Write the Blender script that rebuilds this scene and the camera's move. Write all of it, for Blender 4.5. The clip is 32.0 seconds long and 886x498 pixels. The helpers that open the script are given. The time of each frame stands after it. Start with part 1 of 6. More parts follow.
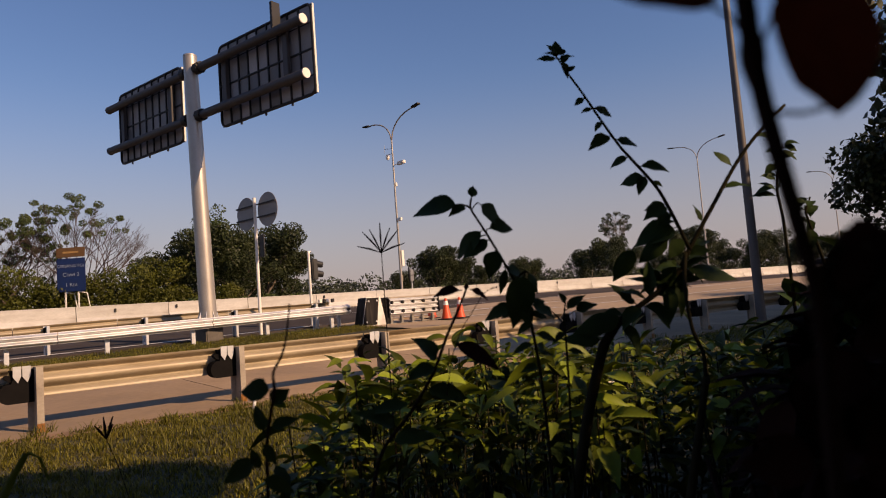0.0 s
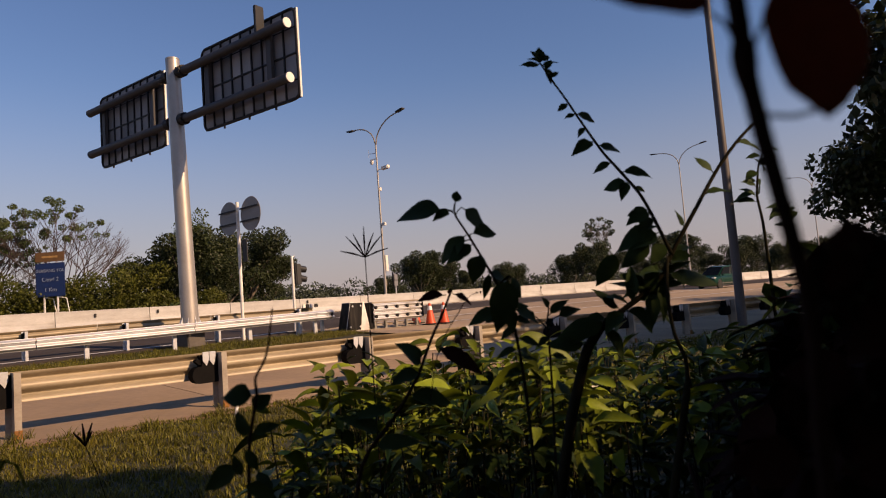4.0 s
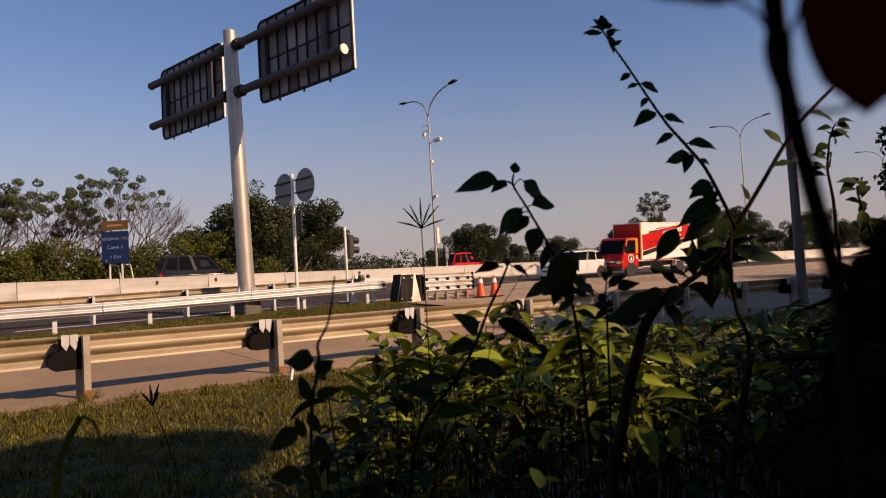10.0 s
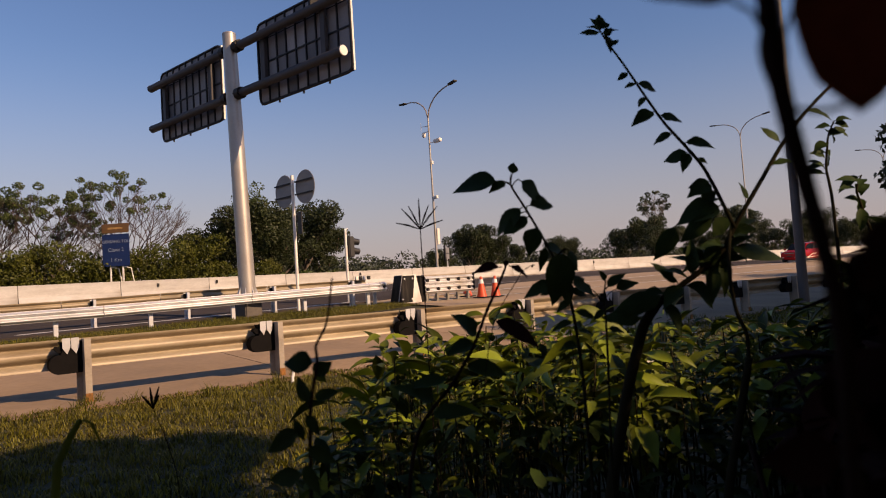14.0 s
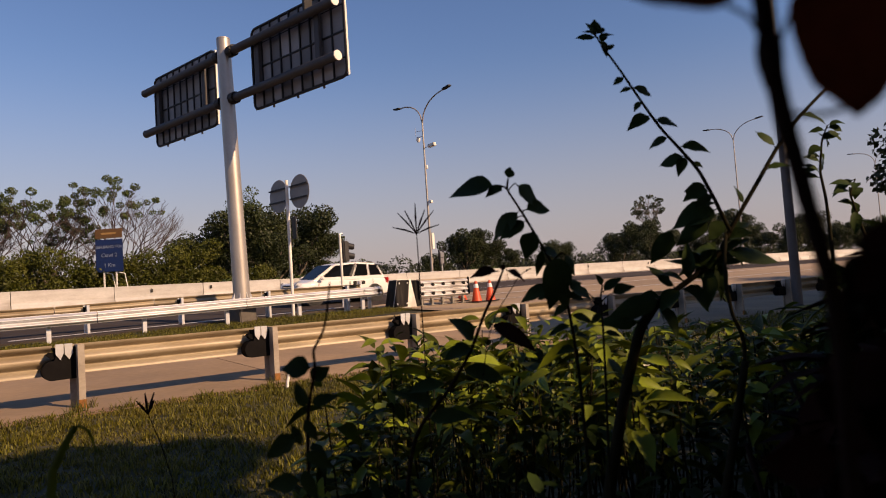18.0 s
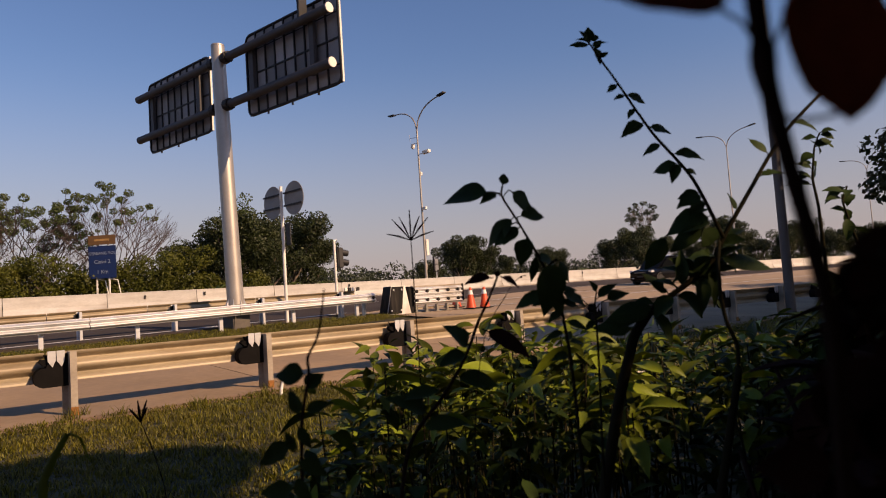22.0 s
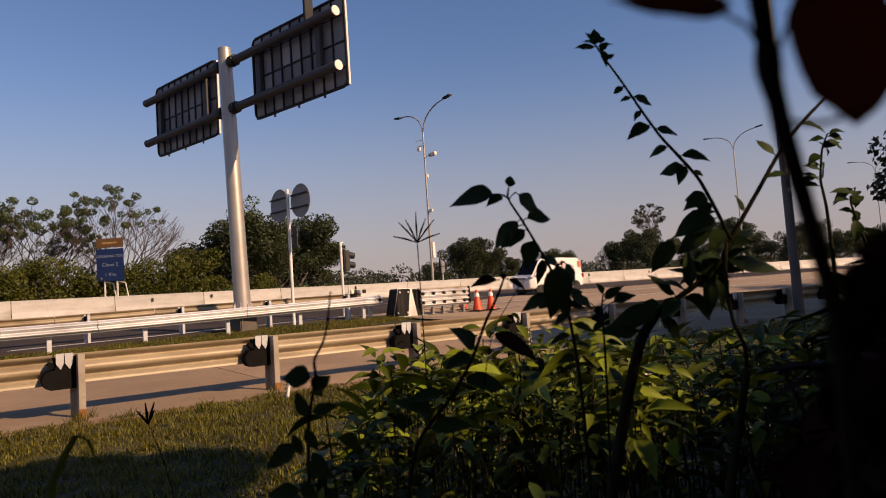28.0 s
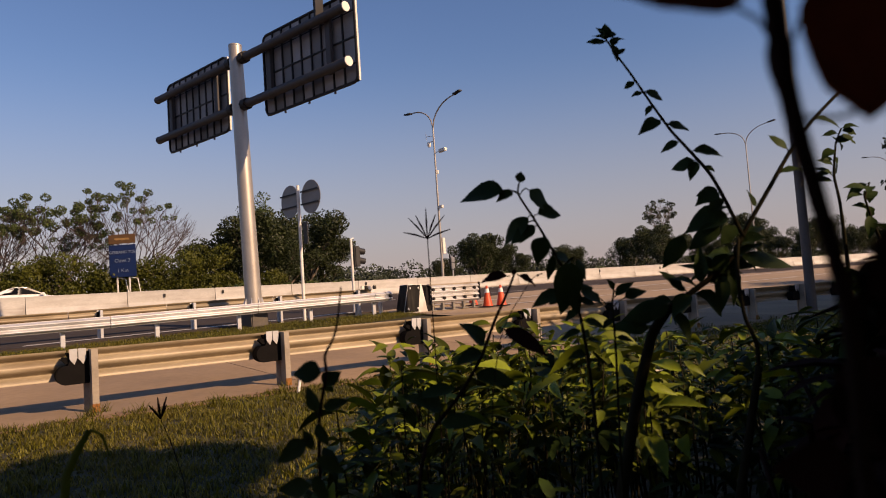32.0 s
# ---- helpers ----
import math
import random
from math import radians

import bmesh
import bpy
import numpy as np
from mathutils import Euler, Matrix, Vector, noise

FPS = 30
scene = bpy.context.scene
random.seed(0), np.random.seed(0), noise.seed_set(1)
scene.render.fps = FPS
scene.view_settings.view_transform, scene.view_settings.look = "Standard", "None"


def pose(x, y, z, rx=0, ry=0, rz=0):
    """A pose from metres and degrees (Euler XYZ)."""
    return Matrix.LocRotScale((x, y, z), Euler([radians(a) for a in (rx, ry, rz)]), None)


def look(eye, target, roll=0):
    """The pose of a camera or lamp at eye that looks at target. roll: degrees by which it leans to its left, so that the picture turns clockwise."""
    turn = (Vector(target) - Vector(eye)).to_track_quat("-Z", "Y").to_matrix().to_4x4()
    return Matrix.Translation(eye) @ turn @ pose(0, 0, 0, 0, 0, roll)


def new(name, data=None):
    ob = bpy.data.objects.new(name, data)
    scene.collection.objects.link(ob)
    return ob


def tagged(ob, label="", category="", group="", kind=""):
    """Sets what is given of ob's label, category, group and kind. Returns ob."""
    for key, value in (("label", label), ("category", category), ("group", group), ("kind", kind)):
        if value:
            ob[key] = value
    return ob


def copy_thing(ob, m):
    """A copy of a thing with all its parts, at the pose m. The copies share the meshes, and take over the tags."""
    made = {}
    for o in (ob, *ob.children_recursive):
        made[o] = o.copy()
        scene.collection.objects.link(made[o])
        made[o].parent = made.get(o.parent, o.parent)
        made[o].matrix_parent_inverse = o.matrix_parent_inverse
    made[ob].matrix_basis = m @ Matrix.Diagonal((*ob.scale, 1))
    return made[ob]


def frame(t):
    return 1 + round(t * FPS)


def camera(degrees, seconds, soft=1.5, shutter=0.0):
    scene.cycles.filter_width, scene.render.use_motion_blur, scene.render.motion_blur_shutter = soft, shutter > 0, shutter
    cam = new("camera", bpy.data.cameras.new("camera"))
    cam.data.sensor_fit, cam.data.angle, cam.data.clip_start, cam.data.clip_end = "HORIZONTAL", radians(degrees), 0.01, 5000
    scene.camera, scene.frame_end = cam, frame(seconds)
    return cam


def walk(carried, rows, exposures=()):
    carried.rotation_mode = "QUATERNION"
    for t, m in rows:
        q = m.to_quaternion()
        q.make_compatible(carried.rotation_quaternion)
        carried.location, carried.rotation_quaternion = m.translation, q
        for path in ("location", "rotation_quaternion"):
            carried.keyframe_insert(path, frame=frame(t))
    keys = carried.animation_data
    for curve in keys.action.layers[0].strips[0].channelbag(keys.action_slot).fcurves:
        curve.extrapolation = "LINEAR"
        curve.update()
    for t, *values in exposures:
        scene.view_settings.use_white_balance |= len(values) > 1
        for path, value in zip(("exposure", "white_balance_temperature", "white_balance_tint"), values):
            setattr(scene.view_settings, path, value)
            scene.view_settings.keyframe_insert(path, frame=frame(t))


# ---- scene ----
# One straight road: t runs along it, s away from the eye across it, z up.
UX, UY = 0.797, 0.604
EYE = Vector((0.0, 0.0, 1.12))


def at(t, s, z=0.0):
    return Vector((t * UX - s * UY, t * UY + s * UX, z))


cam = camera(65.2, 32.0, soft=1.0, shutter=0.1)
TURNS = [
    (0, 2.77, 4.62, 4.33), (0.5, 3.15, 4.59, 4.21), (1, 3.64, 4.62, 4.22), (1.5, 3.96, 4.64, 4.28),
    (2, 4.22, 4.66, 4.33), (2.5, 4.41, 4.69, 4.41), (3, 4.40, 4.73, 4.38), (3.5, 4.30, 4.83, 4.40),
    (5.5, 3.68, 5.07, 4.15), (6, 3.76, 4.99, 4.15), (6.5, 3.70, 5.02, 4.15), (7, 3.33, 5.09, 4.28),
    (7.5, 2.81, 5.03, 4.19), (8, 2.40, 4.74, 4.09), (8.5, 1.84, 4.30, 3.86), (9, 1.14, 3.75, 3.66),
    (9.5, 0.34, 3.25, 3.60), (10, -0.24, 2.98, 3.33), (10.5, -0.60, 2.85, 3.32), (11, -0.83, 2.87, 3.29),
    (11.5, -0.75, 2.89, 3.47), (12, -0.62, 2.92, 3.50), (12.5, -0.49, 2.87, 3.63), (13, -0.41, 2.83, 3.66),
    (13.5, -0.36, 2.92, 3.60), (14, -0.29, 3.04, 3.70), (14.5, -0.14, 3.17, 3.84), (16.5, 0.41, 3.17, 3.95),
    (17, 0.32, 3.30, 3.80), (17.5, 0.25, 3.37, 3.93), (18, 0.18, 3.38, 3.87), (18.5, 0.12, 3.38, 3.86),
    (19, 0.00, 3.40, 3.83), (19.5, -0.10, 3.43, 3.73), (20, -0.08, 3.50, 3.73), (20.5, 0.07, 3.70, 3.78),
    (21, 0.31, 3.85, 3.75), (21.5, 0.55, 3.89, 3.80), (22, 0.68, 3.89, 3.89), (22.5, 0.69, 3.88, 3.94),
    (23, 0.63, 3.90, 3.87), (23.5, 0.53, 3.95, 3.89), (24, 0.43, 4.01, 3.84), (24.5, 0.34, 4.05, 3.85),
    (25, 0.34, 4.07, 3.92), (25.5, 0.36, 4.03, 3.98), (27.5, 0.17, 4.10, 3.90), (28, 0.17, 4.12, 3.95),
    (28.5, 0.21, 4.09, 4.00), (29, 0.22, 4.07, 4.08), (29.5, 0.21, 4.07, 4.06), (30, 0.13, 4.06, 3.93),
    (30.5, -0.10, 4.06, 3.91), (31, -0.38, 3.99, 3.93), (31.5, -0.61, 3.91, 3.84), (32, -0.69, 3.84, 3.91),
]
# The hand drifts by a centimetre or so: seconds, x, z
DRIFT = [(0, 0.013, 0.003), (3, 0.015, 0.003), (6, 0.011, 0.002), (7, 0.011, 0.002), (8, 0.007, 0.002), (9, 0.002, 0.001), (10, 0, 0), (12, 0.003, 0), (14.5, 0.005, 0), (18, 0, 0), (25, 0, 0), (32, 0, 0)]


def stand(t):
    a, x, z = zip(*DRIFT)
    return EYE + Vector((float(np.interp(t, a, x)), 0.0, float(np.interp(t, a, z))))


cam.data.dof.use_dof, cam.data.dof.focus_distance, cam.data.dof.aperture_fstop = True, 6.0, 5.6
walk(cam, [(a, look(stand(a), stand(a) + Vector((math.sin(radians(b)) * math.cos(radians(c)), math.cos(radians(b)) * math.cos(radians(c)),
                                       math.sin(radians(c)))), -d)) for a, b, c, d in TURNS],
     exposures=[(a, b, 7200, 29) for a, b in ((0, 0.15), (3.5, 0.17), (6, 0.20), (8, 0.13), (9.5, 0.20), (11, 0.09), (13, 0.19), (18, 0.23), (25, 0.21), (28, 0.17), (29, 0.06), (30, 0.18), (32, 0.19))])

# ---- light ----
SUN_UP = 31.0
to_sun = (at(0.39, -0.92).normalized() * math.cos(radians(SUN_UP)) + Vector((0, 0, math.sin(radians(SUN_UP))))).normalized()
world = bpy.data.worlds.new("sky")
scene.world = world
world.use_nodes = True
wn = world.node_tree
sky = wn.nodes.new("ShaderNodeTexSky")
sky.sky_type, sky.sun_disc = "NISHITA", False
sky.sun_elevation, sky.sun_rotation = radians(SUN_UP), math.atan2(to_sun.x, to_sun.y)
sky.altitude, sky.air_density, sky.dust_density, sky.ozone_density = 300, 1.4, 0.65, 5.0
# Warm grey haze that thickens towards the horizon
where, part_z, fade, air = (wn.nodes.new("ShaderNode" + n) for n in ("TexCoord", "SeparateXYZ", "MapRange", "Mix"))
tone, rich = wn.nodes.new("ShaderNodeVectorMath"), wn.nodes.new("ShaderNodeHueSaturation")
fade.interpolation_type = "SMOOTHSTEP"
fade.inputs[1].default_value, fade.inputs[2].default_value = -0.02, 0.34
fade.inputs[3].default_value, fade.inputs[4].default_value = 0.80, 0.0
tone.operation = "MULTIPLY"
tone.inputs[1].default_value = (1.25, 1.13, 1.13)
rich.inputs["Saturation"].default_value = 1.19
air.data_type = "RGBA"
air.inputs[7].default_value = (3.7, 3.63, 3.95, 1)
wn.links.new(where.outputs["Generated"], part_z.inputs[0])
wn.links.new(part_z.outputs["Z"], fade.inputs[0])
wn.links.new(sky.outputs[0], tone.inputs[0])
wn.links.new(tone.outputs[0], rich.inputs["Color"])
wn.links.new(fade.outputs[0], air.inputs[0])
wn.links.new(rich.outputs[0], air.inputs[6])
wn.links.new(air.outputs[2], wn.nodes["Background"].inputs[0])
wn.nodes["Background"].inputs[1].default_value = 0.081
sun_data = bpy.data.lights.new("sun", "SUN")
sun_data.energy, sun_data.angle, sun_data.color = 5.0, radians(0.6), (1.0, 0.77, 0.47)
sun = new("sun", sun_data)
sun.matrix_world = look((0, 0, 50), Vector((0, 0, 50)) - to_sun)

# ---- materials ----


def mat(name, color, rough=0.6, metal=0.0, vary=0.25, scale=4.0, fine=40.0, bump=0.1, dirt=None, dirt_amount=0.5, spec=0.5, rand=0.0,
        trans=0.0, island=0.0, stretch=(1, 1, 1), dist=0.01):
    m = bpy.data.materials.new(name)
    m.use_nodes = True
    nt = m.node_tree
    b = nt.nodes["Principled BSDF"]
    b.inputs["Roughness"].default_value, b.inputs["Metallic"].default_value = rough, metal
    b.inputs["Specular IOR Level"].default_value = spec
    co = nt.nodes.new("ShaderNodeTexCoord")
    mp = nt.nodes.new("ShaderNodeMapping")
    mp.inputs["Scale"].default_value = stretch
    nt.links.new(co.outputs["Object"], mp.inputs[0])
    big, small = nt.nodes.new("ShaderNodeTexNoise"), nt.nodes.new("ShaderNodeTexNoise")
    for node, k, det in ((big, scale, 4), (small, fine, 3)):
        node.inputs["Scale"].default_value, node.inputs["Detail"].default_value = k, det
        nt.links.new(mp.outputs[0], node.inputs["Vector"])
    add = nt.nodes.new("ShaderNodeMath")
    add.operation = "MULTIPLY_ADD"
    add.inputs[1].default_value = 0.45
    nt.links.new(small.outputs[0], add.inputs[0])
    nt.links.new(big.outputs[0], add.inputs[2])
    ramp = nt.nodes.new("ShaderNodeMapRange")
    ramp.inputs[1].default_value, ramp.inputs[2].default_value = 0.45, 1.0
    ramp.inputs[3].default_value, ramp.inputs[4].default_value = 1 - vary, 1 + vary
    nt.links.new(add.outputs[0], ramp.inputs[0])
    last = ramp.outputs[0]
    for amount, kind, socket in ((rand, "ShaderNodeObjectInfo", "Random"), (island, "ShaderNodeNewGeometry", "Random Per Island")):
        if amount:
            info, mr, mul = nt.nodes.new(kind), nt.nodes.new("ShaderNodeMapRange"), nt.nodes.new("ShaderNodeMath")
            mr.inputs[3].default_value, mr.inputs[4].default_value = 1 - amount, 1 + amount
            mul.operation = "MULTIPLY"
            nt.links.new(info.outputs[socket], mr.inputs[0])
            nt.links.new(mr.outputs[0], mul.inputs[0])
            nt.links.new(last, mul.inputs[1])
            last = mul.outputs[0]
    tint = nt.nodes.new("ShaderNodeVectorMath")
    tint.operation = "SCALE"
    tint.inputs[0].default_value = color
    nt.links.new(last, tint.inputs["Scale"])
    out = tint.outputs[0]
    if dirt:
        stain, edge, mix = nt.nodes.new("ShaderNodeTexNoise"), nt.nodes.new("ShaderNodeMapRange"), nt.nodes.new("ShaderNodeMix")
        stain.inputs["Scale"].default_value, stain.inputs["Detail"].default_value = scale * 0.6, 6
        nt.links.new(mp.outputs[0], stain.inputs["Vector"])
        edge.inputs[1].default_value, edge.inputs[2].default_value, edge.inputs[4].default_value = 0.48, 0.72, dirt_amount
        nt.links.new(stain.outputs[0], edge.inputs[0])
        mix.data_type = "RGBA"
        mix.inputs[7].default_value = (*dirt, 1)
        nt.links.new(edge.outputs[0], mix.inputs[0])
        nt.links.new(out, mix.inputs[6])
        out = mix.outputs[2]
    nt.links.new(out, b.inputs["Base Color"])
    if bump:
        bp = nt.nodes.new("ShaderNodeBump")
        bp.inputs["Strength"].default_value, bp.inputs["Distance"].default_value = bump, dist
        nt.links.new(add.outputs[0], bp.inputs["Height"])
        nt.links.new(bp.outputs[0], b.inputs["Normal"])
    if trans:
        tr, ms = nt.nodes.new("ShaderNodeBsdfTranslucent"), nt.nodes.new("ShaderNodeMixShader")
        ms.inputs[0].default_value = trans
        nt.links.new(out, tr.inputs[0])
        nt.links.new(b.outputs[0], ms.inputs[1])
        nt.links.new(tr.outputs[0], ms.inputs[2])
        nt.links.new(ms.outputs[0], nt.nodes["Material Output"].inputs[0])
    return m


M = {}
M["concrete_slab"] = mat("concrete_slab", (0.289, 0.204, 0.127), 0.9, spec=0.1, scale=0.5, fine=9, vary=0.22, bump=0.25, dirt=(0.154, 0.123, 0.1), dirt_amount=0.55, rand=0.10)
M["apron"] = mat("apron_concrete", (0.323, 0.243, 0.166), 0.9, spec=0.1, scale=0.25, fine=9, vary=0.2, bump=0.25, dirt=(0.154, 0.119, 0.0886), dirt_amount=0.6, stretch=(0.3, 1, 1))
M["asphalt"] = mat("asphalt", (0.0493, 0.04, 0.0354), 0.9, spec=0.08, scale=0.25, fine=30, vary=0.35, bump=0.4, dirt=(0.077, 0.0655, 0.0577), dirt_amount=0.6, stretch=(0.25, 1, 1))
M["shoulder"] = mat("shoulder_concrete", (0.277, 0.216, 0.146), 0.9, scale=0.4, fine=12, vary=0.2, bump=0.3)
M["road_paint"] = mat("road_paint", (0.477, 0.462, 0.439), 0.7, scale=2, fine=25, vary=0.2, bump=0.2, dirt=(0.193, 0.169, 0.154), dirt_amount=0.6)
M["grass_soil"] = mat("grass_soil", (0.0216, 0.0231, 0.00539), 0.95, scale=0.7, fine=25, vary=0.45, bump=0.6, dirt=(0.1, 0.077, 0.0347), dirt_amount=0.6, dist=0.03)
M["soil"] = mat("soil", (0.231, 0.139, 0.077), 0.95, scale=1.2, fine=20, vary=0.3, bump=0.5, dist=0.02)
M["grass"] = mat("grass_blade", (0.104, 0.0963, 0.00462), 0.6, scale=0.8, fine=5, vary=0.4, bump=0, island=0.8, trans=0.35, dirt=(0.154, 0.115, 0.0154), dirt_amount=0.6)
M["barrier"] = mat("barrier_concrete", (0.462, 0.447, 0.416), 0.85, spec=0.2, scale=0.9, fine=14, vary=0.22, bump=0.2, dirt=(0.231, 0.208, 0.177), dirt_amount=0.9, rand=0.08, stretch=(0.6, 0.6, 2))
M["barrier_cap"] = mat("barrier_cap", (0.108, 0.0924, 0.077), 0.85, scale=1, fine=14, vary=0.3)
M["galv"] = mat("galvanised_steel", (0.539, 0.547, 0.562), 0.42, 0.4, scale=1.5, fine=25, vary=0.18, bump=0.06, dirt=(0.308, 0.254, 0.193), dirt_amount=0.5, rand=0.06)
M["galv_dull"] = mat("dull_steel", (0.277, 0.258, 0.223), 0.5, 0.4, scale=3, fine=25, vary=0.3, bump=0.06, dirt=(0.123, 0.1, 0.077), dirt_amount=0.7, rand=0.1)
M["galv_warm"] = mat("weathered_steel_rail", (0.331, 0.269, 0.181), 0.5, 0.15, scale=2.2, fine=30, vary=0.3, bump=0.1, dirt=(0.154, 0.0963, 0.0385), dirt_amount=0.8, stretch=(0.5, 0.5, 2.5))
M["galv_post"] = mat("steel_post", (0.323, 0.277, 0.223), 0.55, 0.2, scale=3, fine=30, vary=0.3, bump=0.08, dirt=(0.185, 0.0924, 0.0308), dirt_amount=0.8)
# Darker copy of the pole steel: tree shade is put into the colour
M["shaded_pole"] = mat("shaded_pole_steel", (0.1, 0.0924, 0.0924), 0.6, 0.3, scale=1.2, fine=20, vary=0.2, bump=0.04, dirt=(0.0693, 0.0539, 0.0462), dirt_amount=0.5)
M["block"] = mat("black_spacer", (0.00693, 0.00616, 0.00616), 0.8, spec=0.08, scale=6, fine=40, vary=0.3)
M["rust"] = mat("rust_stain", (0.231, 0.0963, 0.0231), 0.9, scale=9, fine=60, vary=0.4, bump=0.2)
M["dark_steel"] = mat("dark_steel", (0.0169, 0.0146, 0.0139), 0.6, 0.3, scale=4, fine=40, vary=0.3)
M["pole"] = mat("pole_steel", (0.385, 0.354, 0.316), 0.45, 0.55, scale=1.2, fine=20, vary=0.12, bump=0.04, dirt=(0.293, 0.246, 0.193), dirt_amount=0.4)
M["sign_back"] = mat("sign_back_sheet", (0.2, 0.196, 0.204), 0.6, 0.2, scale=1.0, fine=20, vary=0.2, rand=0.45)
M["disc_back"] = mat("disc_back", (0.231, 0.227, 0.231), 0.55, 0.3, scale=2, fine=20, vary=0.12)
M["sign_rib"] = mat("sign_rib", (0.0139, 0.0139, 0.0162), 0.55, 0.4, vary=0.2)
M["sign_arm"] = mat("sign_arm_steel", (0.0501, 0.0462, 0.0485), 0.6, 0.2, vary=0.15)
M["cap"] = mat("white_cap", (0.75, 0.70, 0.62), 0.6, vary=0.1)
M["blue_sign"] = mat("blue_sign_face", (0.00385, 0.0169, 0.0809), 0.45, vary=0.12, bump=0)
M["brown_sign"] = mat("ochre_sign_face", (0.115, 0.0577, 0.0154), 0.5, vary=0.15, bump=0)
M["letter"] = mat("sign_letter", (0.193, 0.231, 0.308), 0.5, vary=0.08, bump=0)
M["white_paint"] = mat("white_paint", (0.72, 0.69, 0.64), 0.6, scale=3, fine=20, vary=0.12, dirt=(0.269, 0.231, 0.2), dirt_amount=0.5)
M["black_paint"] = mat("black_paint", (0.0077, 0.00693, 0.00693), 0.7, scale=4, fine=30, vary=0.3, spec=0.2, stretch=(3, 3, 0.4), dirt=(0.0539, 0.0462, 0.0385), dirt_amount=0.5)
M["cone"] = mat("cone_orange", (0.616, 0.0693, 0.0115), 0.5, scale=6, vary=0.1, dirt=(0.347, 0.0539, 0.0154), dirt_amount=0.4)
M["reflective"] = mat("reflective_band", (0.75, 0.73, 0.70), 0.4, vary=0.06)
M["rubber"] = mat("rubber", (0.0154, 0.0154, 0.0154), 0.8, vary=0.2)
M["bark"] = mat("bark", (0.115, 0.0886, 0.0655), 0.9, scale=3, fine=20, vary=0.35, bump=0.5, stretch=(1, 1, 0.3), dist=0.02)
M["pale_bark"] = mat("pale_bark", (0.0655, 0.0462, 0.0385), 0.9, scale=3, fine=20, vary=0.3, bump=0.4)
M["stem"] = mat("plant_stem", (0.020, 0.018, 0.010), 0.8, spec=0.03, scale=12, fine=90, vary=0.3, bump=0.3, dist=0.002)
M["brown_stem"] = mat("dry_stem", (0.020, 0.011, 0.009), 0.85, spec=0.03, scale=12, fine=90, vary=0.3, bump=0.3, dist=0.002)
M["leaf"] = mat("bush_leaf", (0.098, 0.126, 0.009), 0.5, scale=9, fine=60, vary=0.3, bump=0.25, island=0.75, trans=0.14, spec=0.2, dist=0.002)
# Twig leaves, also the inner bush leaves: their shade is in this darker green
M["leaf_plain"] = mat("twig_and_bush_shade_leaf", (0.022, 0.040, 0.009), 0.6, scale=20, fine=120, vary=0.2, bump=0.25, island=0.25, trans=0.12, spec=0.1, dist=0.002)
# Red-brown taken nearly to black: deep shade is put into this colour
M["leaf_brown_shade"] = mat("red_brown_shade_leaf", (0.022, 0.008, 0.006), 0.75, scale=20, fine=120, vary=0.25, bump=0.2, island=0.2, trans=0.04, spec=0.02, dist=0.002)
M["leaf_red"] = mat("dark_red_leaf", (0.13, 0.026, 0.012), 0.55, scale=20, fine=120, vary=0.3, bump=0.2, trans=0.12, spec=0.03, dist=0.002)
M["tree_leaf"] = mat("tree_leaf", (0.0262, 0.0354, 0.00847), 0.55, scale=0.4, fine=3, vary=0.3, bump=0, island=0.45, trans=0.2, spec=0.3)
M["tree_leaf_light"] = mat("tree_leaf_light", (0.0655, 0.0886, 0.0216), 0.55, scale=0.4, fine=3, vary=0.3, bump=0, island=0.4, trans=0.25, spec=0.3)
M["vine_leaf"] = mat("vine_leaf", (0.0655, 0.0732, 0.00693), 0.55, scale=0.5, fine=3, vary=0.4, bump=0, island=0.4, trans=0.25, spec=0.3, dirt=(0.131, 0.112, 0.0154), dirt_amount=0.5)
# Distance haze is put into these two greyed leaf colours
M["hazed_leaf"] = mat("hazed_foliage", (0.0462, 0.0554, 0.0347), 0.9, scale=0.1, fine=1, vary=0.25, bump=0, island=0.3, spec=0.1)
M["far_hazed_leaf"] = mat("far_hazed_foliage", (0.0732, 0.0832, 0.0862), 1.0, scale=0.05, fine=0.5, vary=0.15, bump=0, island=0.15, spec=0.0)
M["glass"] = mat("car_glass", (0.00462, 0.00539, 0.00616), 0.1, vary=0.05, bump=0, spec=0.07)
M["chrome"] = mat("chrome", (0.501, 0.501, 0.508), 0.2, 1.0, vary=0.05, bump=0)
M["lamp_glass"] = mat("lamp_glass", (0.55, 0.56, 0.58), 0.12, vary=0.08, bump=0, spec=0.8)
M["red_glass"] = mat("red_lamp_glass", (0.347, 0.00924, 0.00924), 0.15, vary=0.08, bump=0, spec=0.8)
M["amber_glass"] = mat("amber_glass", (0.462, 0.169, 0.0154), 0.15, vary=0.08, bump=0)
M["blue_glass"] = mat("blue_lamp_glass", (0.0077, 0.0462, 0.385), 0.15, vary=0.08, bump=0)
M["rim"] = mat("alloy_rim", (0.385, 0.377, 0.37), 0.35, 0.8, vary=0.1, bump=0)
M["black_plastic"] = mat("black_plastic", (0.0139, 0.0139, 0.0146), 0.55, vary=0.2)


def paint(name, color, metal=0.0, rough=0.12):
    m = mat(name, color, rough, metal, vary=0.06, scale=2, fine=30, bump=0.02, dirt=tuple(c * 0.8 + 0.006 for c in color), dirt_amount=0.25)
    m.node_tree.nodes["Principled BSDF"].inputs["Coat Weight"].default_value = 0.0
    m.node_tree.nodes["Principled BSDF"].inputs["Specular IOR Level"].default_value = 0.15
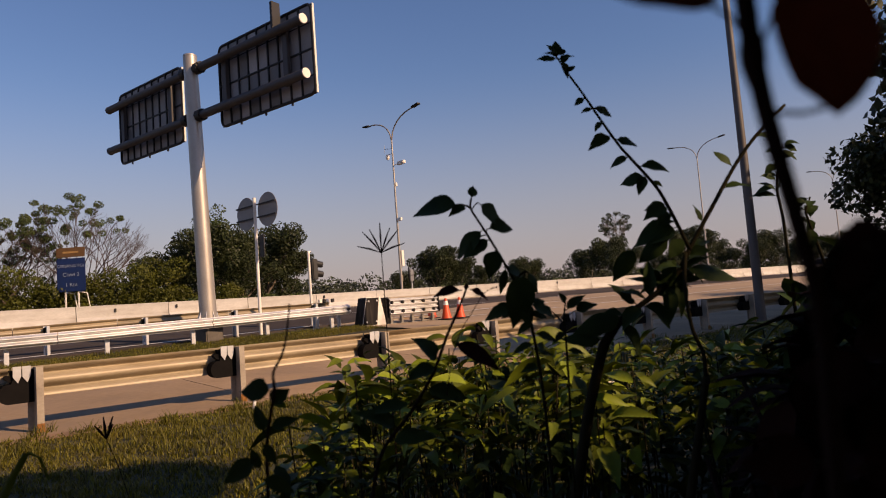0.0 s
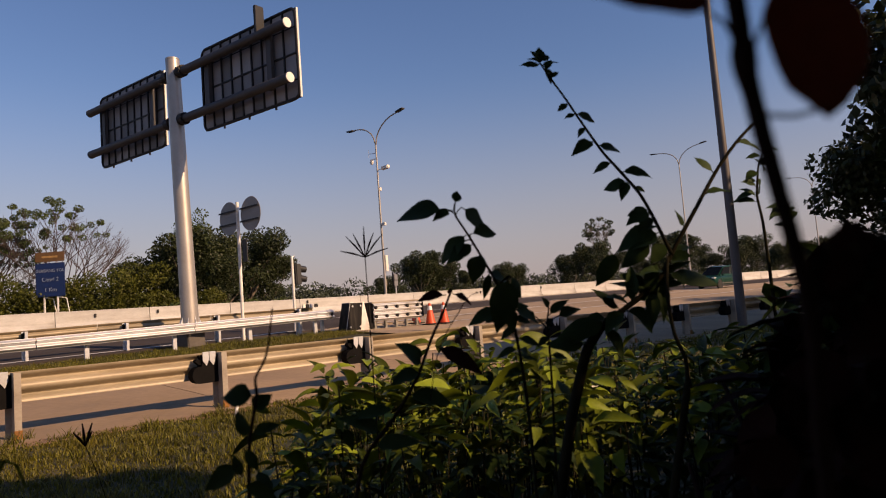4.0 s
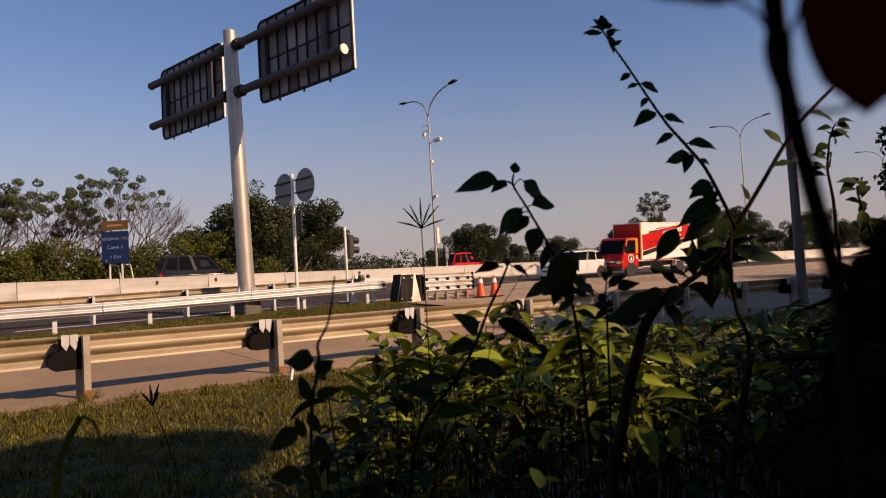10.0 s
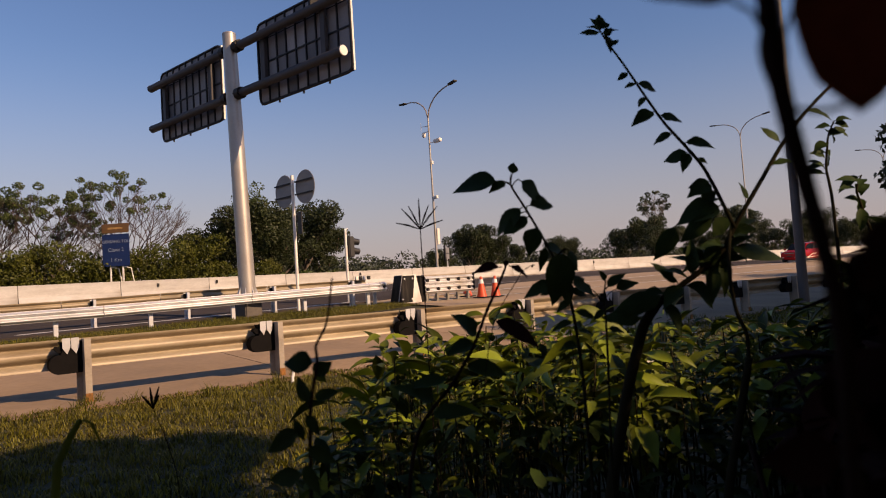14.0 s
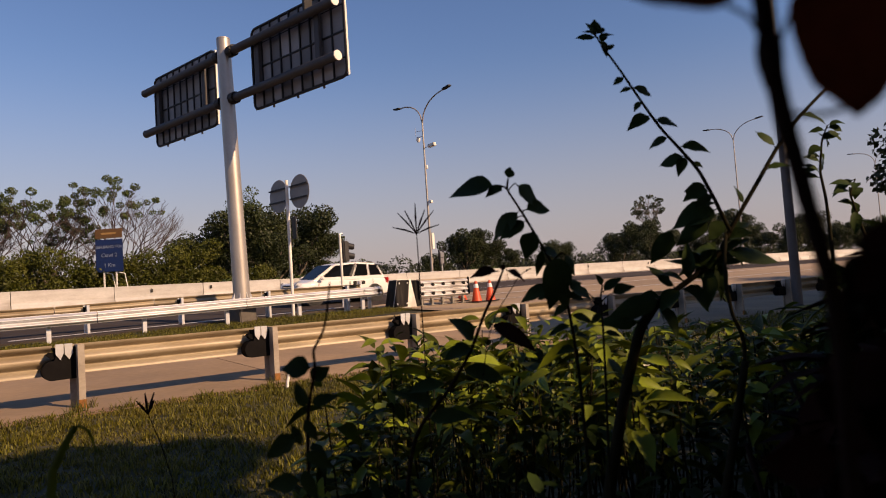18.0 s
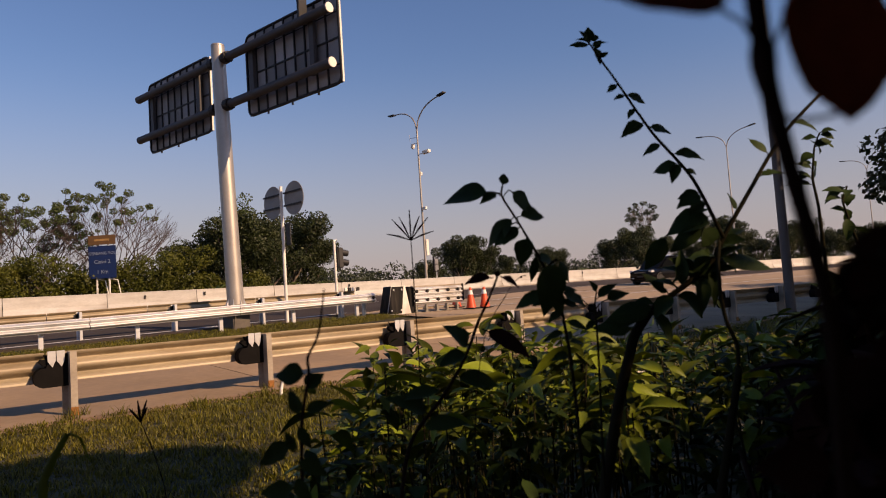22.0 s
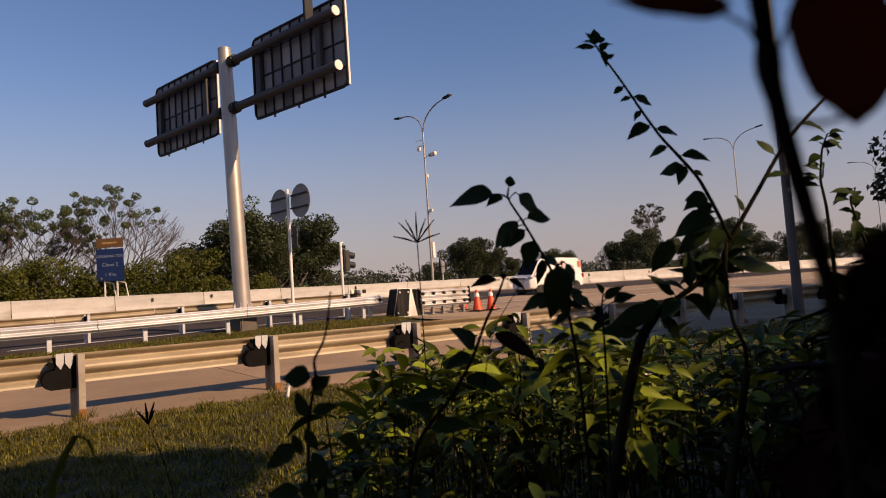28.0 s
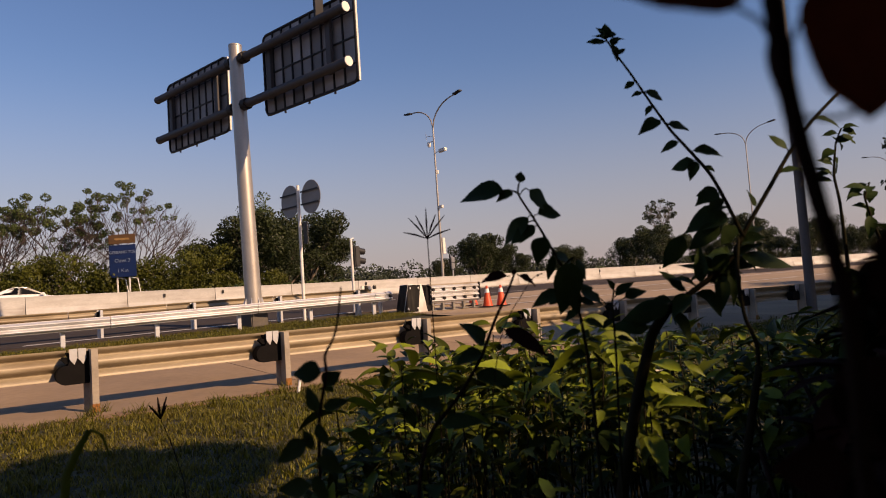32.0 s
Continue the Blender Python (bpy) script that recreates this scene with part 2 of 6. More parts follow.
    m.node_tree.nodes["Principled BSDF"].inputs["Coat Roughness"].default_value = 0.12
    return m


P_WHITE = paint("white_car_paint", (0.72, 0.71, 0.69))
P_SILVER = paint("silver_car_paint", (0.354, 0.354, 0.362), 0.3)
P_GREY = paint("grey_car_paint", (0.154, 0.135, 0.123), 0.2)
P_BLACK = paint("black_car_paint", (0.00308, 0.00308, 0.00385), 0.0, 0.1)
P_GREEN = paint("green_car_paint", (0.00693, 0.0423, 0.0308), 0.2)
P_RED = paint("red_car_paint", (0.323, 0.0154, 0.0193), 0.2)
P_BLUE = paint("blue_car_paint", (0.027, 0.0577, 0.231))
P_BRIGHT_RED = paint("bright_red_paint", (0.477, 0.0169, 0.0139))
P_YELLOW = paint("yellow_paint", (0.539, 0.277, 0.0462))
P_PEARL = paint("pearl_white_car_paint", (0.64, 0.645, 0.66), 0.1)
P_DARK = paint("dark_grey_car_paint", (0.0169, 0.0193, 0.0262), 0.1)

# ---- mesh helpers ----


def thing(name, label, category, group="", kind=""):
    return tagged(new(name), label, category, group, kind)


def part(name, bm, material, parent=None, label=""):
    me = bpy.data.meshes.new(name)
    if isinstance(bm, bmesh.types.BMesh):
        bm.to_mesh(me)
        bm.free()
    else:
        me.from_pydata(bm[0], [], bm[1])
    me.materials.append(M[material] if isinstance(material, str) else material)
    ob = new(name, me)
    if parent is not None:
        ob.parent = parent
    if label:
        ob["label"] = label
    return ob


def smooth(ob, flat_below=None):
    me = ob.data
    me.polygons.foreach_set("use_smooth", [True] * len(me.polygons))
    if flat_below is not None:
        me.set_sharp_from_angle(angle=radians(flat_below))
    return ob


def box(x0, x1, y0, y1, z0, z1, bevel=0.0, bm=None):
    own = bmesh.new()
    bmesh.ops.create_cube(own, size=1.0, matrix=Matrix.LocRotScale(((x0 + x1) / 2, (y0 + y1) / 2, (z0 + z1) / 2), None, (x1 - x0, y1 - y0, z1 - z0)))
    if bevel:
        bmesh.ops.bevel(own, geom=own.edges[:], offset=bevel, segments=2, affect="EDGES", clamp_overlap=True)
    return merge(bm, own) if bm is not None else own


def merge(bm, other, m=None):
    if m is not None:
        other.transform(m)
    me = bpy.data.meshes.new("tmp")
    other.to_mesh(me)
    other.free()
    bm.from_mesh(me)
    bpy.data.meshes.remove(me)
    return bm


def tube(points, radii, sides=8, bm=None, cap=True):
    bm = bm or bmesh.new()
    pts = [Vector(p) for p in points]
    if not isinstance(radii, (list, tuple)):
        radii = [radii] * len(pts)
    rings, side = [], None
    for i, p in enumerate(pts):
        way = (pts[min(i + 1, len(pts) - 1)] - pts[max(i - 1, 0)]).normalized()
        if side is None:
            side = way.orthogonal().normalized()
        side = (side - way * side.dot(way)).normalized()
        up = way.cross(side)
        rings.append([bm.verts.new(p + (side * math.cos(a) + up * math.sin(a)) * radii[i]) for a in [2 * math.pi * k / sides for k in range(sides)]])
    for a, b in zip(rings, rings[1:]):
        for k in range(sides):
            bm.faces.new((a[k], a[(k + 1) % sides], b[(k + 1) % sides], b[k]))
    if cap:
        bm.faces.new(list(reversed(rings[0])))
        bm.faces.new(rings[-1])
    return bm


def extrude(outline, length, bm=None, axis="x", start=0.0):
    """A closed outline of (a, b) pushed along one axis."""
    bm = bm or bmesh.new()
    put = {"x": lambda a, b, c: (c, a, b), "y": lambda a, b, c: (a, c, b), "z": lambda a, b, c: (a, b, c)}[axis]
    lo = [bm.verts.new(put(a, b, start)) for a, b in outline]
    hi = [bm.verts.new(put(a, b, start + length)) for a, b in outline]
    n = len(lo)
    for k in range(n):
        bm.faces.new((lo[k], lo[(k + 1) % n], hi[(k + 1) % n], hi[k]))
    bm.faces.new(list(reversed(lo)))
    bm.faces.new(hi)
    bmesh.ops.recalc_face_normals(bm, faces=bm.faces[:])
    return bm


def lathe(profile, sides=20, bm=None):
    bm = bm or bmesh.new()
    rings = [[bm.verts.new((r * math.cos(a), r * math.sin(a), z)) for a in [2 * math.pi * k / sides for k in range(sides)]] for r, z in profile]
    for a, b in zip(rings, rings[1:]):
        for k in range(sides):
            bm.faces.new((a[k], a[(k + 1) % sides], b[(k + 1) % sides], b[k]))
    bm.faces.new(list(reversed(rings[0])))
    bm.faces.new(rings[-1])
    return bm


def frame_along(t, s, z, turn=0.0):
    """A pose whose x runs along the road and y across it."""
    return Matrix.Translation(at(t, s, z)) @ Matrix.Rotation(math.atan2(UY, UX) + radians(turn), 4, "Z")


# ---- ground and roads ----


def rise(t):
    return 0.0055 * max(0.0, t - 25.0) if t < 140 else 0.6325


PROFILE = [(-2000, -0.1), (-20, -0.1), (5, -0.03), (8.8, 0.0), (9.6, 0.01), (16.2, 0.36), (21.0, 0.50), (22.3, 0.57), (38.0, 1.50), (39, 1.52), (42, 1.72), (56, 1.62), (60, 1.2), (110, 1.5), (2000, 12)]


def ground_z(t, s):
    for (a, za), (b, zb) in zip(PROFILE, PROFILE[1:]):
        if s <= b:
            k = (s - a) / (b - a)
            nose = max(-0.13, min(0.13, 0.024 * (t - 7))) * max(0.0, min(1.0, (s - 12) / 8, (34 - s) / 10))
            return za + (zb - za) * k + rise(t) * min(1.0, max(0.0, (s - 9) / 12)) + nose
    return PROFILE[-1][1]


def strip(name, s_values, t_values, lift, material, skirt=0.12, edge=None, parent=None):
    """A paved sheet with turned-down edges; edge(t) bounds its near side."""
    bm = bmesh.new()
    rows = []
    for t in t_values:
        s0 = edge(t) if edge else s_values[0]
        ss = [s0 + (s_values[-1] - s0) * (v - s_values[0]) / (s_values[-1] - s_values[0]) for v in s_values]
        pts = [at(t, v, ground_z(t, v) + lift) for v in ss]
        pts = [pts[0] - Vector((0, 0, skirt))] + pts + [pts[-1] - Vector((0, 0, skirt))]
        rows.append([bm.verts.new(p) for p in pts])
    for a, b in zip(rows, rows[1:]):
        for k in range(len(a) - 1):
            bm.faces.new((a[k], b[k], b[k + 1], a[k + 1]))
    bmesh.ops.recalc_face_normals(bm, faces=bm.faces[:])
    return part(name, bm, material, parent)


T_STEPS = [-1500, -600, -250, -120, -60, -30, -15, -5, 0, 5, 10, 14, 18, 22, 26, 30, 36, 45, 60, 80, 100, 120, 140, 200, 400, 900, 1500]
bm = bmesh.new()
S_STEPS = [-1500, -500, -150, -60, -20, -8, -3, 0, 2, 4, 6, 8, 8.75, 8.95, 9.6, 12, 16.2, 21, 22.3, 30, 38, 39, 48, 56, 60, 80, 110, 250, 600, 1500]
rows = [[bm.verts.new(at(t, s, ground_z(t, s) - (0.05 if 8.8 < s < 56 else 0.0))) for s in S_STEPS] for t in T_STEPS]
for a, b in zip(rows, rows[1:]):
    for k in range(len(a) - 1):
        bm.faces.new((a[k], b[k], b[k + 1], a[k + 1]))
ground = tagged(part("ground", bm, "grass_soil"), "grassy verge and open land beside the toll road", "ground", kind="structure")

R_STEPS = [-1500, -600, -300, -120, -60, -30, -15, -5, 0, 5, 10, 14, 18, 22, 26, 30, 36, 45, 60, 80, 100, 120, 140, 200, 300, 600, 1500]


def gore_edge(t):
    """Where the concrete of the ramp gives way to the asphalt of the main road."""
    return 22.3 + 7.6 * min(1.0, max(0.0, (t - 13.0) / 15.0))


road = tagged(strip("road", [22.3, 26, 30, 34, 37.2], R_STEPS, 0.0, "asphalt", edge=gore_edge),
              "dark worn asphalt lanes of the main carriageway", "road", kind="structure")
tagged(strip("road_shoulder", [37.2, 38.1], R_STEPS, 0.004, "shoulder"), "narrow pale concrete strip at the barrier foot", "shoulder", kind="structure")
tagged(strip("opposite_road", [38.6, 44, 50, 55.5], R_STEPS, 0.0, "asphalt"), "opposite carriageway of asphalt behind the barrier", "road", kind="structure")
far_road = strip("ramp_apron", [8.95, 9.6, 12, 16.2, 21, 22.3, 30.1], [30, 36, 45, 60, 80, 100, 120, 140, 200, 300, 600], -0.004, "apron")
tagged(far_road, "pale concrete pavement of the exit lane", "pavement", kind="structure")
tagged(strip("ramp_soil_edge", [8.62, 8.97], R_STEPS, 0.012, "soil", 0.06), "bare sandy strip between ramp and grass", "soil", kind="structure")
ramp = tagged(strip("exit_ramp", [8.95, 9.6, 12, 16.2], [-300, -120, -60, -30, -15, -5, 0, 5, 10, 14, 18, 24, 30], -0.02, "concrete_slab"),
              "pale beige concrete exit ramp with sawn joints", "ramp", kind="structure")
gore = tagged(strip("gore_pavement", [16.2, 19, 22.3, 30.1], [13.2, 16, 20, 24, 30], -0.012, "apron"),
              "concrete gore pavement between the ramp and the main road", "pavement", kind="structure")

for i in range(9):
    for s0, s1 in ((8.97, 12.55), (12.57, 16.2)):
        t0, t1 = -9.2 + 4.5 * i, -4.72 + 4.5 * i
        bm = bmesh.new()
        n = 3
        grid = [[bm.verts.new(at(t0 + (t1 - t0) * a / n, s0 + (s1 - s0) * b / n, ground_z(t0 + (t1 - t0) * a / n, s0 + (s1 - s0) * b / n) + 0.006)) for b in range(n + 1)] for a in range(n + 1)]
        for a in range(n):
            for b in range(n):
                bm.faces.new((grid[a][b], grid[a + 1][b], grid[a + 1][b + 1], grid[a][b + 1]))
        rim = [e for e in bm.edges if e.is_boundary]
        low = bmesh.ops.extrude_edge_only(bm, edges=rim)
        for v in low["geom"]:
            if isinstance(v, bmesh.types.BMVert):
                v.co.z -= 0.03
        bmesh.ops.recalc_face_normals(bm, faces=bm.faces[:])
        part("slab", bm, "concrete_slab", ramp)

# Painted lines
def line(name, t0, t1, s, width, label, lift=0.006, s1=None):
    n = max(2, int(abs(t1 - t0) / 6))
    bm, last = bmesh.new(), None
    for k in range(n + 1):
        t = t0 + (t1 - t0) * k / n
        c = s if s1 is None else s + (s1 - s) * k / n
        pair = [bm.verts.new(at(t, c + d, ground_z(t, c + d) + lift)) for d in (-width / 2, width / 2)]
        if last:
            bm.faces.new((last[0], pair[0], pair[1], last[1]))
        last = pair
    return tagged(part(name, bm, "road_paint"), label, "road marking", kind="structure")


line("edge_line", -80, 13, 22.9, 0.22, "white painted edge line of the main road")
line("median_edge_line", -80, 140, 36.6, 0.2, "white painted edge line by the barrier")
line("gore_line", 16, 60, 23.2, 0.2, "white painted line where the lanes part", lift=0.012, s1=28.6)
line("ramp_edge_line", 18, 60, 20.5, 0.2, "white painted line of the exit lane", lift=0.012, s1=23.0)
for k in range(24):
    line("lane_dash", -60 + k * 8.5, -60 + k * 8.5 + 3.2, 30.2, 0.14, "white painted lane dash")

# ---- concrete barrier ----
outline = [(-0.30, -0.25), (-0.30, 0.08), (-0.17, 0.32), (-0.11, 0.90), (0.11, 0.90), (0.17, 0.32), (0.30, 0.08), (0.30, -0.25)]
seg_me = None
for k in range(46):
    t0 = -46 + 4.5 * k
    z0, z1 = ground_z(t0, 38.35), ground_z(t0 + 4.5, 38.35)
    if seg_me is None:
        bm = extrude(outline, 4.47)
        bmesh.ops.bevel(bm, geom=[e for e in bm.edges if abs(e.verts[0].co.x - e.verts[1].co.x) > 1], offset=0.015, segments=1, affect="EDGES")
        first = part("concrete_barrier", bm, "barrier")
        seg_me = first.data
    else:
        first = new("concrete_barrier", seg_me)
    first.matrix_basis = frame_along(t0, 38.35, z0) @ Matrix.Rotation(-math.atan2(z1 - z0, 4.5), 4, "Y")
    tagged(first, "weathered cream concrete barrier segment on the median", "barrier", "median barrier segments")
for k, (t, z) in enumerate(((9.8, 0.62), (12.9, 0.66), (14.7, 0.45), (22, 0.7), (37, 0.6), (44, 0.66), (52, 0.62), (71, 0.66))):
    mk = part("reflector_bracket", box(-0.05, 0.05, -0.05, 0.02, -0.09, 0.09, 0.01), "dark_steel")
    mk.matrix_basis = frame_along(t, 38.18, ground_z(t, 38.35) + z)
    tagged(mk, "small dark reflector bracket on the barrier face", "reflector", "barrier reflectors")

# ---- guardrails ----


def wave(h, depth, folds, thick=0.006, n=6, broad=1.0):
    """A corrugated beam's outline, front at negative a."""
    pts = []
    for k in range(folds * n * 2 + 1):
        b = h * k / (folds * n * 2)
        a = -depth * (0.5 * (1 - math.cos(2 * math.pi * folds * k / (folds * n * 2)))) ** broad
        pts.append((a, b))
    return pts + [(a + thick, b) for a, b in reversed(pts)]


def beam(name, t0, s0, t1, s1, zf, h, depth, folds, material, flip=False, label="", parent=None):
    bm = bmesh.new()
    n = max(1, int(abs(t1 - t0) / 4))
    ol = [(-a if flip else a, b) for a, b in wave(h, depth, folds, broad=1.7 if flip else 1.0)]
    rings = []
    for k in range(n + 1):
        t, s = t0 + (t1 - t0) * k / n, s0 + (s1 - s0) * k / n
        rings.append([bm.verts.new(at(t, s + a, zf(t, s) + b)) for a, b in ol])
    m = len(ol)
    for a, b in zip(rings, rings[1:]):
        for k in range(m):
            bm.faces.new((a[k], a[(k + 1) % m], b[(k + 1) % m], b[k]))
    bm.faces.new(rings[0])
    bm.faces.new(rings[-1])
    bmesh.ops.recalc_face_normals(bm, faces=bm.faces[:])
    return smooth(part(name, bm, material, parent, label), 50)


def channel(w, d, h, th=0.012, bm=None, x=0.0, y=0.0, z=0.0):
    """A C-shaped post, web towards negative y."""
    ol = [(-w / 2, -d / 2), (w / 2, -d / 2), (w / 2, d / 2), (w / 2 - th, d / 2), (w / 2 - th, -d / 2 + th), (-w / 2 + th, -d / 2 + th), (-w / 2 + th, d / 2), (-w / 2, d / 2)]
    return extrude([(a + x, b + y) for a, b in ol], h, bm, "z", z)


def guardrail(label, posts, s_of, beam_off, h, depth, folds, lift, post_h, rail_mat, post_mat, flip, spans, blocks=True, group=""):
    g = thing("guardrail", label, "guardrail", group)
    for a, b in spans:
        beam("rail_beam", a, s_of(a) + beam_off, b - 0.02, s_of(b) + beam_off, lambda t, s: ground_z(t, s) + lift, h, depth, folds, rail_mat, flip, parent=g)
    side = 1 if beam_off > 0 else -1
    pm = bm_mesh("post", ramp_post(post_h) if side > 0 else channel(0.11, 0.10, post_h + 0.3, 0.012, z=-0.3), post_mat)
    bk = bm_mesh("blockout", block_shape(side, abs(beam_off), post_h, h, not (side > 0 and s_of(0) < 10)), "block" if blocks else post_mat)
    bl = bm_mesh("bolt", lathe([(0.022, 0), (0.022, 0.02), (0.012, 0.03)], 8), "dark_steel")
    rusty = bm_mesh("rust_band", extrude([(0.0, -0.069), (0.082, -0.069), (0.082, -0.049), (0.0, -0.049)], 0.15, None, "z", -0.04), "rust")
    teeth = bmesh.new()
    for x in (-0.165, -0.07):
        extrude([(x - 0.045, post_h - 0.10), (x + 0.005, post_h - 0.17), (x + 0.04, post_h - 0.09), (x + 0.04, post_h + 0.02), (x - 0.045, post_h + 0.02)], 0.012, teeth, "y", 0.05)
    plate = bm_mesh("top_plate", teeth, "galv")
    for t in posts:
        m = frame_along(t, s_of(t), ground_z(t, s_of(t)))
        for nm, me, mm in (("post", pm, m), ("blockout", bk, m),
                           ("bolt", bl, m @ pose(0, beam_off - side * 0.0, lift + h * 0.5, 90 * side, 0, 0) @ pose(0, 0, depth * 0.2))):
            o = new(nm, me)
            o.parent, o.matrix_basis = g, mm
        if side > 0 and blocks and s_of(t) < 10 and -9 < t < 22:
            for nm, me in (("rust_band", rusty), ("top_plate", plate)):
                o = new(nm, me)
                o.parent, o.matrix_basis = g, m
    return g


def bm_mesh(name, bm, material):
    me = bpy.data.meshes.new(name)
    bm.to_mesh(me)
    bm.free()
    me.materials.append(M[material] if isinstance(material, str) else material)
    return me


def block_shape(side, off, post_h, h, plain=False):
    """A rounded spacer with a drooping lobe and a ragged bracket above it."""
    bm = bmesh.new()
    y0, y1 = sorted((side * 0.065, side * (off - 0.01)))
    if plain:
        return box(-0.06, 0.07, y0, y1, post_h - 0.30, post_h - 0.04, 0.01, bm)
    lobe = [(-0.245 + 0.11 * math.cos(a), post_h - 0.29 + 0.115 * math.sin(a)) for a in [math.pi * (0.45 + k / 9) for k in range(10)]]
    extrude([(0.03, post_h - 0.40), (0.03, post_h - 0.02), (-0.17, post_h - 0.02)] + lobe, y1 - y0, bm, "y", y0)
    hook = [(-0.16, post_h - 0.16), (-0.25, post_h - 0.15), (-0.30, post_h - 0.10), (-0.27, post_h - 0.07), (-0.22, post_h - 0.085), (-0.24, post_h - 0.02), (-0.18, post_h - 0.03), (-0.14, post_h - 0.06)]
    extrude(hook, (y1 - y0) * 0.6, bm, "y", y0 + 0.03)
    return bm


def ramp_post(post_h):
    """A Z-shaped post: front flange to the right of its web, back flange to the left."""
    ol = [(0.004, -0.065), (0.078, -0.065), (0.078, -0.053), (0.016, -0.053), (0.016, 0.125), (-0.06, 0.125), (-0.06, 0.113), (0.004, 0.113)]
    return extrude(ol, post_h + 0.3, None, "z", -0.3)


near_posts = [1.5 + 2.45 * k for k in range(-8, 24)]
guardrail("weathered galvanised guardrail with three-wave beam along the ramp edge", near_posts, lambda t: 9.3, 0.24, 0.36, 0.082, 2, 0.40, 0.76,
          "galv_warm", "galv_post", True, [(-18.3 + 4.9 * k, -18.3 + 4.9 * (k + 1)) for k in range(16)])
gore_posts = [2.75 + 2.4 * k for k in range(-10, 5)]


def gore_s(t):
    return 21.0


def back_s(t):
    return 22.9 - max(0.0, (t - 6) / 6.6) * 1.35


guardrail("bright galvanised guardrail with two-wave beam on the grass of the gore", gore_posts, gore_s, -0.2, 0.32, 0.08, 2, 0.44, 0.74,
          "galv", "galv", False, [(-21.3 + 4.2 * k, -21.3 + 4.2 * (k + 1)) for k in range(8)] + [(12.3, 12.75)], False)
guardrail("guardrail at the main road edge, seen from its rusty back", [4.0 + 2.7 * k for k in range(-9, 4)], back_s, 0.2, 0.32, 0.08, 2, 0.55, 0.85,
          "galv_warm", "galv", True, [(-22 + 4.2 * k, -22 + 4.2 * (k + 1)) for k in range(6)] + [(3.2, 6.0), (6.0, 9.3), (9.3, 12.75)], True)
# Rounded nose where both beams meet
g = thing("guardrail_nose", "rounded galvanised nose joining two guardrails", "guardrail")
bm = bmesh.new()
rings = []
for k in range(9):
    a = -math.pi / 2 + math.pi * k / 8
    cs, ct = 21.2, 12.72
    rings.append([bm.verts.new(at(ct + math.cos(a) * (0.42 - d), cs + math.sin(a) * (0.42 - d), ground_z(12.6, 21.2) + 0.43 + b)) for d, b in [(-x, y) for x, y in wave(0.33, -0.07, 2)]])
for a, b in zip(rings, rings[1:]):
    for k in range(len(a)):
        bm.faces.new((a[k], a[(k + 1) % len(a)], b[(k + 1) % len(a)], b[k]))
bmesh.ops.recalc_face_normals(bm, faces=bm.faces[:])
smooth(part("nose_beam", bm, "galv", g), 50)
o = part("nose_post", channel(0.1, 0.1, 1.05, z=-0.3), "galv", g)
o.matrix_basis = frame_along(12.75, 21.2, ground_z(12.7, 21.2))
o = part("nose_bolt", lathe([(0.06, 0), (0.06, 0.02), (0.03, 0.04)], 12), "dark_steel", g)
o.matrix_basis = frame_along(12.9, 20.76, ground_z(12.7, 21.2) + 0.6) @ pose(0, 0, 0, 90)

for k, c in enumerate((0.0, 0.16, 0.32, 0.5)):
    o = part("rail_clamp", box(-0.055, 0.055, -0.04, 0.05, -0.07, 0.06, 0.012), "dark_steel" if k % 2 else "cap")
    o.matrix_basis = frame_along(12.3 + c, 21.62, ground_z(12.4, 21.6) + 0.93)
    tagged(o, "small clamp on top of the guardrail end", "clamp", "clamps on the guardrail end")

# ---- crash cushion: painted wedge and stacked rails ----
zc = ground_z(14, 20.3)
g = thing("crash_wedge", "concrete wedge with black panels and white edges", "barrier")
g.matrix_basis = frame_along(13.1, 20.3, zc - 0.01, 0) @ Matrix.Diagonal((1.0, 1.0, 1.12, 1.0))
part("wedge_body", extrude([(-0.02, 0), (0.98, 0), (0.78, 0.88), (0.2, 0.88)], 0.5, None, "y", -0.1), "white_paint", g)
part("black_panel", extrude([(0.0, 0.02), (0.58, 0.02), (0.71, 0.86), (0.21, 0.86)], 0.012, None, "y", -0.114), "black_paint", g, "black painted face")
bm = bmesh.new()
for a, b in ((-0.02, 0.02), (0.2, 0.87)):
    for y in (-0.1, 0.4):
        bm.verts.new((a - 0.012, y, b))
v = bm.verts[:]
bm.faces.new((v[0], v[2], v[3], v[1]))
part("front_panel", bm, "black_paint", g, "black sloping front")
for x, z in ((0.16, 0.12), (0.56, 0.12), (0.28, 0.76), (0.62, 0.76)):
    o = part("bolt", lathe([(0.03, 0), (0.03, 0.012), (0.01, 0.02)], 10), "galv", g)
    o.matrix_basis = pose(x, -0.115, z, 90)
part("black_back", box(0.985, 1.35, -0.02, 0.4, 0.0, 0.84, 0.02), "black_paint", g, "black rear box")
g = thing("rail_cushion", "stack of short galvanised rails bolted to a row of posts", "crash cushion")
g.matrix_basis = frame_along(14.2, 20.2, ground_z(15, 20.3) - 0.01, -2) @ Matrix.Diagonal((0.92, 1.0, 1.06, 1.0))
for k, z in enumerate((0.26, 0.56)):
    bm = extrude(wave(0.29, 0.08, 2), 2.3)
    o = smooth(part("short_rail", bm, "galv", g), 50)
    o.matrix_basis = pose(0.05, 0, z)
    for i in range(5):
        o = part("block_bolt", lathe([(0.065, 0), (0.065, 0.05), (0.045, 0.08)], 10), "dark_steel", g)
        o.matrix_basis = pose(0.15 + 0.5 * i, -0.015, z + 0.145, 90)
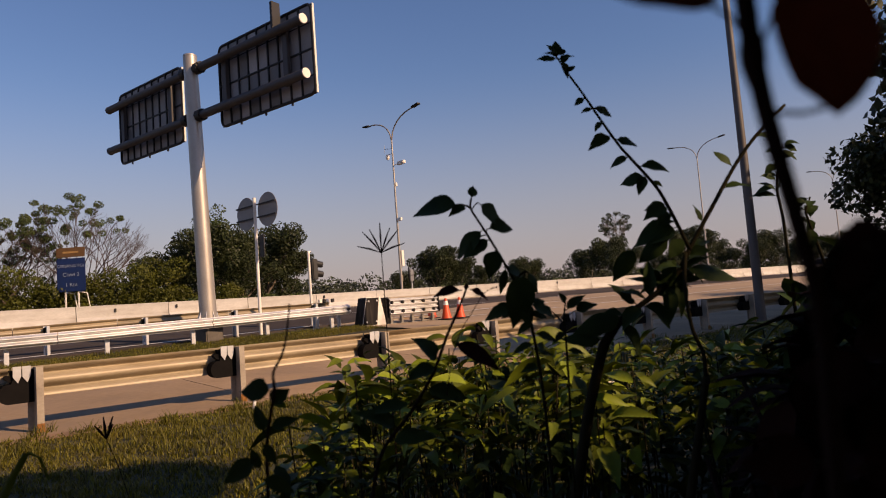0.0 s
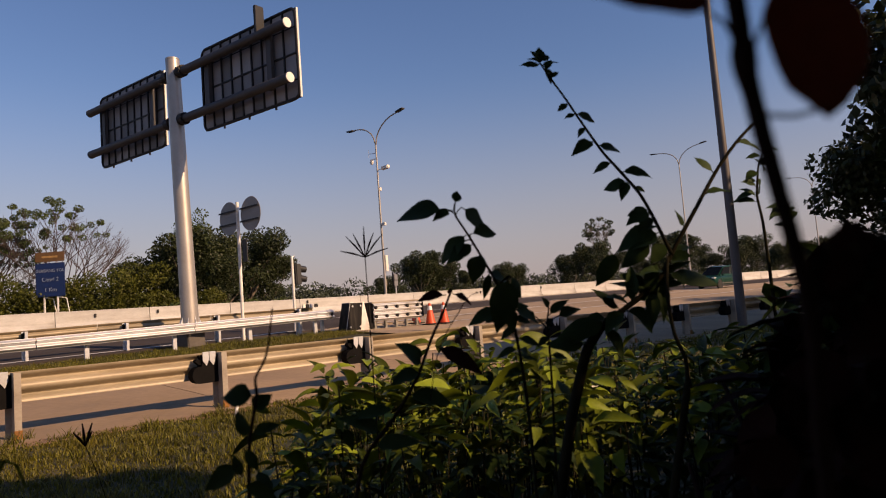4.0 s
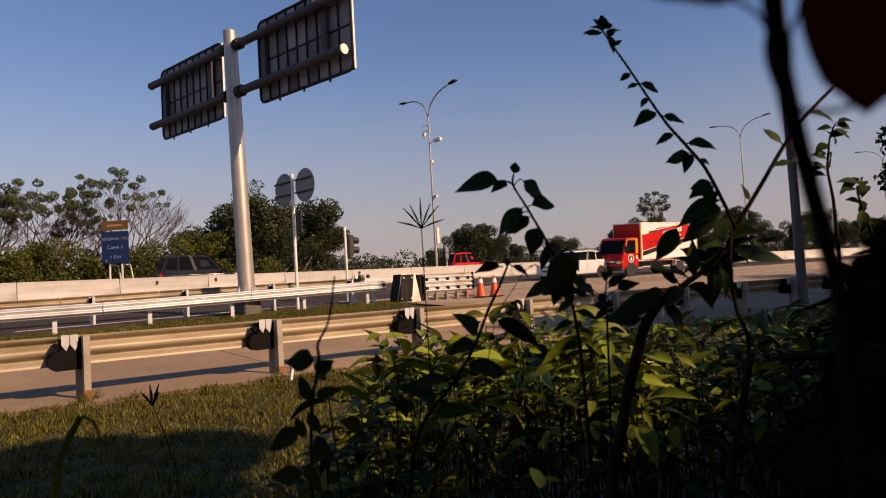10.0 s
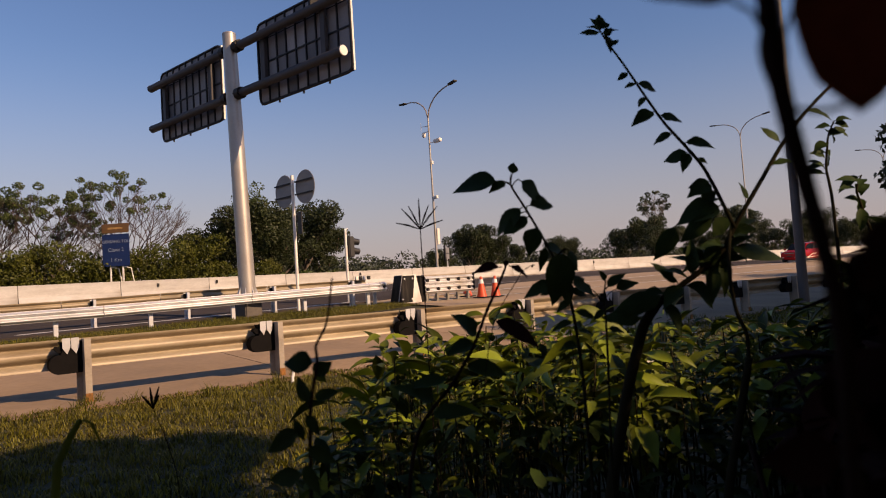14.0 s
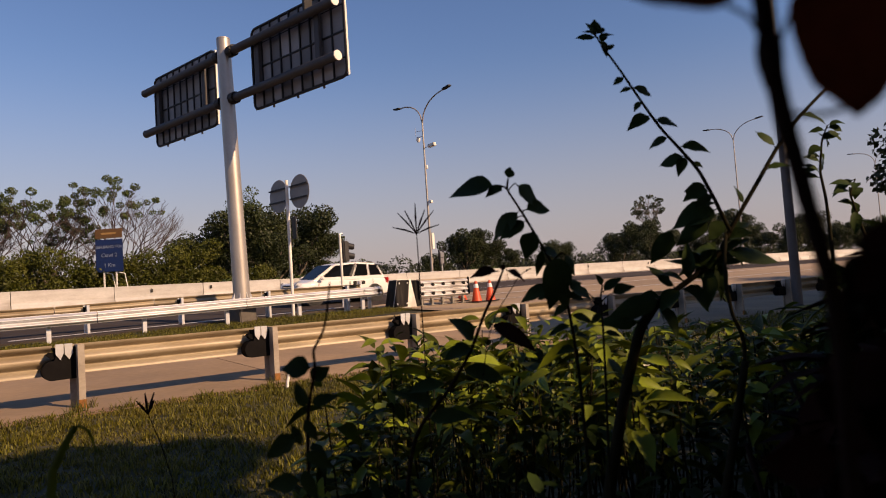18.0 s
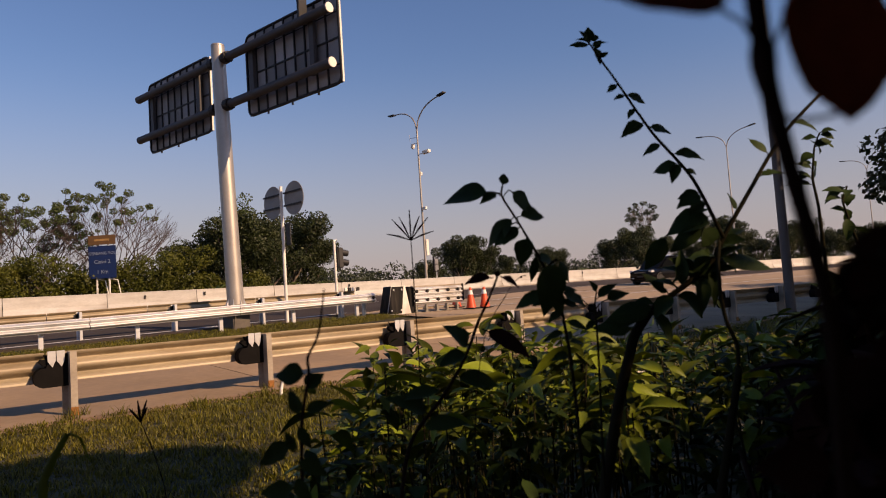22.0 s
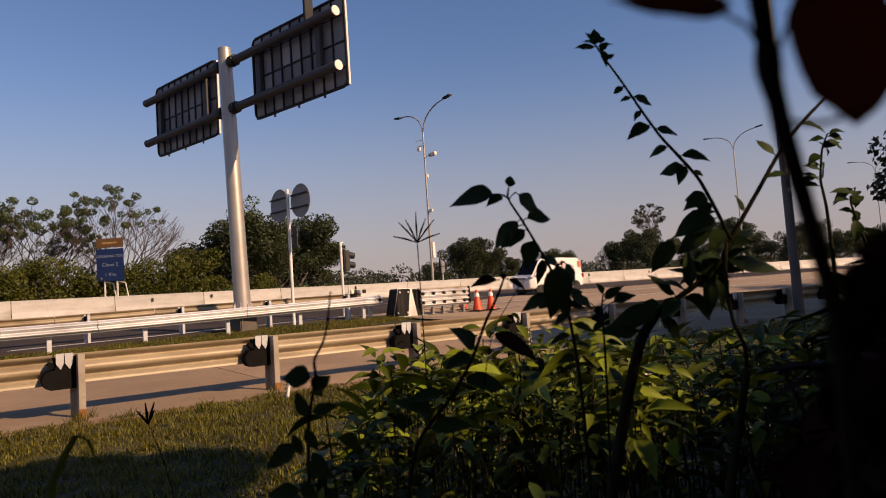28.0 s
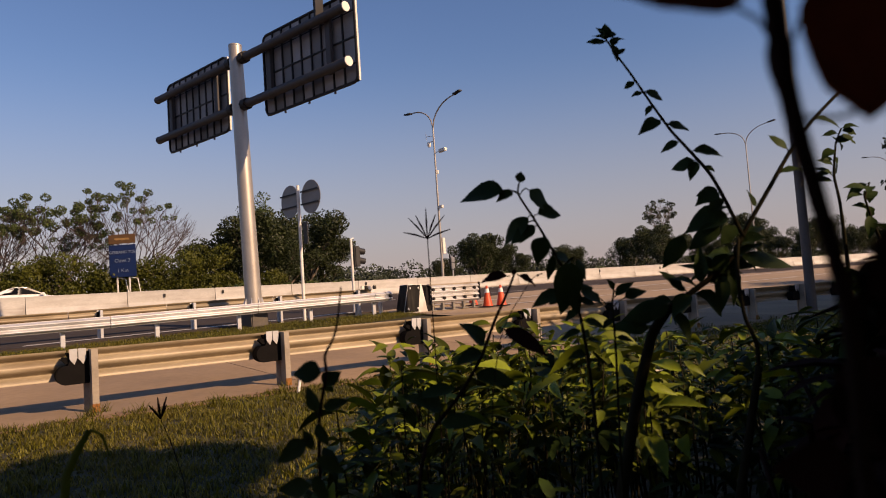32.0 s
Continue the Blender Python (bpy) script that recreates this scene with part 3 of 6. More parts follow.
for i in range(5):
    part("cushion_post", box(0.1 + 0.5 * i, 0.19 + 0.5 * i, 0.02, 0.14, 0.0, 0.84, 0.008), "galv_dull", g)
    part("foot_plate", box(0.02 + 0.5 * i, 0.27 + 0.5 * i, -0.04, 0.2, 0.0, 0.03, 0.005), "galv_dull", g)
part("top_bar", box(0.0, 2.36, -0.02, 0.16, 0.85, 0.9, 0.01), "galv_post", g)
part("bottom_bar", box(0.0, 2.36, 0.15, 0.2, 0.1, 0.16, 0.006), "galv_post", g)
part("rear_post", box(2.36, 2.44, -0.05, 0.25, 0.3, 0.9, 0.008), "black_paint", g)

stake = part("marker_stake", tube([(0, 0, -0.05), (0.02, 0.01, 0.08), (0.05, 0.02, 0.19)], [0.022, 0.02, 0.018], 8), "white_paint")
stake.matrix_basis = frame_along(3.7, 8.3, ground_z(3.7, 8.3))
tagged(stake, "short white leaning marker stake in the grass", "stake")

# ---- traffic cones ----


def traffic_cone(t, s, lean=0):
    g = thing("traffic_cone", "orange traffic cone with a white band on a black base", "traffic cone", "cones behind the crash cushion")
    z = ground_z(t, s)
    smooth(part("cone", lathe([(0.19, 0.03), (0.16, 0.12), (0.045, 0.72), (0.03, 0.75)], 24), "cone", g), 40)
    smooth(part("band", lathe([(0.092, 0.50), (0.066, 0.645)], 24), "reflective", g, "white reflective band"), 40)
    part("base", box(-0.24, 0.24, -0.24, 0.24, 0.0, 0.035, 0.012), "rubber", g)
    g.matrix_basis = frame_along(t, s, z, 20) @ pose(0, 0, 0, lean, 0, 0) @ Matrix.Scale(1.05, 4)


traffic_cone(16.52, 19.8)
traffic_cone(17.15, 19.75)
traffic_cone(16.95, 21.2)

# ---- sign gantry ----
gz = ground_z(8.0, 21.6)
g = thing("sign_gantry", "tall steel T-shaped sign gantry with two signs seen from behind", "road sign")
g.matrix_basis = frame_along(8.1, 21.6, 0, 102)  # x runs along the arms, away from the eye
def mast_x(z):
    return -0.30 + 0.041 * (z - 1.28)


part("pedestal", box(-0.62, 0.02, -0.3, 0.3, gz - 0.3, 1.24, 0.03), "barrier_cap", g, "dark concrete pedestal")
part("base_plate", box(-0.66, 0.06, -0.36, 0.36, 1.24, 1.28, 0.006), "galv", g)
smooth(part("mast", tube([(mast_x(z), 0, z) for z in (1.28, 4, 7, 9.74)], [0.262, 0.245, 0.232, 0.215], 24), "pole", g), 40)
smooth(part("mast_cap", lathe([(0.222, 9.72), (0.21, 9.77), (0.05, 9.80)], 20), "pole", g), 40).matrix_basis = pose(mast_x(9.74), 0, 0)
for k in range(8):
    a = math.pi * k / 4
    part("gusset", extrude([(0.24, 1.28), (0.33, 1.28), (0.26, 1.47)], 0.014, None, "y", -0.007), "galv", g).matrix_basis = pose(mast_x(1.28), 0, 0, 0, 0, math.degrees(a))
for z in (9.24, 7.70):
    smooth(part("arm", tube([(-5.45, -0.02, z), (5.5, -0.02, z)], 0.135, 16), "sign_arm", g), 40)
    for c in (-0.5, 0.28):
        flange = part("arm_collar", tube([(c, -0.02, z), (c + 0.22, -0.02, z)], 0.19, 14), "dark_steel", g)
        for k in range(8):
            a = 2 * math.pi * k / 8
            part("flange_bolt", tube([(c - 0.04, -0.02 + 0.16 * math.cos(a), z + 0.16 * math.sin(a)), (c + 0.26, -0.02 + 0.16 * math.cos(a), z + 0.16 * math.sin(a))], 0.025, 6), "dark_steel", flange)
    part("arm_cap", tube([(-5.47, -0.02, z), (-5.44, -0.02, z)], 0.142, 16), "cap", g, "pale end cap catching the sun")
    part("arm_cap", tube([(5.49, -0.02, z), (5.52, -0.02, z)], 0.142, 16), "sign_arm", g)
# Each sign: thin face, sheets between dark ribs, a rounded border tube and two wide stiffeners
for x0, x1 in ((1.08, 5.25), (-5.5, -1.1)):
    panel = part("sign_panel", box(x0, x1, -0.345, -0.325, 7.18, 9.76, 0.006), "sign_rib", g, "dark backing of the sign")
    n = 9
    levels = (7.22, 7.72, 8.46, 9.22, 9.73)
    for k in range(n):
        a, b = x0 + 0.05 + (x1 - x0 - 0.1) * k / n, x0 + 0.05 + (x1 - x0 - 0.1) * (k + 1) / n
        for z0, z1 in zip(levels, levels[1:]):
            part("sheet", box(a + 0.022, b - 0.022, -0.325, -0.30, z0 + 0.022, z1 - 0.022, 0.004), "sign_back", panel)
        if k:
            part("panel_rib", box(a - 0.02, a + 0.02, -0.325, -0.255, 7.2, 9.74), "sign_rib", panel)
    part("panel_rail", box(x0, x1, -0.325, -0.262, 8.44, 8.48), "sign_rib", panel)
    r = 0.22
    edge_pts = []
    for cx, cz, q in ((x1 - r, 9.76 - r, 0), (x0 + r, 9.76 - r, 1), (x0 + r, 7.18 + r, 2), (x1 - r, 7.18 + r, 3)):
        edge_pts += [(cx + r * math.cos(math.pi / 2 * (q + i / 4)), -0.30, cz + r * math.sin(math.pi / 2 * (q + i / 4))) for i in range(5)]
    smooth(part("border_tube", tube(edge_pts + edge_pts[:1], 0.042, 8, cap=False), "sign_rib", panel), 60)
    for x in (x0 + 0.5, x1 - 0.48) if x0 > 0 else (x0 + 1.02, x1 - 0.45):
        part("stiffener", box(x - 0.11, x + 0.11, -0.25, -0.13, 7.62, 9.3, 0.012), "sign_arm", panel)
    part("edge_trim", box(min(x0, x1) - 0.045, min(x0, x1) - 0.01, -0.36, -0.30, 7.2, 9.74), "cap", panel, "bright metal edge")
    for k in range(3):
        part("clip", box(x0 + 1.0 + 1.2 * k, x0 + 1.06 + 1.2 * k, -0.34, -0.30, 7.07, 7.15), "dark_steel", panel)
part("ladder_bracket", box(-4.3, -4.2, -0.2, 0.1, 9.3, 10.1, 0.01), "sign_rib", g)

# ---- round signs, white post and signal ----
z0 = ground_z(10.2, 22)
g = thing("road_sign", "two round sign plates seen from behind on a thin white pole", "road sign")
g.matrix_basis = frame_along(10.2, 22.0, 0, 98)
smooth(part("pole", tube([(0, 0, z0 - 0.2), (0, 0, 5.25)], 0.055, 12), "white_paint", g), 40)
for x in (0.65, -0.65):
    d = part("sign_disc", lathe([(0.57, -0.012), (0.58, 0), (0.57, 0.012)], 36), "disc_back", g)
    d.matrix_basis = pose(x, -0.08, 4.78, 90)
    for z in (-0.22, 0.22):
        part("strap", box(-0.53, 0.53, 0.0, 0.03, z - 0.025, z + 0.025), "sign_rib", g).matrix_basis = pose(x, -0.03, 4.78)
part("dark_panel", box(-0.42, -0.16, -0.06, -0.02, 3.2, 3.95, 0.01), "black_plastic", g)
z0 = ground_z(12.65, 22.9)
g = thing("signal_post", "white steel post carrying a black warning signal", "signal")
g.matrix_basis = frame_along(12.65, 22.9, 0, 0)
smooth(part("pole", tube([(0, 0, z0 - 0.2), (0, 0, 3.45)], 0.05, 12), "white_paint", g), 40)
part("finial", tube([(-0.02, 0, 3.45), (0.12, 0, 3.5)], 0.02, 8), "galv", g)
part("signal_box", box(0.08, 0.30, -0.14, 0.12, 2.42, 3.2, 0.03), "black_plastic", g)
for z in (2.64, 3.0):
    smooth(part("visor", tube([(0.28, 0, z + 0.02), (0.54, 0, z - 0.02)], [0.135, 0.115], 14, cap=False), "black_plastic", g), 40)
    part("lens", tube([(0.295, 0, z), (0.31, 0, z)], 0.11, 14), "amber_glass", g)
part("arm", box(-0.02, 0.1, -0.02, 0.02, 2.75, 2.8), "dark_steel", g)

# ---- street lamps ----


def street_lamp(t, s, z0, z_top, label, reach=2.7, up=1.7, rad=0.09):
    g = thing("street_lamp", label, "street lamp", "double-arm street lamps on the median")
    g.matrix_basis = frame_along(t, s, 0, 90)
    smooth(part("pole", tube([(0, 0, z0 - 0.2), (0, 0, (z0 + z_top) / 2), (0, 0, z_top)], [rad, rad * 0.8, rad * 0.62], 14), "pole", g), 40)
    part("base_plate", box(-0.2, 0.2, -0.2, 0.2, z0 - 0.02, z0 + 0.03, 0.005), "galv", g)
    part("hand_hole", box(-0.08, 0.08, -rad - 0.03, -rad + 0.03, z0 + 0.6, z0 + 1.0, 0.01), "galv_post", g)
    for side in (-1, 1):
        pts = [(side * reach * k ** 1.7, 0, z_top - 0.15 + up * (1 - (1 - k) ** 1.9)) for k in (0, 0.2, 0.35, 0.5, 0.65, 0.8, 0.92, 1.0)]
        smooth(part("arm", tube(pts, [0.045] * 8, 8), "galv_post", g), 40)
        head = part("lamp_head", box(0, 0.75, -0.16, 0.16, -0.05, 0.05, 0.03), "dark_steel", g, "dark flat lamp head")
        head.matrix_basis = pose(side * (reach - 0.1), 0, z_top - 0.13 + up, 0, -6 * side if side > 0 else 186, 0) @ pose(0, 0, 0, 0 if side > 0 else 180)
    return g


lamp = street_lamp(28.3, 38.5, ground_z(28.3, 38.35) + 0.88, 12.95, "slim grey double-arm street lamp carrying cameras and a control box")
part("control_box", box(-0.16, 0.16, -0.28, -0.06, 4.0, 5.1, 0.02), "cap", lamp, "pale control box")
part("junction_box", box(-0.1, 0.1, -0.18, -0.05, 9.6, 9.85, 0.02), "cap", lamp)
part("camera_bracket", tube([(-0.02, -0.05, 11.1), (-0.9, -0.05, 11.05)], 0.03, 8), "galv", lamp)
part("camera_body", box(-1.25, -0.5, -0.17, 0.08, 10.98, 11.22, 0.04), "cap", lamp, "white surveillance camera")
part("dome_camera", lathe([(0.03, 0.2), (0.13, 0.18), (0.14, 0.02), (0.08, -0.1)], 14), "cap", lamp).matrix_basis = pose(0.6, 0, 11.7)
part("camera_bracket", tube([(0, 0, 11.9), (0.75, 0, 11.95)], 0.03, 8), "galv", lamp)
part("antenna", tube([(0.1, 0, 12.3), (0.9, 0, 12.4)], 0.02, 6), "galv", lamp)
part("antenna", tube([(0.9, 0, 12.1), (0.9, 0, 12.7)], 0.015, 6), "galv", lamp)
part("bullet_camera", box(-0.5, -0.1, -0.1, 0.06, 9.05 - 1.9, 9.2 - 1.9 + 0.05, 0.02), "cap", lamp)
g = thing("cabinet_post", "small grey cabinet on a post above the barrier", "cabinet")
g.matrix_basis = frame_along(29.2, 38.5, 0, 20)
zb = ground_z(30, 38.35) + 0.88
part("pole", tube([(0, 0, zb), (0, 0, zb + 1.3)], 0.05, 8), "galv", g)
part("cabinet", box(-0.26, 0.16, -0.1, 0.1, zb + 0.55, zb + 1.35, 0.02), "disc_back", g)
for x in (-0.3, 0.2):
    part("cabinet_rail", box(x - 0.025, x + 0.025, -0.05, 0.05, zb + 0.4, zb + 1.5), "dark_steel", g)
for z in (0.45, 0.95, 1.45):
    part("cabinet_bar", box(-0.3, 0.2, -0.12, -0.1, zb + z - 0.02, zb + z + 0.02), "dark_steel", g)
street_lamp(68.7, 38.5, ground_z(68, 38.35) + 0.88, 14.9, "slim grey double-arm street lamp on the median")
street_lamp(104.3, 38.5, ground_z(104, 38.35) + 0.88, 14.6, "slim grey double-arm street lamp on the median")
g = thing("street_lamp", "tall grey steel lamp pole beside the guardrail", "street lamp")
g.matrix_basis = frame_along(18.0, 8.75, 0, 90)
# This pole takes the steel with shade painted in
smooth(part("pole", tube([(0, 0, -0.2), (0, 0, 5), (0, 0, 11.5)], [0.125, 0.105, 0.075], 16), "shaded_pole", g), 40)
part("base_plate", box(-0.25, 0.25, -0.25, 0.25, 0.0, 0.05, 0.006), "galv", g)
smooth(part("arm", tube([(2.6 * k ** 1.7, 0, 11.3 + 1.7 * (1 - (1 - k) ** 1.9)) for k in (0, 0.2, 0.4, 0.6, 0.8, 1)], 0.045, 8), "galv_post", g), 40)
part("lamp_head", box(2.5, 3.2, -0.15, 0.15, 12.93, 13.03, 0.03), "dark_steel", g)

# ---- blue direction sign across the road ----
g = thing("direction_sign", "blue toll gate sign with an ochre panel above on white legs", "road sign")
g.matrix_basis = frame_along(12.3, 60.0, 0, -38)
zs = ground_z(12, 60)
face = part("sign_face", box(-1.1, 1.1, -0.05, 0.0, 4.35, 6.95, 0.02), "blue_sign", g, "blue face with pale letters")
part("upper_panel", box(-1.1, 1.1, -0.05, 0.0, 7.05, 7.8, 0.02), "brown_sign", g, "ochre upper panel")
part("upper_bar", box(-0.6, 0.6, -0.06, -0.052, 7.35, 7.5), mat("dull_ochre_bar", (0.33, 0.19, 0.06), 0.5, bump=0), g, "unreadable line as a bar")
for x in (-0.52, 0.48):
    part("leg", box(x - 0.05, x + 0.05, 0.02, 0.12, zs - 0.2, 7.0), "white_paint", g)
    part("brace", tube([(x + 0.05, 0.1, 4.3), (x + 0.45, 0.5, 4.2), (x + 0.85, 0.9, zs - 0.2)], 0.045, 6), "white_paint", g)


def lettering(words, size, place, parent, material="letter", name="lettering"):
    cu = bpy.data.curves.new(name, "FONT")
    cu.body, cu.size, cu.align_x, cu.extrude = words, size, "CENTER", 0.004
    tmp = bpy.data.objects.new("tmp", cu)
    me = bpy.data.meshes.new_from_object(tmp)
    bpy.data.objects.remove(tmp)
    me.materials.clear()
    me.materials.append(M[material] if isinstance(material, str) else material)
    ob = new(name, me)
    ob.parent, ob.matrix_basis = parent, place
    return ob


for words, z, size in (("GERBANG TOL", 6.25, 0.32), ("Ciawi 2", 5.55, 0.42), ("1 Km", 4.75, 0.42)):
    lettering(words, size, pose(0, -0.056, z, 90), face)

# ---- plants ----


FINE = ((0.0, 0.0), (0.05, 0.16), (0.12, 0.31), (0.22, 0.44), (0.35, 0.50), (0.5, 0.48), (0.64, 0.39), (0.78, 0.25), (0.9, 0.11), (1.0, 0.0))


ROUND = ((0.0, 0.0), (0.03, 0.22), (0.12, 0.41), (0.28, 0.50), (0.46, 0.50), (0.64, 0.45), (0.79, 0.35), (0.90, 0.22), (0.97, 0.08), (1.0, 0.0))


def leaf_mesh(name, places, material, length, width, fold=0.25, droop=0.3, jitter=0.35, seed=1, fine=False):
    """Many pointed leaves as one mesh: places are (point, direction, up)."""
    rnd = random.Random(seed)
    vs, fs = [], []
    shape = ROUND if fine == "round" else FINE if fine else ((0.0, 0.0), (0.22, 0.42), (0.5, 0.5), (0.78, 0.26), (1.0, 0.0))
    last = len(shape) - 1
    for p, way, up in places:
        k = 1 + rnd.uniform(-jitter, jitter)
        ln, wd = length * k, width * k * rnd.uniform(0.85, 1.15)
        way = Vector(way).normalized()
        side = way.cross(Vector(up))
        side = side.normalized() if side.length > 1e-4 else way.orthogonal().normalized()
        nrm = side.cross(way).normalized()
        b = len(vs)
        sweep, twist = (rnd.uniform(-0.16, 0.16), rnd.uniform(-0.5, 0.5)) if fine else (0.0, 0.0)
        for a, w in shape:
            mid = Vector(p) + way * (ln * a) - nrm * (droop * ln * a * a) + side * (sweep * ln * a * a)
            vs.append(mid)
            if w:
                for sg in (-1, 1):
                    ww = w * wd * (1.0 if not fine or fine == "round" else rnd.uniform(0.96, 1.04) if ln > 0.09 else rnd.uniform(0.94, 1.06))
                    vs.append(mid + side * (sg * ww) + nrm * (fold * ww + sg * twist * a * ww + (rnd.uniform(-0.05, 0.05) * wd if fine and ln < 0.09 else 0.0)))
        # 0 base; 1,2,3; 4,5,6; 7,8,9; 10 tip
        for sg in (0, 1):
            o = 1 + sg
            q = [(b, b + 1, b + 1 + o)]
            for k in range(1, last - 1):
                i = b + 1 + 3 * (k - 1)
                q.append((i, i + 3, i + 3 + o, i + o))
            i = b + 1 + 3 * (last - 2)
            q.append((i, i + 3, i + o))
            fs.extend(tuple(reversed(f)) if sg else f for f in q)
    me = bpy.data.meshes.new(name)
    me.from_pydata([tuple(v) for v in vs], [], fs)
    me.materials.append(M[material])
    me.polygons.foreach_set("use_smooth", [True] * len(me.polygons))
    return me


def foliage(name, centers, count, size, material, seed, flat=0.5):
    """Crown of small bent leaves scattered in clumps; centers are (x, y, z, r)."""
    rg = np.random.default_rng(seed)
    weights = np.array([c[3] ** 2 for c in centers])
    pick = rg.choice(len(centers), count, p=weights / weights.sum())
    c = np.array(centers)[pick]
    d = rg.normal(size=(count, 3))
    d /= np.linalg.norm(d, axis=1)[:, None]
    r = c[:, 3] * rg.uniform(0.55, 1.08, count) ** 0.6
    p = c[:, :3] + d * r[:, None] * np.array([1, 1, 0.8])
    ax = rg.normal(size=(count, 3)) + d * 0.6 + np.array([0, 0, -0.3])
    ax /= np.linalg.norm(ax, axis=1)[:, None]
    sd = np.cross(ax, d + rg.normal(size=(count, 3)) * flat)
    sd /= np.linalg.norm(sd, axis=1)[:, None] + 1e-9
    ln = size * rg.uniform(0.6, 1.4, count)[:, None]
    up = np.cross(sd, ax)
    v = np.stack([p - ax * ln * 0.5, p + sd * ln * 0.3 + up * ln * 0.08, p + ax * ln * 0.5, p - sd * ln * 0.3 + up * ln * 0.08], 1).reshape(-1, 3)
    me = bpy.data.meshes.new(name)
    n = count
    me.vertices.add(4 * n)
    me.vertices.foreach_set("co", v.ravel())
    idx = np.arange(4 * n).reshape(n, 4)
    tri = np.concatenate([idx[:, [0, 1, 3]], idx[:, [1, 2, 3]]]).ravel()
    me.loops.add(6 * n)
    me.loops.foreach_set("vertex_index", tri)
    me.polygons.add(2 * n)
    me.polygons.foreach_set("loop_start", np.arange(0, 6 * n, 3))
    me.polygons.foreach_set("loop_total", np.full(2 * n, 3))
    me.materials.append(M[material])
    me.update()
    me.validate()
    return me


def limbs(rnd, base, way, length, radius, depth, bm, tips, spread=0.6, up=0.25, keep=3, taper=0.58):
    """Recursive limbs; the ends are gathered in tips."""
    pts, p, w = [base], base.copy(), way.copy()
    for k in range(3):
        w = (w + Vector((rnd.uniform(-1, 1), rnd.uniform(-1, 1), rnd.uniform(-0.4, 1) * up * 2)) * 0.18).normalized()
        p = p + w * (length / 3)
        pts.append(p.copy())
    tube(pts, [radius, radius * 0.85, radius * 0.72, radius * 0.6], 6 if depth > 1 else 4, bm, cap=False)
    if depth == 0:
        tips.append(p)
        return
    for k in range(rnd.randint(2, keep)):
        side = Vector((rnd.uniform(-1, 1), rnd.uniform(-1, 1), rnd.uniform(-0.2, 0.6)))
        limbs(rnd, pts[-1] if k < 2 else pts[-2], (w + side * spread + Vector((0, 0, up))).normalized(), length * rnd.uniform(0.6, 0.85), radius * taper, depth - 1, bm, tips, spread, up, keep, taper)
    tips.append(p)


def tree(name, label, seed, height, crown_w, leaf="tree_leaf", leaf_size=0.3, leaves=5000, bark="bark", clump=0.9, trunk=0.16, open_crown=False, first=0.35, group="", clear=0.3):
    rnd = random.Random(seed)
    g = thing(name, label, "tree", group)
    bm, tips = bmesh.new(), []
    base = Vector((0, 0, -0.3))
    mid = Vector((rnd.uniform(-0.2, 0.2), rnd.uniform(-0.2, 0.2), height * first))
    tube([base, mid * 0.5, mid], [trunk * 1.25, trunk, trunk * 0.85], 8, bm, cap=False)
    n = 6 if open_crown else 5
    for k in range(n):
        a = 2 * math.pi * (k + rnd.random() * 0.6) / n
        out = Vector((math.cos(a), math.sin(a), 1.1 if open_crown else 0.8)).normalized()
        limbs(rnd, mid, out, height * (0.3 if open_crown else 0.24), trunk * 0.55, 5 if open_crown else 2, bm, tips, 0.8, 0.03 if open_crown else 0.2, 3, 0.66 if open_crown else 0.58)
    top = max(t.z for t in tips)
    wide = max(max(abs(t.x), abs(t.y)) for t in tips)
    kz, kw = (height - clump * 0.7 - mid.z) / (top - mid.z), (crown_w / 2 - clump * 0.5) / wide
    fit = lambda v: Vector((mid.x + (v.x - mid.x) * (kw if v.z > mid.z * 0.9 else 1), mid.y + (v.y - mid.y) * (kw if v.z > mid.z * 0.9 else 1), mid.z + (v.z - mid.z) * kz if v.z > mid.z else v.z))
    for v in bm.verts:
        v.co = fit(v.co)
    smooth(part("trunk", bm, bark, g))
    if open_crown:
        ends = sorted({tuple(fit(t)) for t in tips if fit(t).z > height * 0.5}, key=lambda p: -p[2] * rnd.uniform(0.75, 1.0))
        cents = []
        for p in ends:
            if len(cents) < 40 and all((Vector(p) - Vector(c[:3])).length > 2.9 * clump for c in cents):
                cents.append((*p, clump * rnd.uniform(0.75, 1.2)))
    else:
        cents = [(*fit(t), clump * rnd.uniform(0.8, 1.35)) for t in tips]
        for k in range(10):
            a, zz = rnd.uniform(0, 6.28), rnd.uniform(clear, 0.85)
            rr = crown_w * 0.36 * math.sin(math.pi * min(1, max(0.15, zz))) ** 0.5 * rnd.uniform(0.5, 1)
            cents.append((math.cos(a) * rr, math.sin(a) * rr, height * zz, clump * rnd.uniform(0.9, 1.4)))
    crown = new("crown", foliage("crown", cents, leaves, leaf_size, leaf, seed))
    crown.parent = g
    return g


def plant_at(g, t, s, turn=0, scale=1.0, sink=0.0):
    g.matrix_basis = Matrix.Translation(at(t, s, ground_z(t, s) - sink)) @ Matrix.Rotation(radians(turn), 4, "Z") @ Matrix.Scale(scale, 4)
    return g


def again(g, t, s, turn, scale=1.0, sink=0.0):
    c = copy_thing(g, Matrix.Identity(4))
    return plant_at(c, t, s, turn, scale, sink)


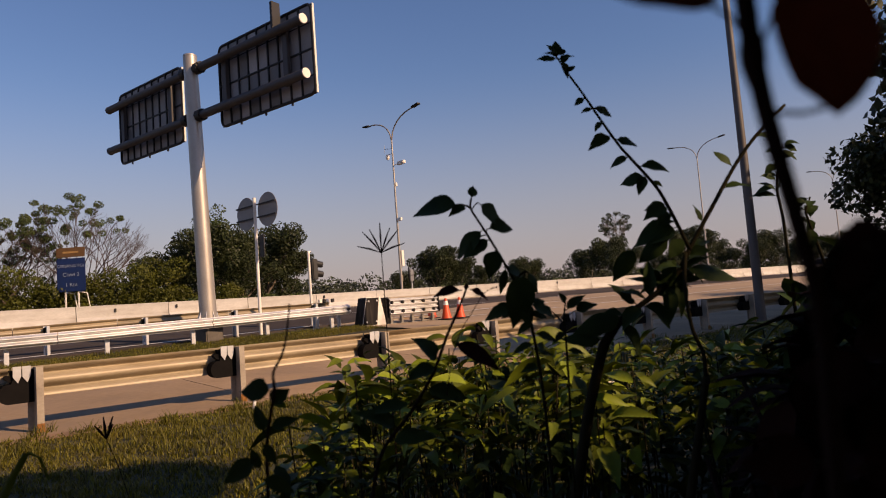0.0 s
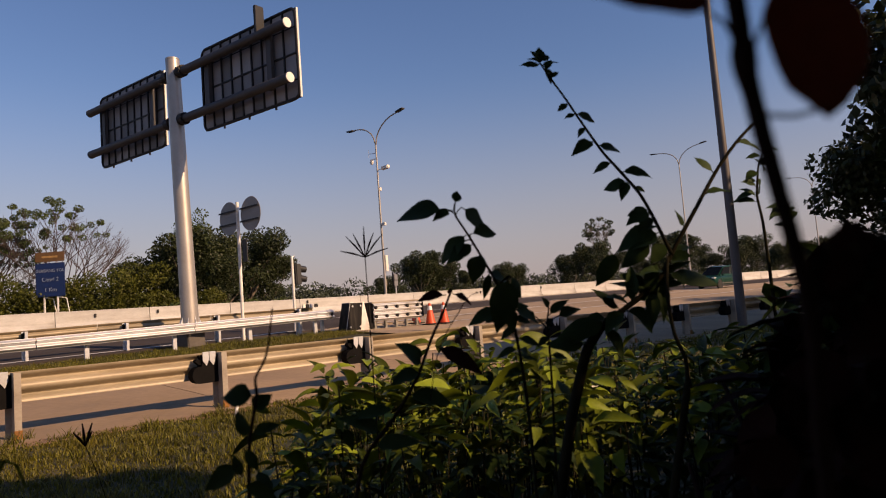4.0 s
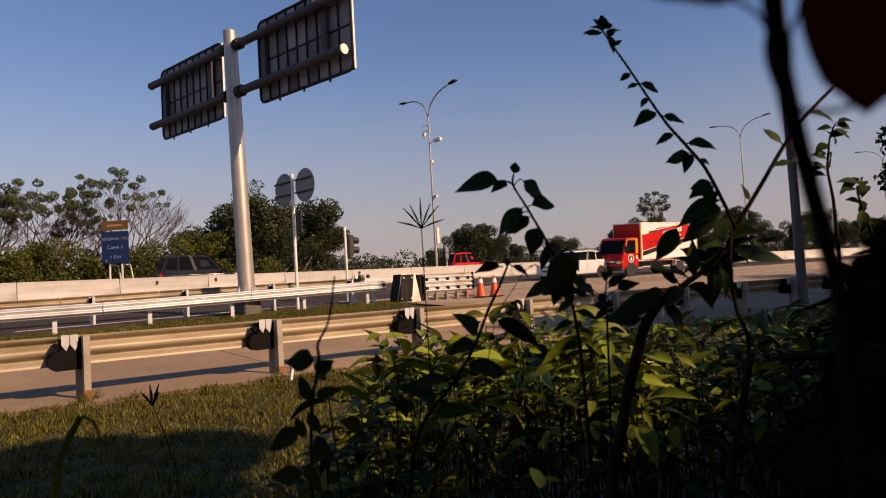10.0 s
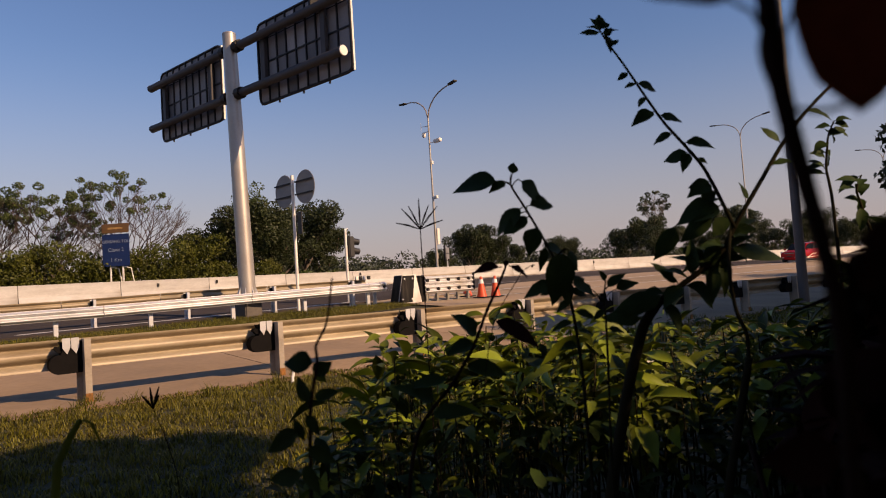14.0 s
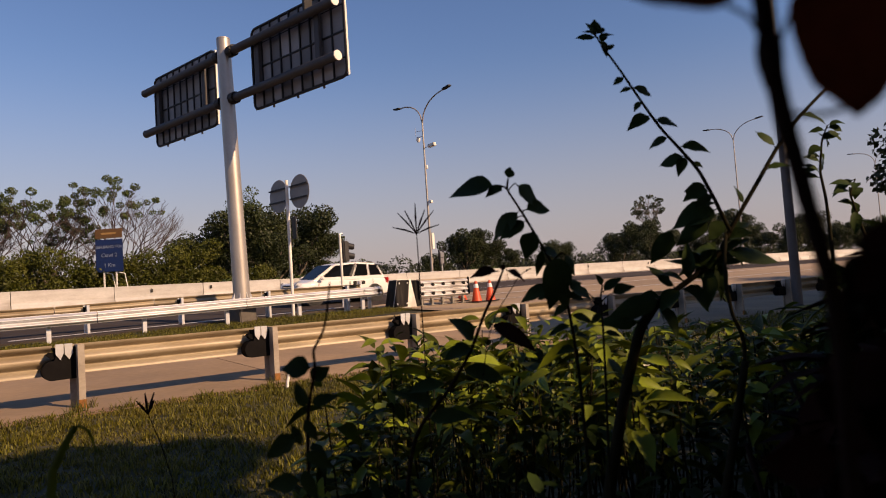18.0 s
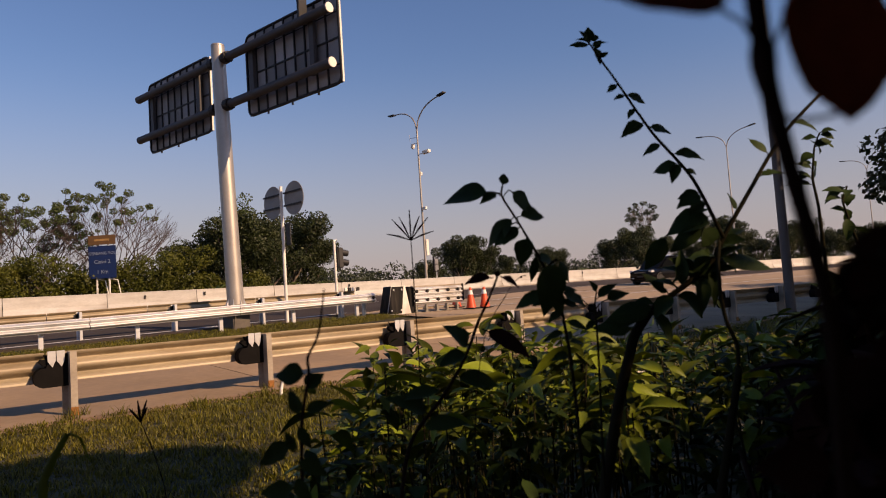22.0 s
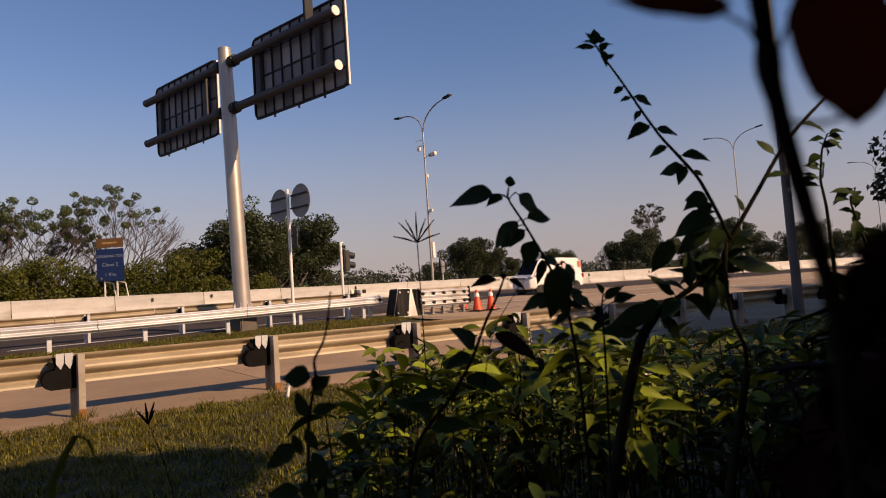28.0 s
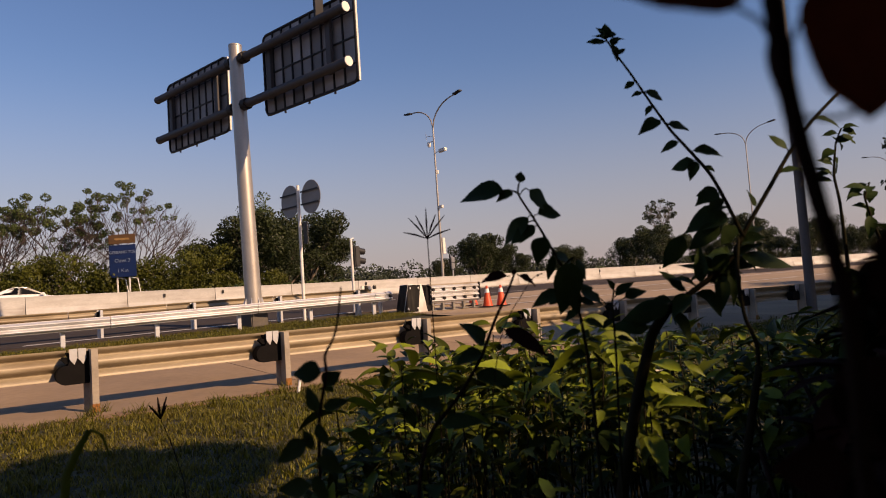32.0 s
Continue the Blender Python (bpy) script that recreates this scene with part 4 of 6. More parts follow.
# Open trees with tufts of leaves beyond the opposite carriageway
open_a = plant_at(tree("tree", "spreading open tree with bare pale twigs and leaf tufts", 3, 12.6, 16, "tree_leaf_light", 0.19, 4600, "pale_bark", 0.40, 0.22, True, 0.17, "open trees beyond the road"), 15.6, 69)
open_b = plant_at(tree("tree", "open tree with crowded leaf tufts over bare branches", 5, 11.2, 14, "tree_leaf_light", 0.19, 5600, "pale_bark", 0.44, 0.22, True, 0.17, "open trees beyond the road"), 8.3, 71)
again(open_a, 12.0, 75, 130, 0.74)
again(open_b, 4.2, 74, 80, 1.0)
again(open_b, 0.0, 68, 230, 0.97)
again(open_a, -6.5, 70, 300, 0.95)
# Dense trees
dense_a = plant_at(tree("tree", "dense dark green broadleaf tree behind the barrier", 11, 9.6, 10.5, "tree_leaf", 0.27, 14000, "bark", 1.05, 0.22, False, 0.25, "dense trees beyond the road", 0.12), 31.5, 66)
dense_b = plant_at(tree("tree", "tall dense tree with a ragged crown behind the barrier", 12, 9.0, 8.5, "tree_leaf", 0.26, 12000, "bark", 0.95, 0.2, False, 0.25, "dense trees beyond the road", 0.12), 25.2, 65)
slim = plant_at(tree("tree", "slim feathery tree rising above the dense trees", 14, 12.5, 4.2, "tree_leaf_light", 0.25, 2600, "bark", 0.7, 0.12, False, 0.4, "dense trees beyond the road", 0.45), 28.6, 72)
for t, s, turn, k, src in ((34.5, 68, 80, 0.78, dense_b), (22.5, 70, 200, 0.75, dense_a), (29, 76, 20, 1.0, dense_b), (27.5, 63, 150, 0.72, dense_a),
                           (55, 74, 170, 0.5, dense_a), (66.8, 82, 100, 0.98, dense_b), (72, 86, 10, 0.74, dense_a), (71, 82, 60, 0.78, dense_b),
                           (76, 92, 220, 0.8, dense_a), (88, 96, 130, 0.72, dense_b), (97, 92, 40, 0.78, dense_a), (104, 98, 310, 0.8, dense_b),
                           (10, 82, 20, 0.52, dense_a), (4, 80, 90, 0.55, dense_b), (16.5, 80, 140, 0.46, dense_b), (-2, 80, 250, 0.55, dense_a), (20, 74, 250, 0.5, dense_a)):
    again(src, t, s, turn, k, 0.2)
for k in range(26):
    t = 92 + k * 7.2
    src = (dense_a, dense_b)[k % 2]
    again(src, t, 66 + 9 * ((k * 7) % 3), 47 * k, (0.72, 1.02, 0.84, 1.12, 0.66, 0.94, 0.8)[k % 7] + 0.006 * k, 0.2)
tall = plant_at(tree("tree", "taller thin-crowned tree above the wood", 21, 15.5, 8, "tree_leaf", 0.34, 1500, "bark", 0.55, 0.4, True, 0.45, "woods beyond the road"), 110.5, 80)
# Vine-covered hedge along the far verge
for k in range(15):
    rnd = random.Random(50 + k)
    t = -14 + 2.75 * k
    hgt = (5.4 + rnd.uniform(-0.5, 0.7)) if t < 20 else 3.6
    g = thing("hedge_bush", "vine-covered yellow-green bush behind the barrier", "bush", "vine hedge beyond the road")
    cents = [(rnd.uniform(-1.6, 1.6), rnd.uniform(-1, 1), rnd.uniform(0.4, hgt - 0.9), rnd.uniform(0.7, 1.2)) for _ in range(22)]
    new("foliage", foliage("foliage", cents, 6500, 0.21, "vine_leaf", 70 + k)).parent = g
    smooth(part("stem", tube([(0, 0, -0.3), (0.1, 0, hgt * 0.5)], [0.08, 0.04], 6), "bark", g))
    plant_at(g, t, 61.5 + rnd.uniform(-0.6, 1.0))
# Young banana plant behind the barrier
g = thing("banana_plant", "young banana plant with long pale green leaves", "plant")
smooth(part("trunk", tube([(0, 0, -0.2), (0.03, 0, 0.9), (0.05, 0, 1.5)], [0.12, 0.09, 0.05], 8), "bark", g))
for k, (a, up) in enumerate(((200, 0.5), (165, 1.1), (20, 0.9), (340, 0.4), (80, 0.7))):
    o = new("leaf", leaf_mesh("leaf", [((0.04, 0, 1.3 + 0.05 * k), (math.cos(radians(a)), math.sin(radians(a)), up), (0, 0, 1))], "tree_leaf_light", 1.7, 0.36, 0.3, 0.35, 0.1, k, True))
    o.parent = g
plant_at(g, 20.7, 58.2, 20)
# Low growth along the far verge farther on
for k in range(30):
    rnd = random.Random(150 + k)
    if k == 0:
        g0 = thing("verge_bush", "low green bush on the far verge", "bush", "low bushes beyond the road")
        cents = [(rnd.uniform(-2.6, 2.6), rnd.uniform(-1, 1), rnd.uniform(0.3, 1.6), rnd.uniform(0.6, 1.0)) for _ in range(16)]
        new("foliage", foliage("foliage", cents, 2600, 0.26, "tree_leaf_light", 170)).parent = g0
        plant_at(g0, 27, 60)
    else:
        again(g0, 27 + 5.2 * k, 59.5 + rnd.uniform(0, 3), rnd.uniform(0, 360), rnd.uniform(0.65, 1.0))
# Far woods as one mass of foliage, with haze painted into the leaf colours
rnd = random.Random(5)
for name, s, count, t0, t1, h, r, size, m, label in (("far_wood", 150, 36000, 50, 340, 7.5, 4.0, 0.75, "hazed_leaf", "wood in the middle distance, haze painted into its colour"),
                                                     ("distant_wood", 330, 20000, 90, 750, 15.0, 8.0, 1.6, "far_hazed_leaf", "distant tree line painted blue-grey for haze")):
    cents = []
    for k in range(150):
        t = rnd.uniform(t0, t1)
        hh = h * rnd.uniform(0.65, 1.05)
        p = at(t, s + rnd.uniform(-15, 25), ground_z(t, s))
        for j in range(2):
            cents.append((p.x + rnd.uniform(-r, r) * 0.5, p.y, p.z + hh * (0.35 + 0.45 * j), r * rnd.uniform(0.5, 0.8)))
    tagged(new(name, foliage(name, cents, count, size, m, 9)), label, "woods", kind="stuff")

# ---- near plants ----


def stem_point(pts, k):
    f = k * (len(pts) - 1)
    i = min(int(f), len(pts) - 2)
    return Vector(pts[i]).lerp(Vector(pts[i + 1]), f - i)


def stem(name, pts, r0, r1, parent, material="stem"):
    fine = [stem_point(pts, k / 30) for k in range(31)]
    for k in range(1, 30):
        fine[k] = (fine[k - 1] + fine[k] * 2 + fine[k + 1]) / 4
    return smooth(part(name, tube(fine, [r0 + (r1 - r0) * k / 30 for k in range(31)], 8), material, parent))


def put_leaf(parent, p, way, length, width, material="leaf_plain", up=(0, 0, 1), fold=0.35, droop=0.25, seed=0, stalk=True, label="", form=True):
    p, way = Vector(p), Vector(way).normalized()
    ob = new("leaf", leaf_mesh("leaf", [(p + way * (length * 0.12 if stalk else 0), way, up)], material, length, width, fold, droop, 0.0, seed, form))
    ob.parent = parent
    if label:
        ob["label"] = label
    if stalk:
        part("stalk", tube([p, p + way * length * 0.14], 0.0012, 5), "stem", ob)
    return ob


TWIG = [(0.630, 1.498, 1.202), (0.595, 1.493, 1.287), (0.568, 1.489, 1.344), (0.529, 1.486, 1.393), (0.491, 1.484, 1.440), (0.456, 1.480, 1.496), (0.412, 1.476, 1.572), (0.381, 1.473, 1.619), (0.365, 1.471, 1.648)]
MAIN = [(0.30, 1.53, 0.0), (0.32, 1.53, 0.63), (0.38, 1.52, 0.88), (0.42, 1.51, 1.01), (0.46, 1.51, 1.06), (0.54, 1.50, 1.11), (0.60, 1.50, 1.15), (0.63, 1.50, 1.21), (0.69, 1.49, 1.30), (0.75, 1.49, 1.39), (0.80, 1.48, 1.45), (0.87, 1.48, 1.51)]
SIDE = [(0.52, 1.48, 0.0), (0.56, 1.48, 0.65), (0.62, 1.46, 0.93), (0.62, 1.46, 0.98), (0.60, 1.46, 1.03), (0.59, 1.45, 1.10), (0.60, 1.47, 1.15), (0.62, 1.50, 1.20)]
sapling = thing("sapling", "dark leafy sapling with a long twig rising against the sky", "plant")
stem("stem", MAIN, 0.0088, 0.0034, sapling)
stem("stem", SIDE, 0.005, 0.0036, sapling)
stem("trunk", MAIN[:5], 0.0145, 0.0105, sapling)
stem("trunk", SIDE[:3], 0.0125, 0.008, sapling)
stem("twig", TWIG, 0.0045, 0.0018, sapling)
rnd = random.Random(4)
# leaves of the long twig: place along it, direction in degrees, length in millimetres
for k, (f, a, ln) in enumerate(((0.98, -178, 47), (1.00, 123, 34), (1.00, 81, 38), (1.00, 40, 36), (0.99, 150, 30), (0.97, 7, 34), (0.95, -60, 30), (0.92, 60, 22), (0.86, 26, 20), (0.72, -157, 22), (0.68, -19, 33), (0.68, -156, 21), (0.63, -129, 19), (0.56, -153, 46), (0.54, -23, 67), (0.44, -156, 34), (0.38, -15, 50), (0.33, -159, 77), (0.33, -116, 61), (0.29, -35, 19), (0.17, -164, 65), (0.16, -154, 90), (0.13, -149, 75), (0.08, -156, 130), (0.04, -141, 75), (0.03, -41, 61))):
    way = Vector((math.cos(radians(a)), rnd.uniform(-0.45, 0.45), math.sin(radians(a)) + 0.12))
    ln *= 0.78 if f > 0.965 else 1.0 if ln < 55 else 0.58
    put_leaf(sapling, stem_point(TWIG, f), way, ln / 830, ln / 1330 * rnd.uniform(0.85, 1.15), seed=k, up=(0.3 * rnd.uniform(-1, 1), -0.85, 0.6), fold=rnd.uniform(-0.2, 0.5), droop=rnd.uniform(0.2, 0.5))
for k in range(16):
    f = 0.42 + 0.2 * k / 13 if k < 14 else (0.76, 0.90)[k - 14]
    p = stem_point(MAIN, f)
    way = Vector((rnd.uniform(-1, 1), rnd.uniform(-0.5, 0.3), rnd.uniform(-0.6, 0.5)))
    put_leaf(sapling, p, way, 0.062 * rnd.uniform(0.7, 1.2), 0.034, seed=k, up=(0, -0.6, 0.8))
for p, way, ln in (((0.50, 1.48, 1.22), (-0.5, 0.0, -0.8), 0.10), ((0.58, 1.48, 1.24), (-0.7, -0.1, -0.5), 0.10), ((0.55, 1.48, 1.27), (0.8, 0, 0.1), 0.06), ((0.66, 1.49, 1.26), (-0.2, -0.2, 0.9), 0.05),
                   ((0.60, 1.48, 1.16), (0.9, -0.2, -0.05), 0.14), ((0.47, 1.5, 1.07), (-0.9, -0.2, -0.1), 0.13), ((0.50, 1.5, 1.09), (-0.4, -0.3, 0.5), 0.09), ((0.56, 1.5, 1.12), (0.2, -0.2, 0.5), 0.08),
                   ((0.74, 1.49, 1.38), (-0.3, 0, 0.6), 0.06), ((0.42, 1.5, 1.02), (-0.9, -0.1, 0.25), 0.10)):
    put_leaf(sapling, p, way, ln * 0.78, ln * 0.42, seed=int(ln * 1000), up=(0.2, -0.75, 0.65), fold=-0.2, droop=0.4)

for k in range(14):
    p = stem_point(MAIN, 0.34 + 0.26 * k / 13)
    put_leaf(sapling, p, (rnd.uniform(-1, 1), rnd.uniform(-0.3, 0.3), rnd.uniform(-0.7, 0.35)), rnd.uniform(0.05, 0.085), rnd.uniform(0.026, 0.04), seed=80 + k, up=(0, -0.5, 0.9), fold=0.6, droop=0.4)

LEAFY = [(0.27, 1.43, 0.0), (0.266, 1.416, 0.891), (0.257, 1.409, 1.006), (0.247, 1.405, 1.084), (0.233, 1.402, 1.133), (0.210, 1.399, 1.185), (0.186, 1.396, 1.232), (0.166, 1.394, 1.271), (0.140, 1.391, 1.315), (0.145, 1.390, 1.334)]
shoot = thing("leafy_shoot", "dark green shoot with broad pointed leaves", "plant")
stem("stem", LEAFY, 0.0036, 0.0020, shoot)
for k, (p, way, ln) in enumerate((((0.124, 1.390, 1.324), (-1.00, 0, 0.0), 0.084), ((0.135, 1.391, 1.321), (-0.90, 0, -0.43), 0.035), ((0.145, 1.390, 1.334), (0.37, 0, 0.93), 0.026), ((0.158, 1.390, 1.325), (0.79, 0, -0.61), 0.056), ((0.178, 1.395, 1.250), (-0.75, 0, -0.35), 0.056), ((0.188, 1.396, 1.230), (-0.3, 0, -0.95), 0.05), 
                                  ((0.172, 1.394, 1.270), (1.00, 0, 0.07), 0.048), ((0.166, 1.394, 1.271), (-0.79, 0, -0.61), 0.066), ((0.159, 1.394, 1.256), (-0.51, 0, -0.86), 0.038), ((0.201, 1.398, 1.191), (0.91, 0, -0.41), 0.045))):
    near = min((stem_point(LEAFY, i / 80) for i in range(81)), key=lambda q: (q - Vector(p) - Vector((0, 0, -0.008))).length)
    part("leaf_stalk", tube([near, near.lerp(Vector(p), 0.5) + Vector((0, 0, 0.002)), p], 0.0013, 5), "stem", shoot)
    put_leaf(shoot, p, (way[0], rnd.uniform(-0.35, 0.35), way[2]), ln * 1.12, ln * 0.72, seed=k, up=(rnd.uniform(-0.1, 0.4), -0.8, 0.65), fold=rnd.uniform(-0.2, 0.45), droop=rnd.uniform(0.2, 0.42))
# the whorl of broad drooping leaves half way up: foot, direction, length, width
for k, (p, way, ln, wd) in enumerate((((0.243, 1.392, 1.180), (-0.32, -0.15, -0.95), 0.104, 0.060), ((0.246, 1.396, 1.178), (0.62, 0.1, -0.75), 0.046, 0.030), ((0.216, 1.398, 1.119), (-0.85, -0.1, -0.48), 0.062, 0.034), ((0.222, 1.402, 1.106), (-0.9, 0.2, -0.45), 0.036, 0.018),
                                      ((0.247, 1.400, 1.112), (0.88, -0.1, -0.40), 0.054, 0.034), ((0.245, 1.404, 1.118), (0.97, 0.2, 0.15), 0.036, 0.020), ((0.206, 1.399, 1.192), (-0.28, 0.1, -0.95), 0.054, 0.018), ((0.238, 1.402, 1.126), (0.25, -0.3, -0.85), 0.056, 0.030))):
    near = min((stem_point(LEAFY, i / 80) for i in range(81)), key=lambda q: (q - Vector(p) - Vector((0, 0, -0.01))).length)
    part("leaf_stalk", tube([near, near.lerp(Vector(p), 0.5) + Vector((0, 0, 0.003)), p], 0.0013, 5), "stem", shoot)
    put_leaf(shoot, p, way, ln, wd, seed=60 + k, up=(0.25, -0.75, 0.6), fold=-0.35 if k % 2 else 0.3, droop=0.32)
for k in range(6):
    p = stem_point(LEAFY, 0.20 + 0.03 * k)
    put_leaf(shoot, p, ((0.8 if k % 2 else -0.8), rnd.uniform(-0.5, 0.3), rnd.uniform(-0.6, 0.1)), rnd.uniform(0.03, 0.05), rnd.uniform(0.016, 0.024), seed=40 + k, up=(0, -0.7, 0.7), fold=0.45)

FORKED = [(0.30, 1.46, 0.0), (0.318, 1.452, 0.80), (0.324, 1.45, 0.939), (0.326, 1.45, 1.027), (0.326, 1.45, 1.063), (0.327, 1.45, 1.087), (0.332, 1.45, 1.109)]
shoot4 = thing("leafy_shoot", "thin dark shoot with a forked tip and folded leaves", "plant")
stem("stem", FORKED, 0.003, 0.0016, shoot4)
stem("twig", [(0.326, 1.45, 1.063), (0.314, 1.449, 1.078), (0.303, 1.448, 1.091)], 0.0016, 0.001, shoot4)
stem("twig", [(0.327, 1.45, 1.072), (0.336, 1.449, 1.082), (0.346, 1.448, 1.088)], 0.0016, 0.001, shoot4)
for k, (p, way, ln, wd) in enumerate((((0.330, 1.448, 1.092), (0.72, -0.2, 0.68), 0.048, 0.022), ((0.332, 1.45, 1.106), (-0.3, -0.2, 0.6), 0.026, 0.014), ((0.334, 1.45, 1.100), (0.85, -0.2, 0.35), 0.036, 0.017), ((0.303, 1.448, 1.091), (-0.7, 0.1, 0.35), 0.030, 0.016), ((0.346, 1.448, 1.088), (0.9, -0.1, 0.25), 0.05, 0.028),
                                      ((0.326, 1.45, 1.05), (-0.6, -0.2, -0.5), 0.03, 0.015), ((0.325, 1.45, 1.01), (0.8, -0.2, -0.2), 0.035, 0.017))):
    put_leaf(shoot4, p, way, ln, wd, seed=20 + k, up=(0, -0.8, 0.6), fold=0.5, droop=0.25)

NEAR = [(-0.23, 1.02, 0.0), (-0.211, 1.014, 0.917), (-0.206, 1.011, 0.965), (-0.192, 1.008, 1.022), (-0.194, 1.006, 1.046), (-0.178, 1.005, 1.070), (-0.171, 1.003, 1.094), (-0.163, 1.000, 1.142)]
shoot2 = thing("leafy_shoot", "small dark plant with a bare tip and rounded leaves", "plant")
stem("stem", NEAR, 0.0032, 0.0011, shoot2, "brown_stem")
for p, way, ln, wd in (((-0.195, 1.01, 1.02), (-0.9, 0, 0.1), 0.055, 0.048), ((-0.20, 1.01, 1.0), (0.6, 0, 0.6), 0.038, 0.034), ((-0.205, 1.01, 0.97), (0.9, 0, 0.15), 0.05, 0.025), ((-0.22, 1.01, 0.93), (-0.9, -0.1, -0.6), 0.07, 0.036),
                       ((-0.21, 1.01, 0.96), (-0.2, 0, 0.9), 0.05, 0.025), ((-0.22, 1.01, 0.90), (0.8, 0, -0.3), 0.06, 0.03), ((-0.22, 1.02, 0.86), (-0.8, 0, -0.1), 0.065, 0.036), ((-0.215, 1.01, 0.95), (0.5, -0.2, -0.7), 0.045, 0.022), ((-0.218, 1.012, 0.91), (-0.3, -0.2, 0.8), 0.04, 0.02), ((-0.22, 1.015, 0.88), (0.3, -0.3, -0.8), 0.06, 0.025)):
    put_leaf(shoot2, p, way, ln * 0.8, wd * 0.72, seed=int(wd * 999), up=(0, -0.9, 0.4))

BROWN = [(-0.12, 1.34, 0.0), (-0.10, 1.325, 0.74), (-0.069, 1.318, 0.863), (-0.001, 1.313, 0.933), (0.045, 1.309, 1.004), (0.072, 1.306, 1.068), (0.092, 1.303, 1.104), (0.106, 1.302, 1.132), (0.114, 1.301, 1.150)]
shoot3 = thing("leafy_shoot", "reddish brown shoot with young folded leaves", "plant")
stem("stem", BROWN, 0.0042, 0.002, shoot3, "brown_stem")
for p, way, ln, wd in (((0.106, 1.30, 1.148), (-0.95, 0, 0.06), 0.050, 0.024), ((0.119, 1.30, 1.150), (0.85, 0, -0.42), 0.038, 0.022), ((0.113, 1.301, 1.148), (0.1, -0.2, 0.9), 0.012, 0.010), ((0.078, 1.306, 1.055), (0.85, -0.2, -0.5), 0.095, 0.042), ((0.055, 1.309, 1.02), (-0.5, -0.2, 0.5), 0.06, 0.042),
                       ((0.05, 1.309, 1.01), (-0.7, -0.2, -0.15), 0.055, 0.04), ((0.0, 1.313, 0.945), (-1.0, -0.2, -0.02), 0.082, 0.03), ((0.02, 1.31, 0.97), (0.9, -0.2, -0.2), 0.075, 0.036), ((-0.03, 1.315, 0.9), (-0.5, -0.2, 0.4), 0.08, 0.04),
                       ((-0.05, 1.316, 0.88), (0.8, -0.3, 0.1), 0.08, 0.036)):
    put_leaf(shoot3, p, way, ln, wd, "leaf_brown_shade" if p[2] > 1.05 else "leaf_plain", seed=int(ln * 999), up=(0, -0.7, 0.7))

# Branch with very near leaves, hanging into view close to the eye
hanging = thing("hanging_branch", "dark branch with large reddish leaves very near", "branch")
BIG = [(0.1258, 0.2537, 1.30), (0.1258, 0.2537, 1.2333), (0.1274, 0.2547, 1.2162), (0.1283, 0.2555, 1.2034), (0.1298, 0.2564, 1.1885), (0.1324, 0.2573, 1.1735), (0.1375, 0.2604, 1.1544), (0.1449, 0.2658, 1.1306), (0.1518, 0.2712, 1.1085), (0.1601, 0.2828, 1.0804), (0.1698, 0.3068, 1.0141), (0.25, 0.42, 0.0)]
stem("stem", BIG, 0.0042, 0.0034, hanging, "brown_stem")
knot = smooth(part("node", lathe([(0.001, -0.016), (0.0030, -0.011), (0.0048, -0.003), (0.0050, 0.003), (0.0036, 0.010), (0.001, 0.015)], 12), "brown_stem", hanging))
knot.matrix_basis = pose(0.1280, 0.2552, 1.199)
put_leaf(hanging, (0.1495, 0.243, 1.2275), (-0.01, 0.02, -1), 0.056, 0.040, "leaf_red", (0, -1, 0.1), 0.10, 0.0, 3, False, "large dark red leaf", "round")
stem("leaf_stalk", [(0.1285, 0.2555, 1.196), (0.134, 0.250, 1.212), (0.142, 0.246, 1.226), (0.1495, 0.243, 1.228)], 0.0009, 0.0008, hanging, "brown_stem")
put_leaf(hanging, (0.112, 0.245, 1.2185), (-0.98, 0, 0.16), 0.046, 0.020, "leaf_red", (0, -1, 0.35), 0.1, 0.03, 4, False)
stem("leaf_stalk", [(0.128, 0.255, 1.201), (0.119, 0.250, 1.213), (0.108, 0.245, 1.2166)], 0.0009, 0.0007, hanging, "brown_stem")
stem("side_twig", [(0.131, 0.257, 1.178), (0.142, 0.250, 1.1745), (0.151, 0.247, 1.176), (0.1635, 0.2467, 1.1833), (0.185, 0.25, 1.20)], 0.0010, 0.0008, hanging, "brown_stem")
# Dark leaf mass at the right; its blackness is shade painted into the leaves
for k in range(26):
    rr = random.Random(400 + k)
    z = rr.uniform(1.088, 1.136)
    put_leaf(hanging, (0.176 + 0.6 * max(0.0, z - 1.125) + 0.04 * rr.random(), 0.285 + rr.uniform(-0.01, 0.03), z), (rr.uniform(-0.4, 1), 0.1, rr.uniform(-1, 0.4)), 0.022, 0.018, "leaf_brown_shade", (0, -1, 0.2), 0.2, 0.1, k)
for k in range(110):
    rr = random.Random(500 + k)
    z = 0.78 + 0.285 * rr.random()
    put_leaf(hanging, (0.238 - 0.06 * max(0.0, 1.03 - z) + 0.11 * rr.random(), 0.40 + rr.uniform(-0.04, 0.06), z), (rr.uniform(-0.4, 1), 0.1, rr.uniform(-1, 0.1)), 0.045, 0.034, "leaf_brown_shade", (0, -1, 0.2), 0.2, 0.1, k)

# Grass seed heads and an arching blade


def seed_head(pts, spikes, r, label, low=0.28, thick=1.0):
    g = thing("grass_stalk", label, "grass stalk")
    stem("stalk", pts, 0.0016, 0.0012, g, "brown_stem")
    top = Vector(pts[-1])
    for k in range(spikes):
        a = low + (math.pi - 2 * low) * k / (spikes - 1)
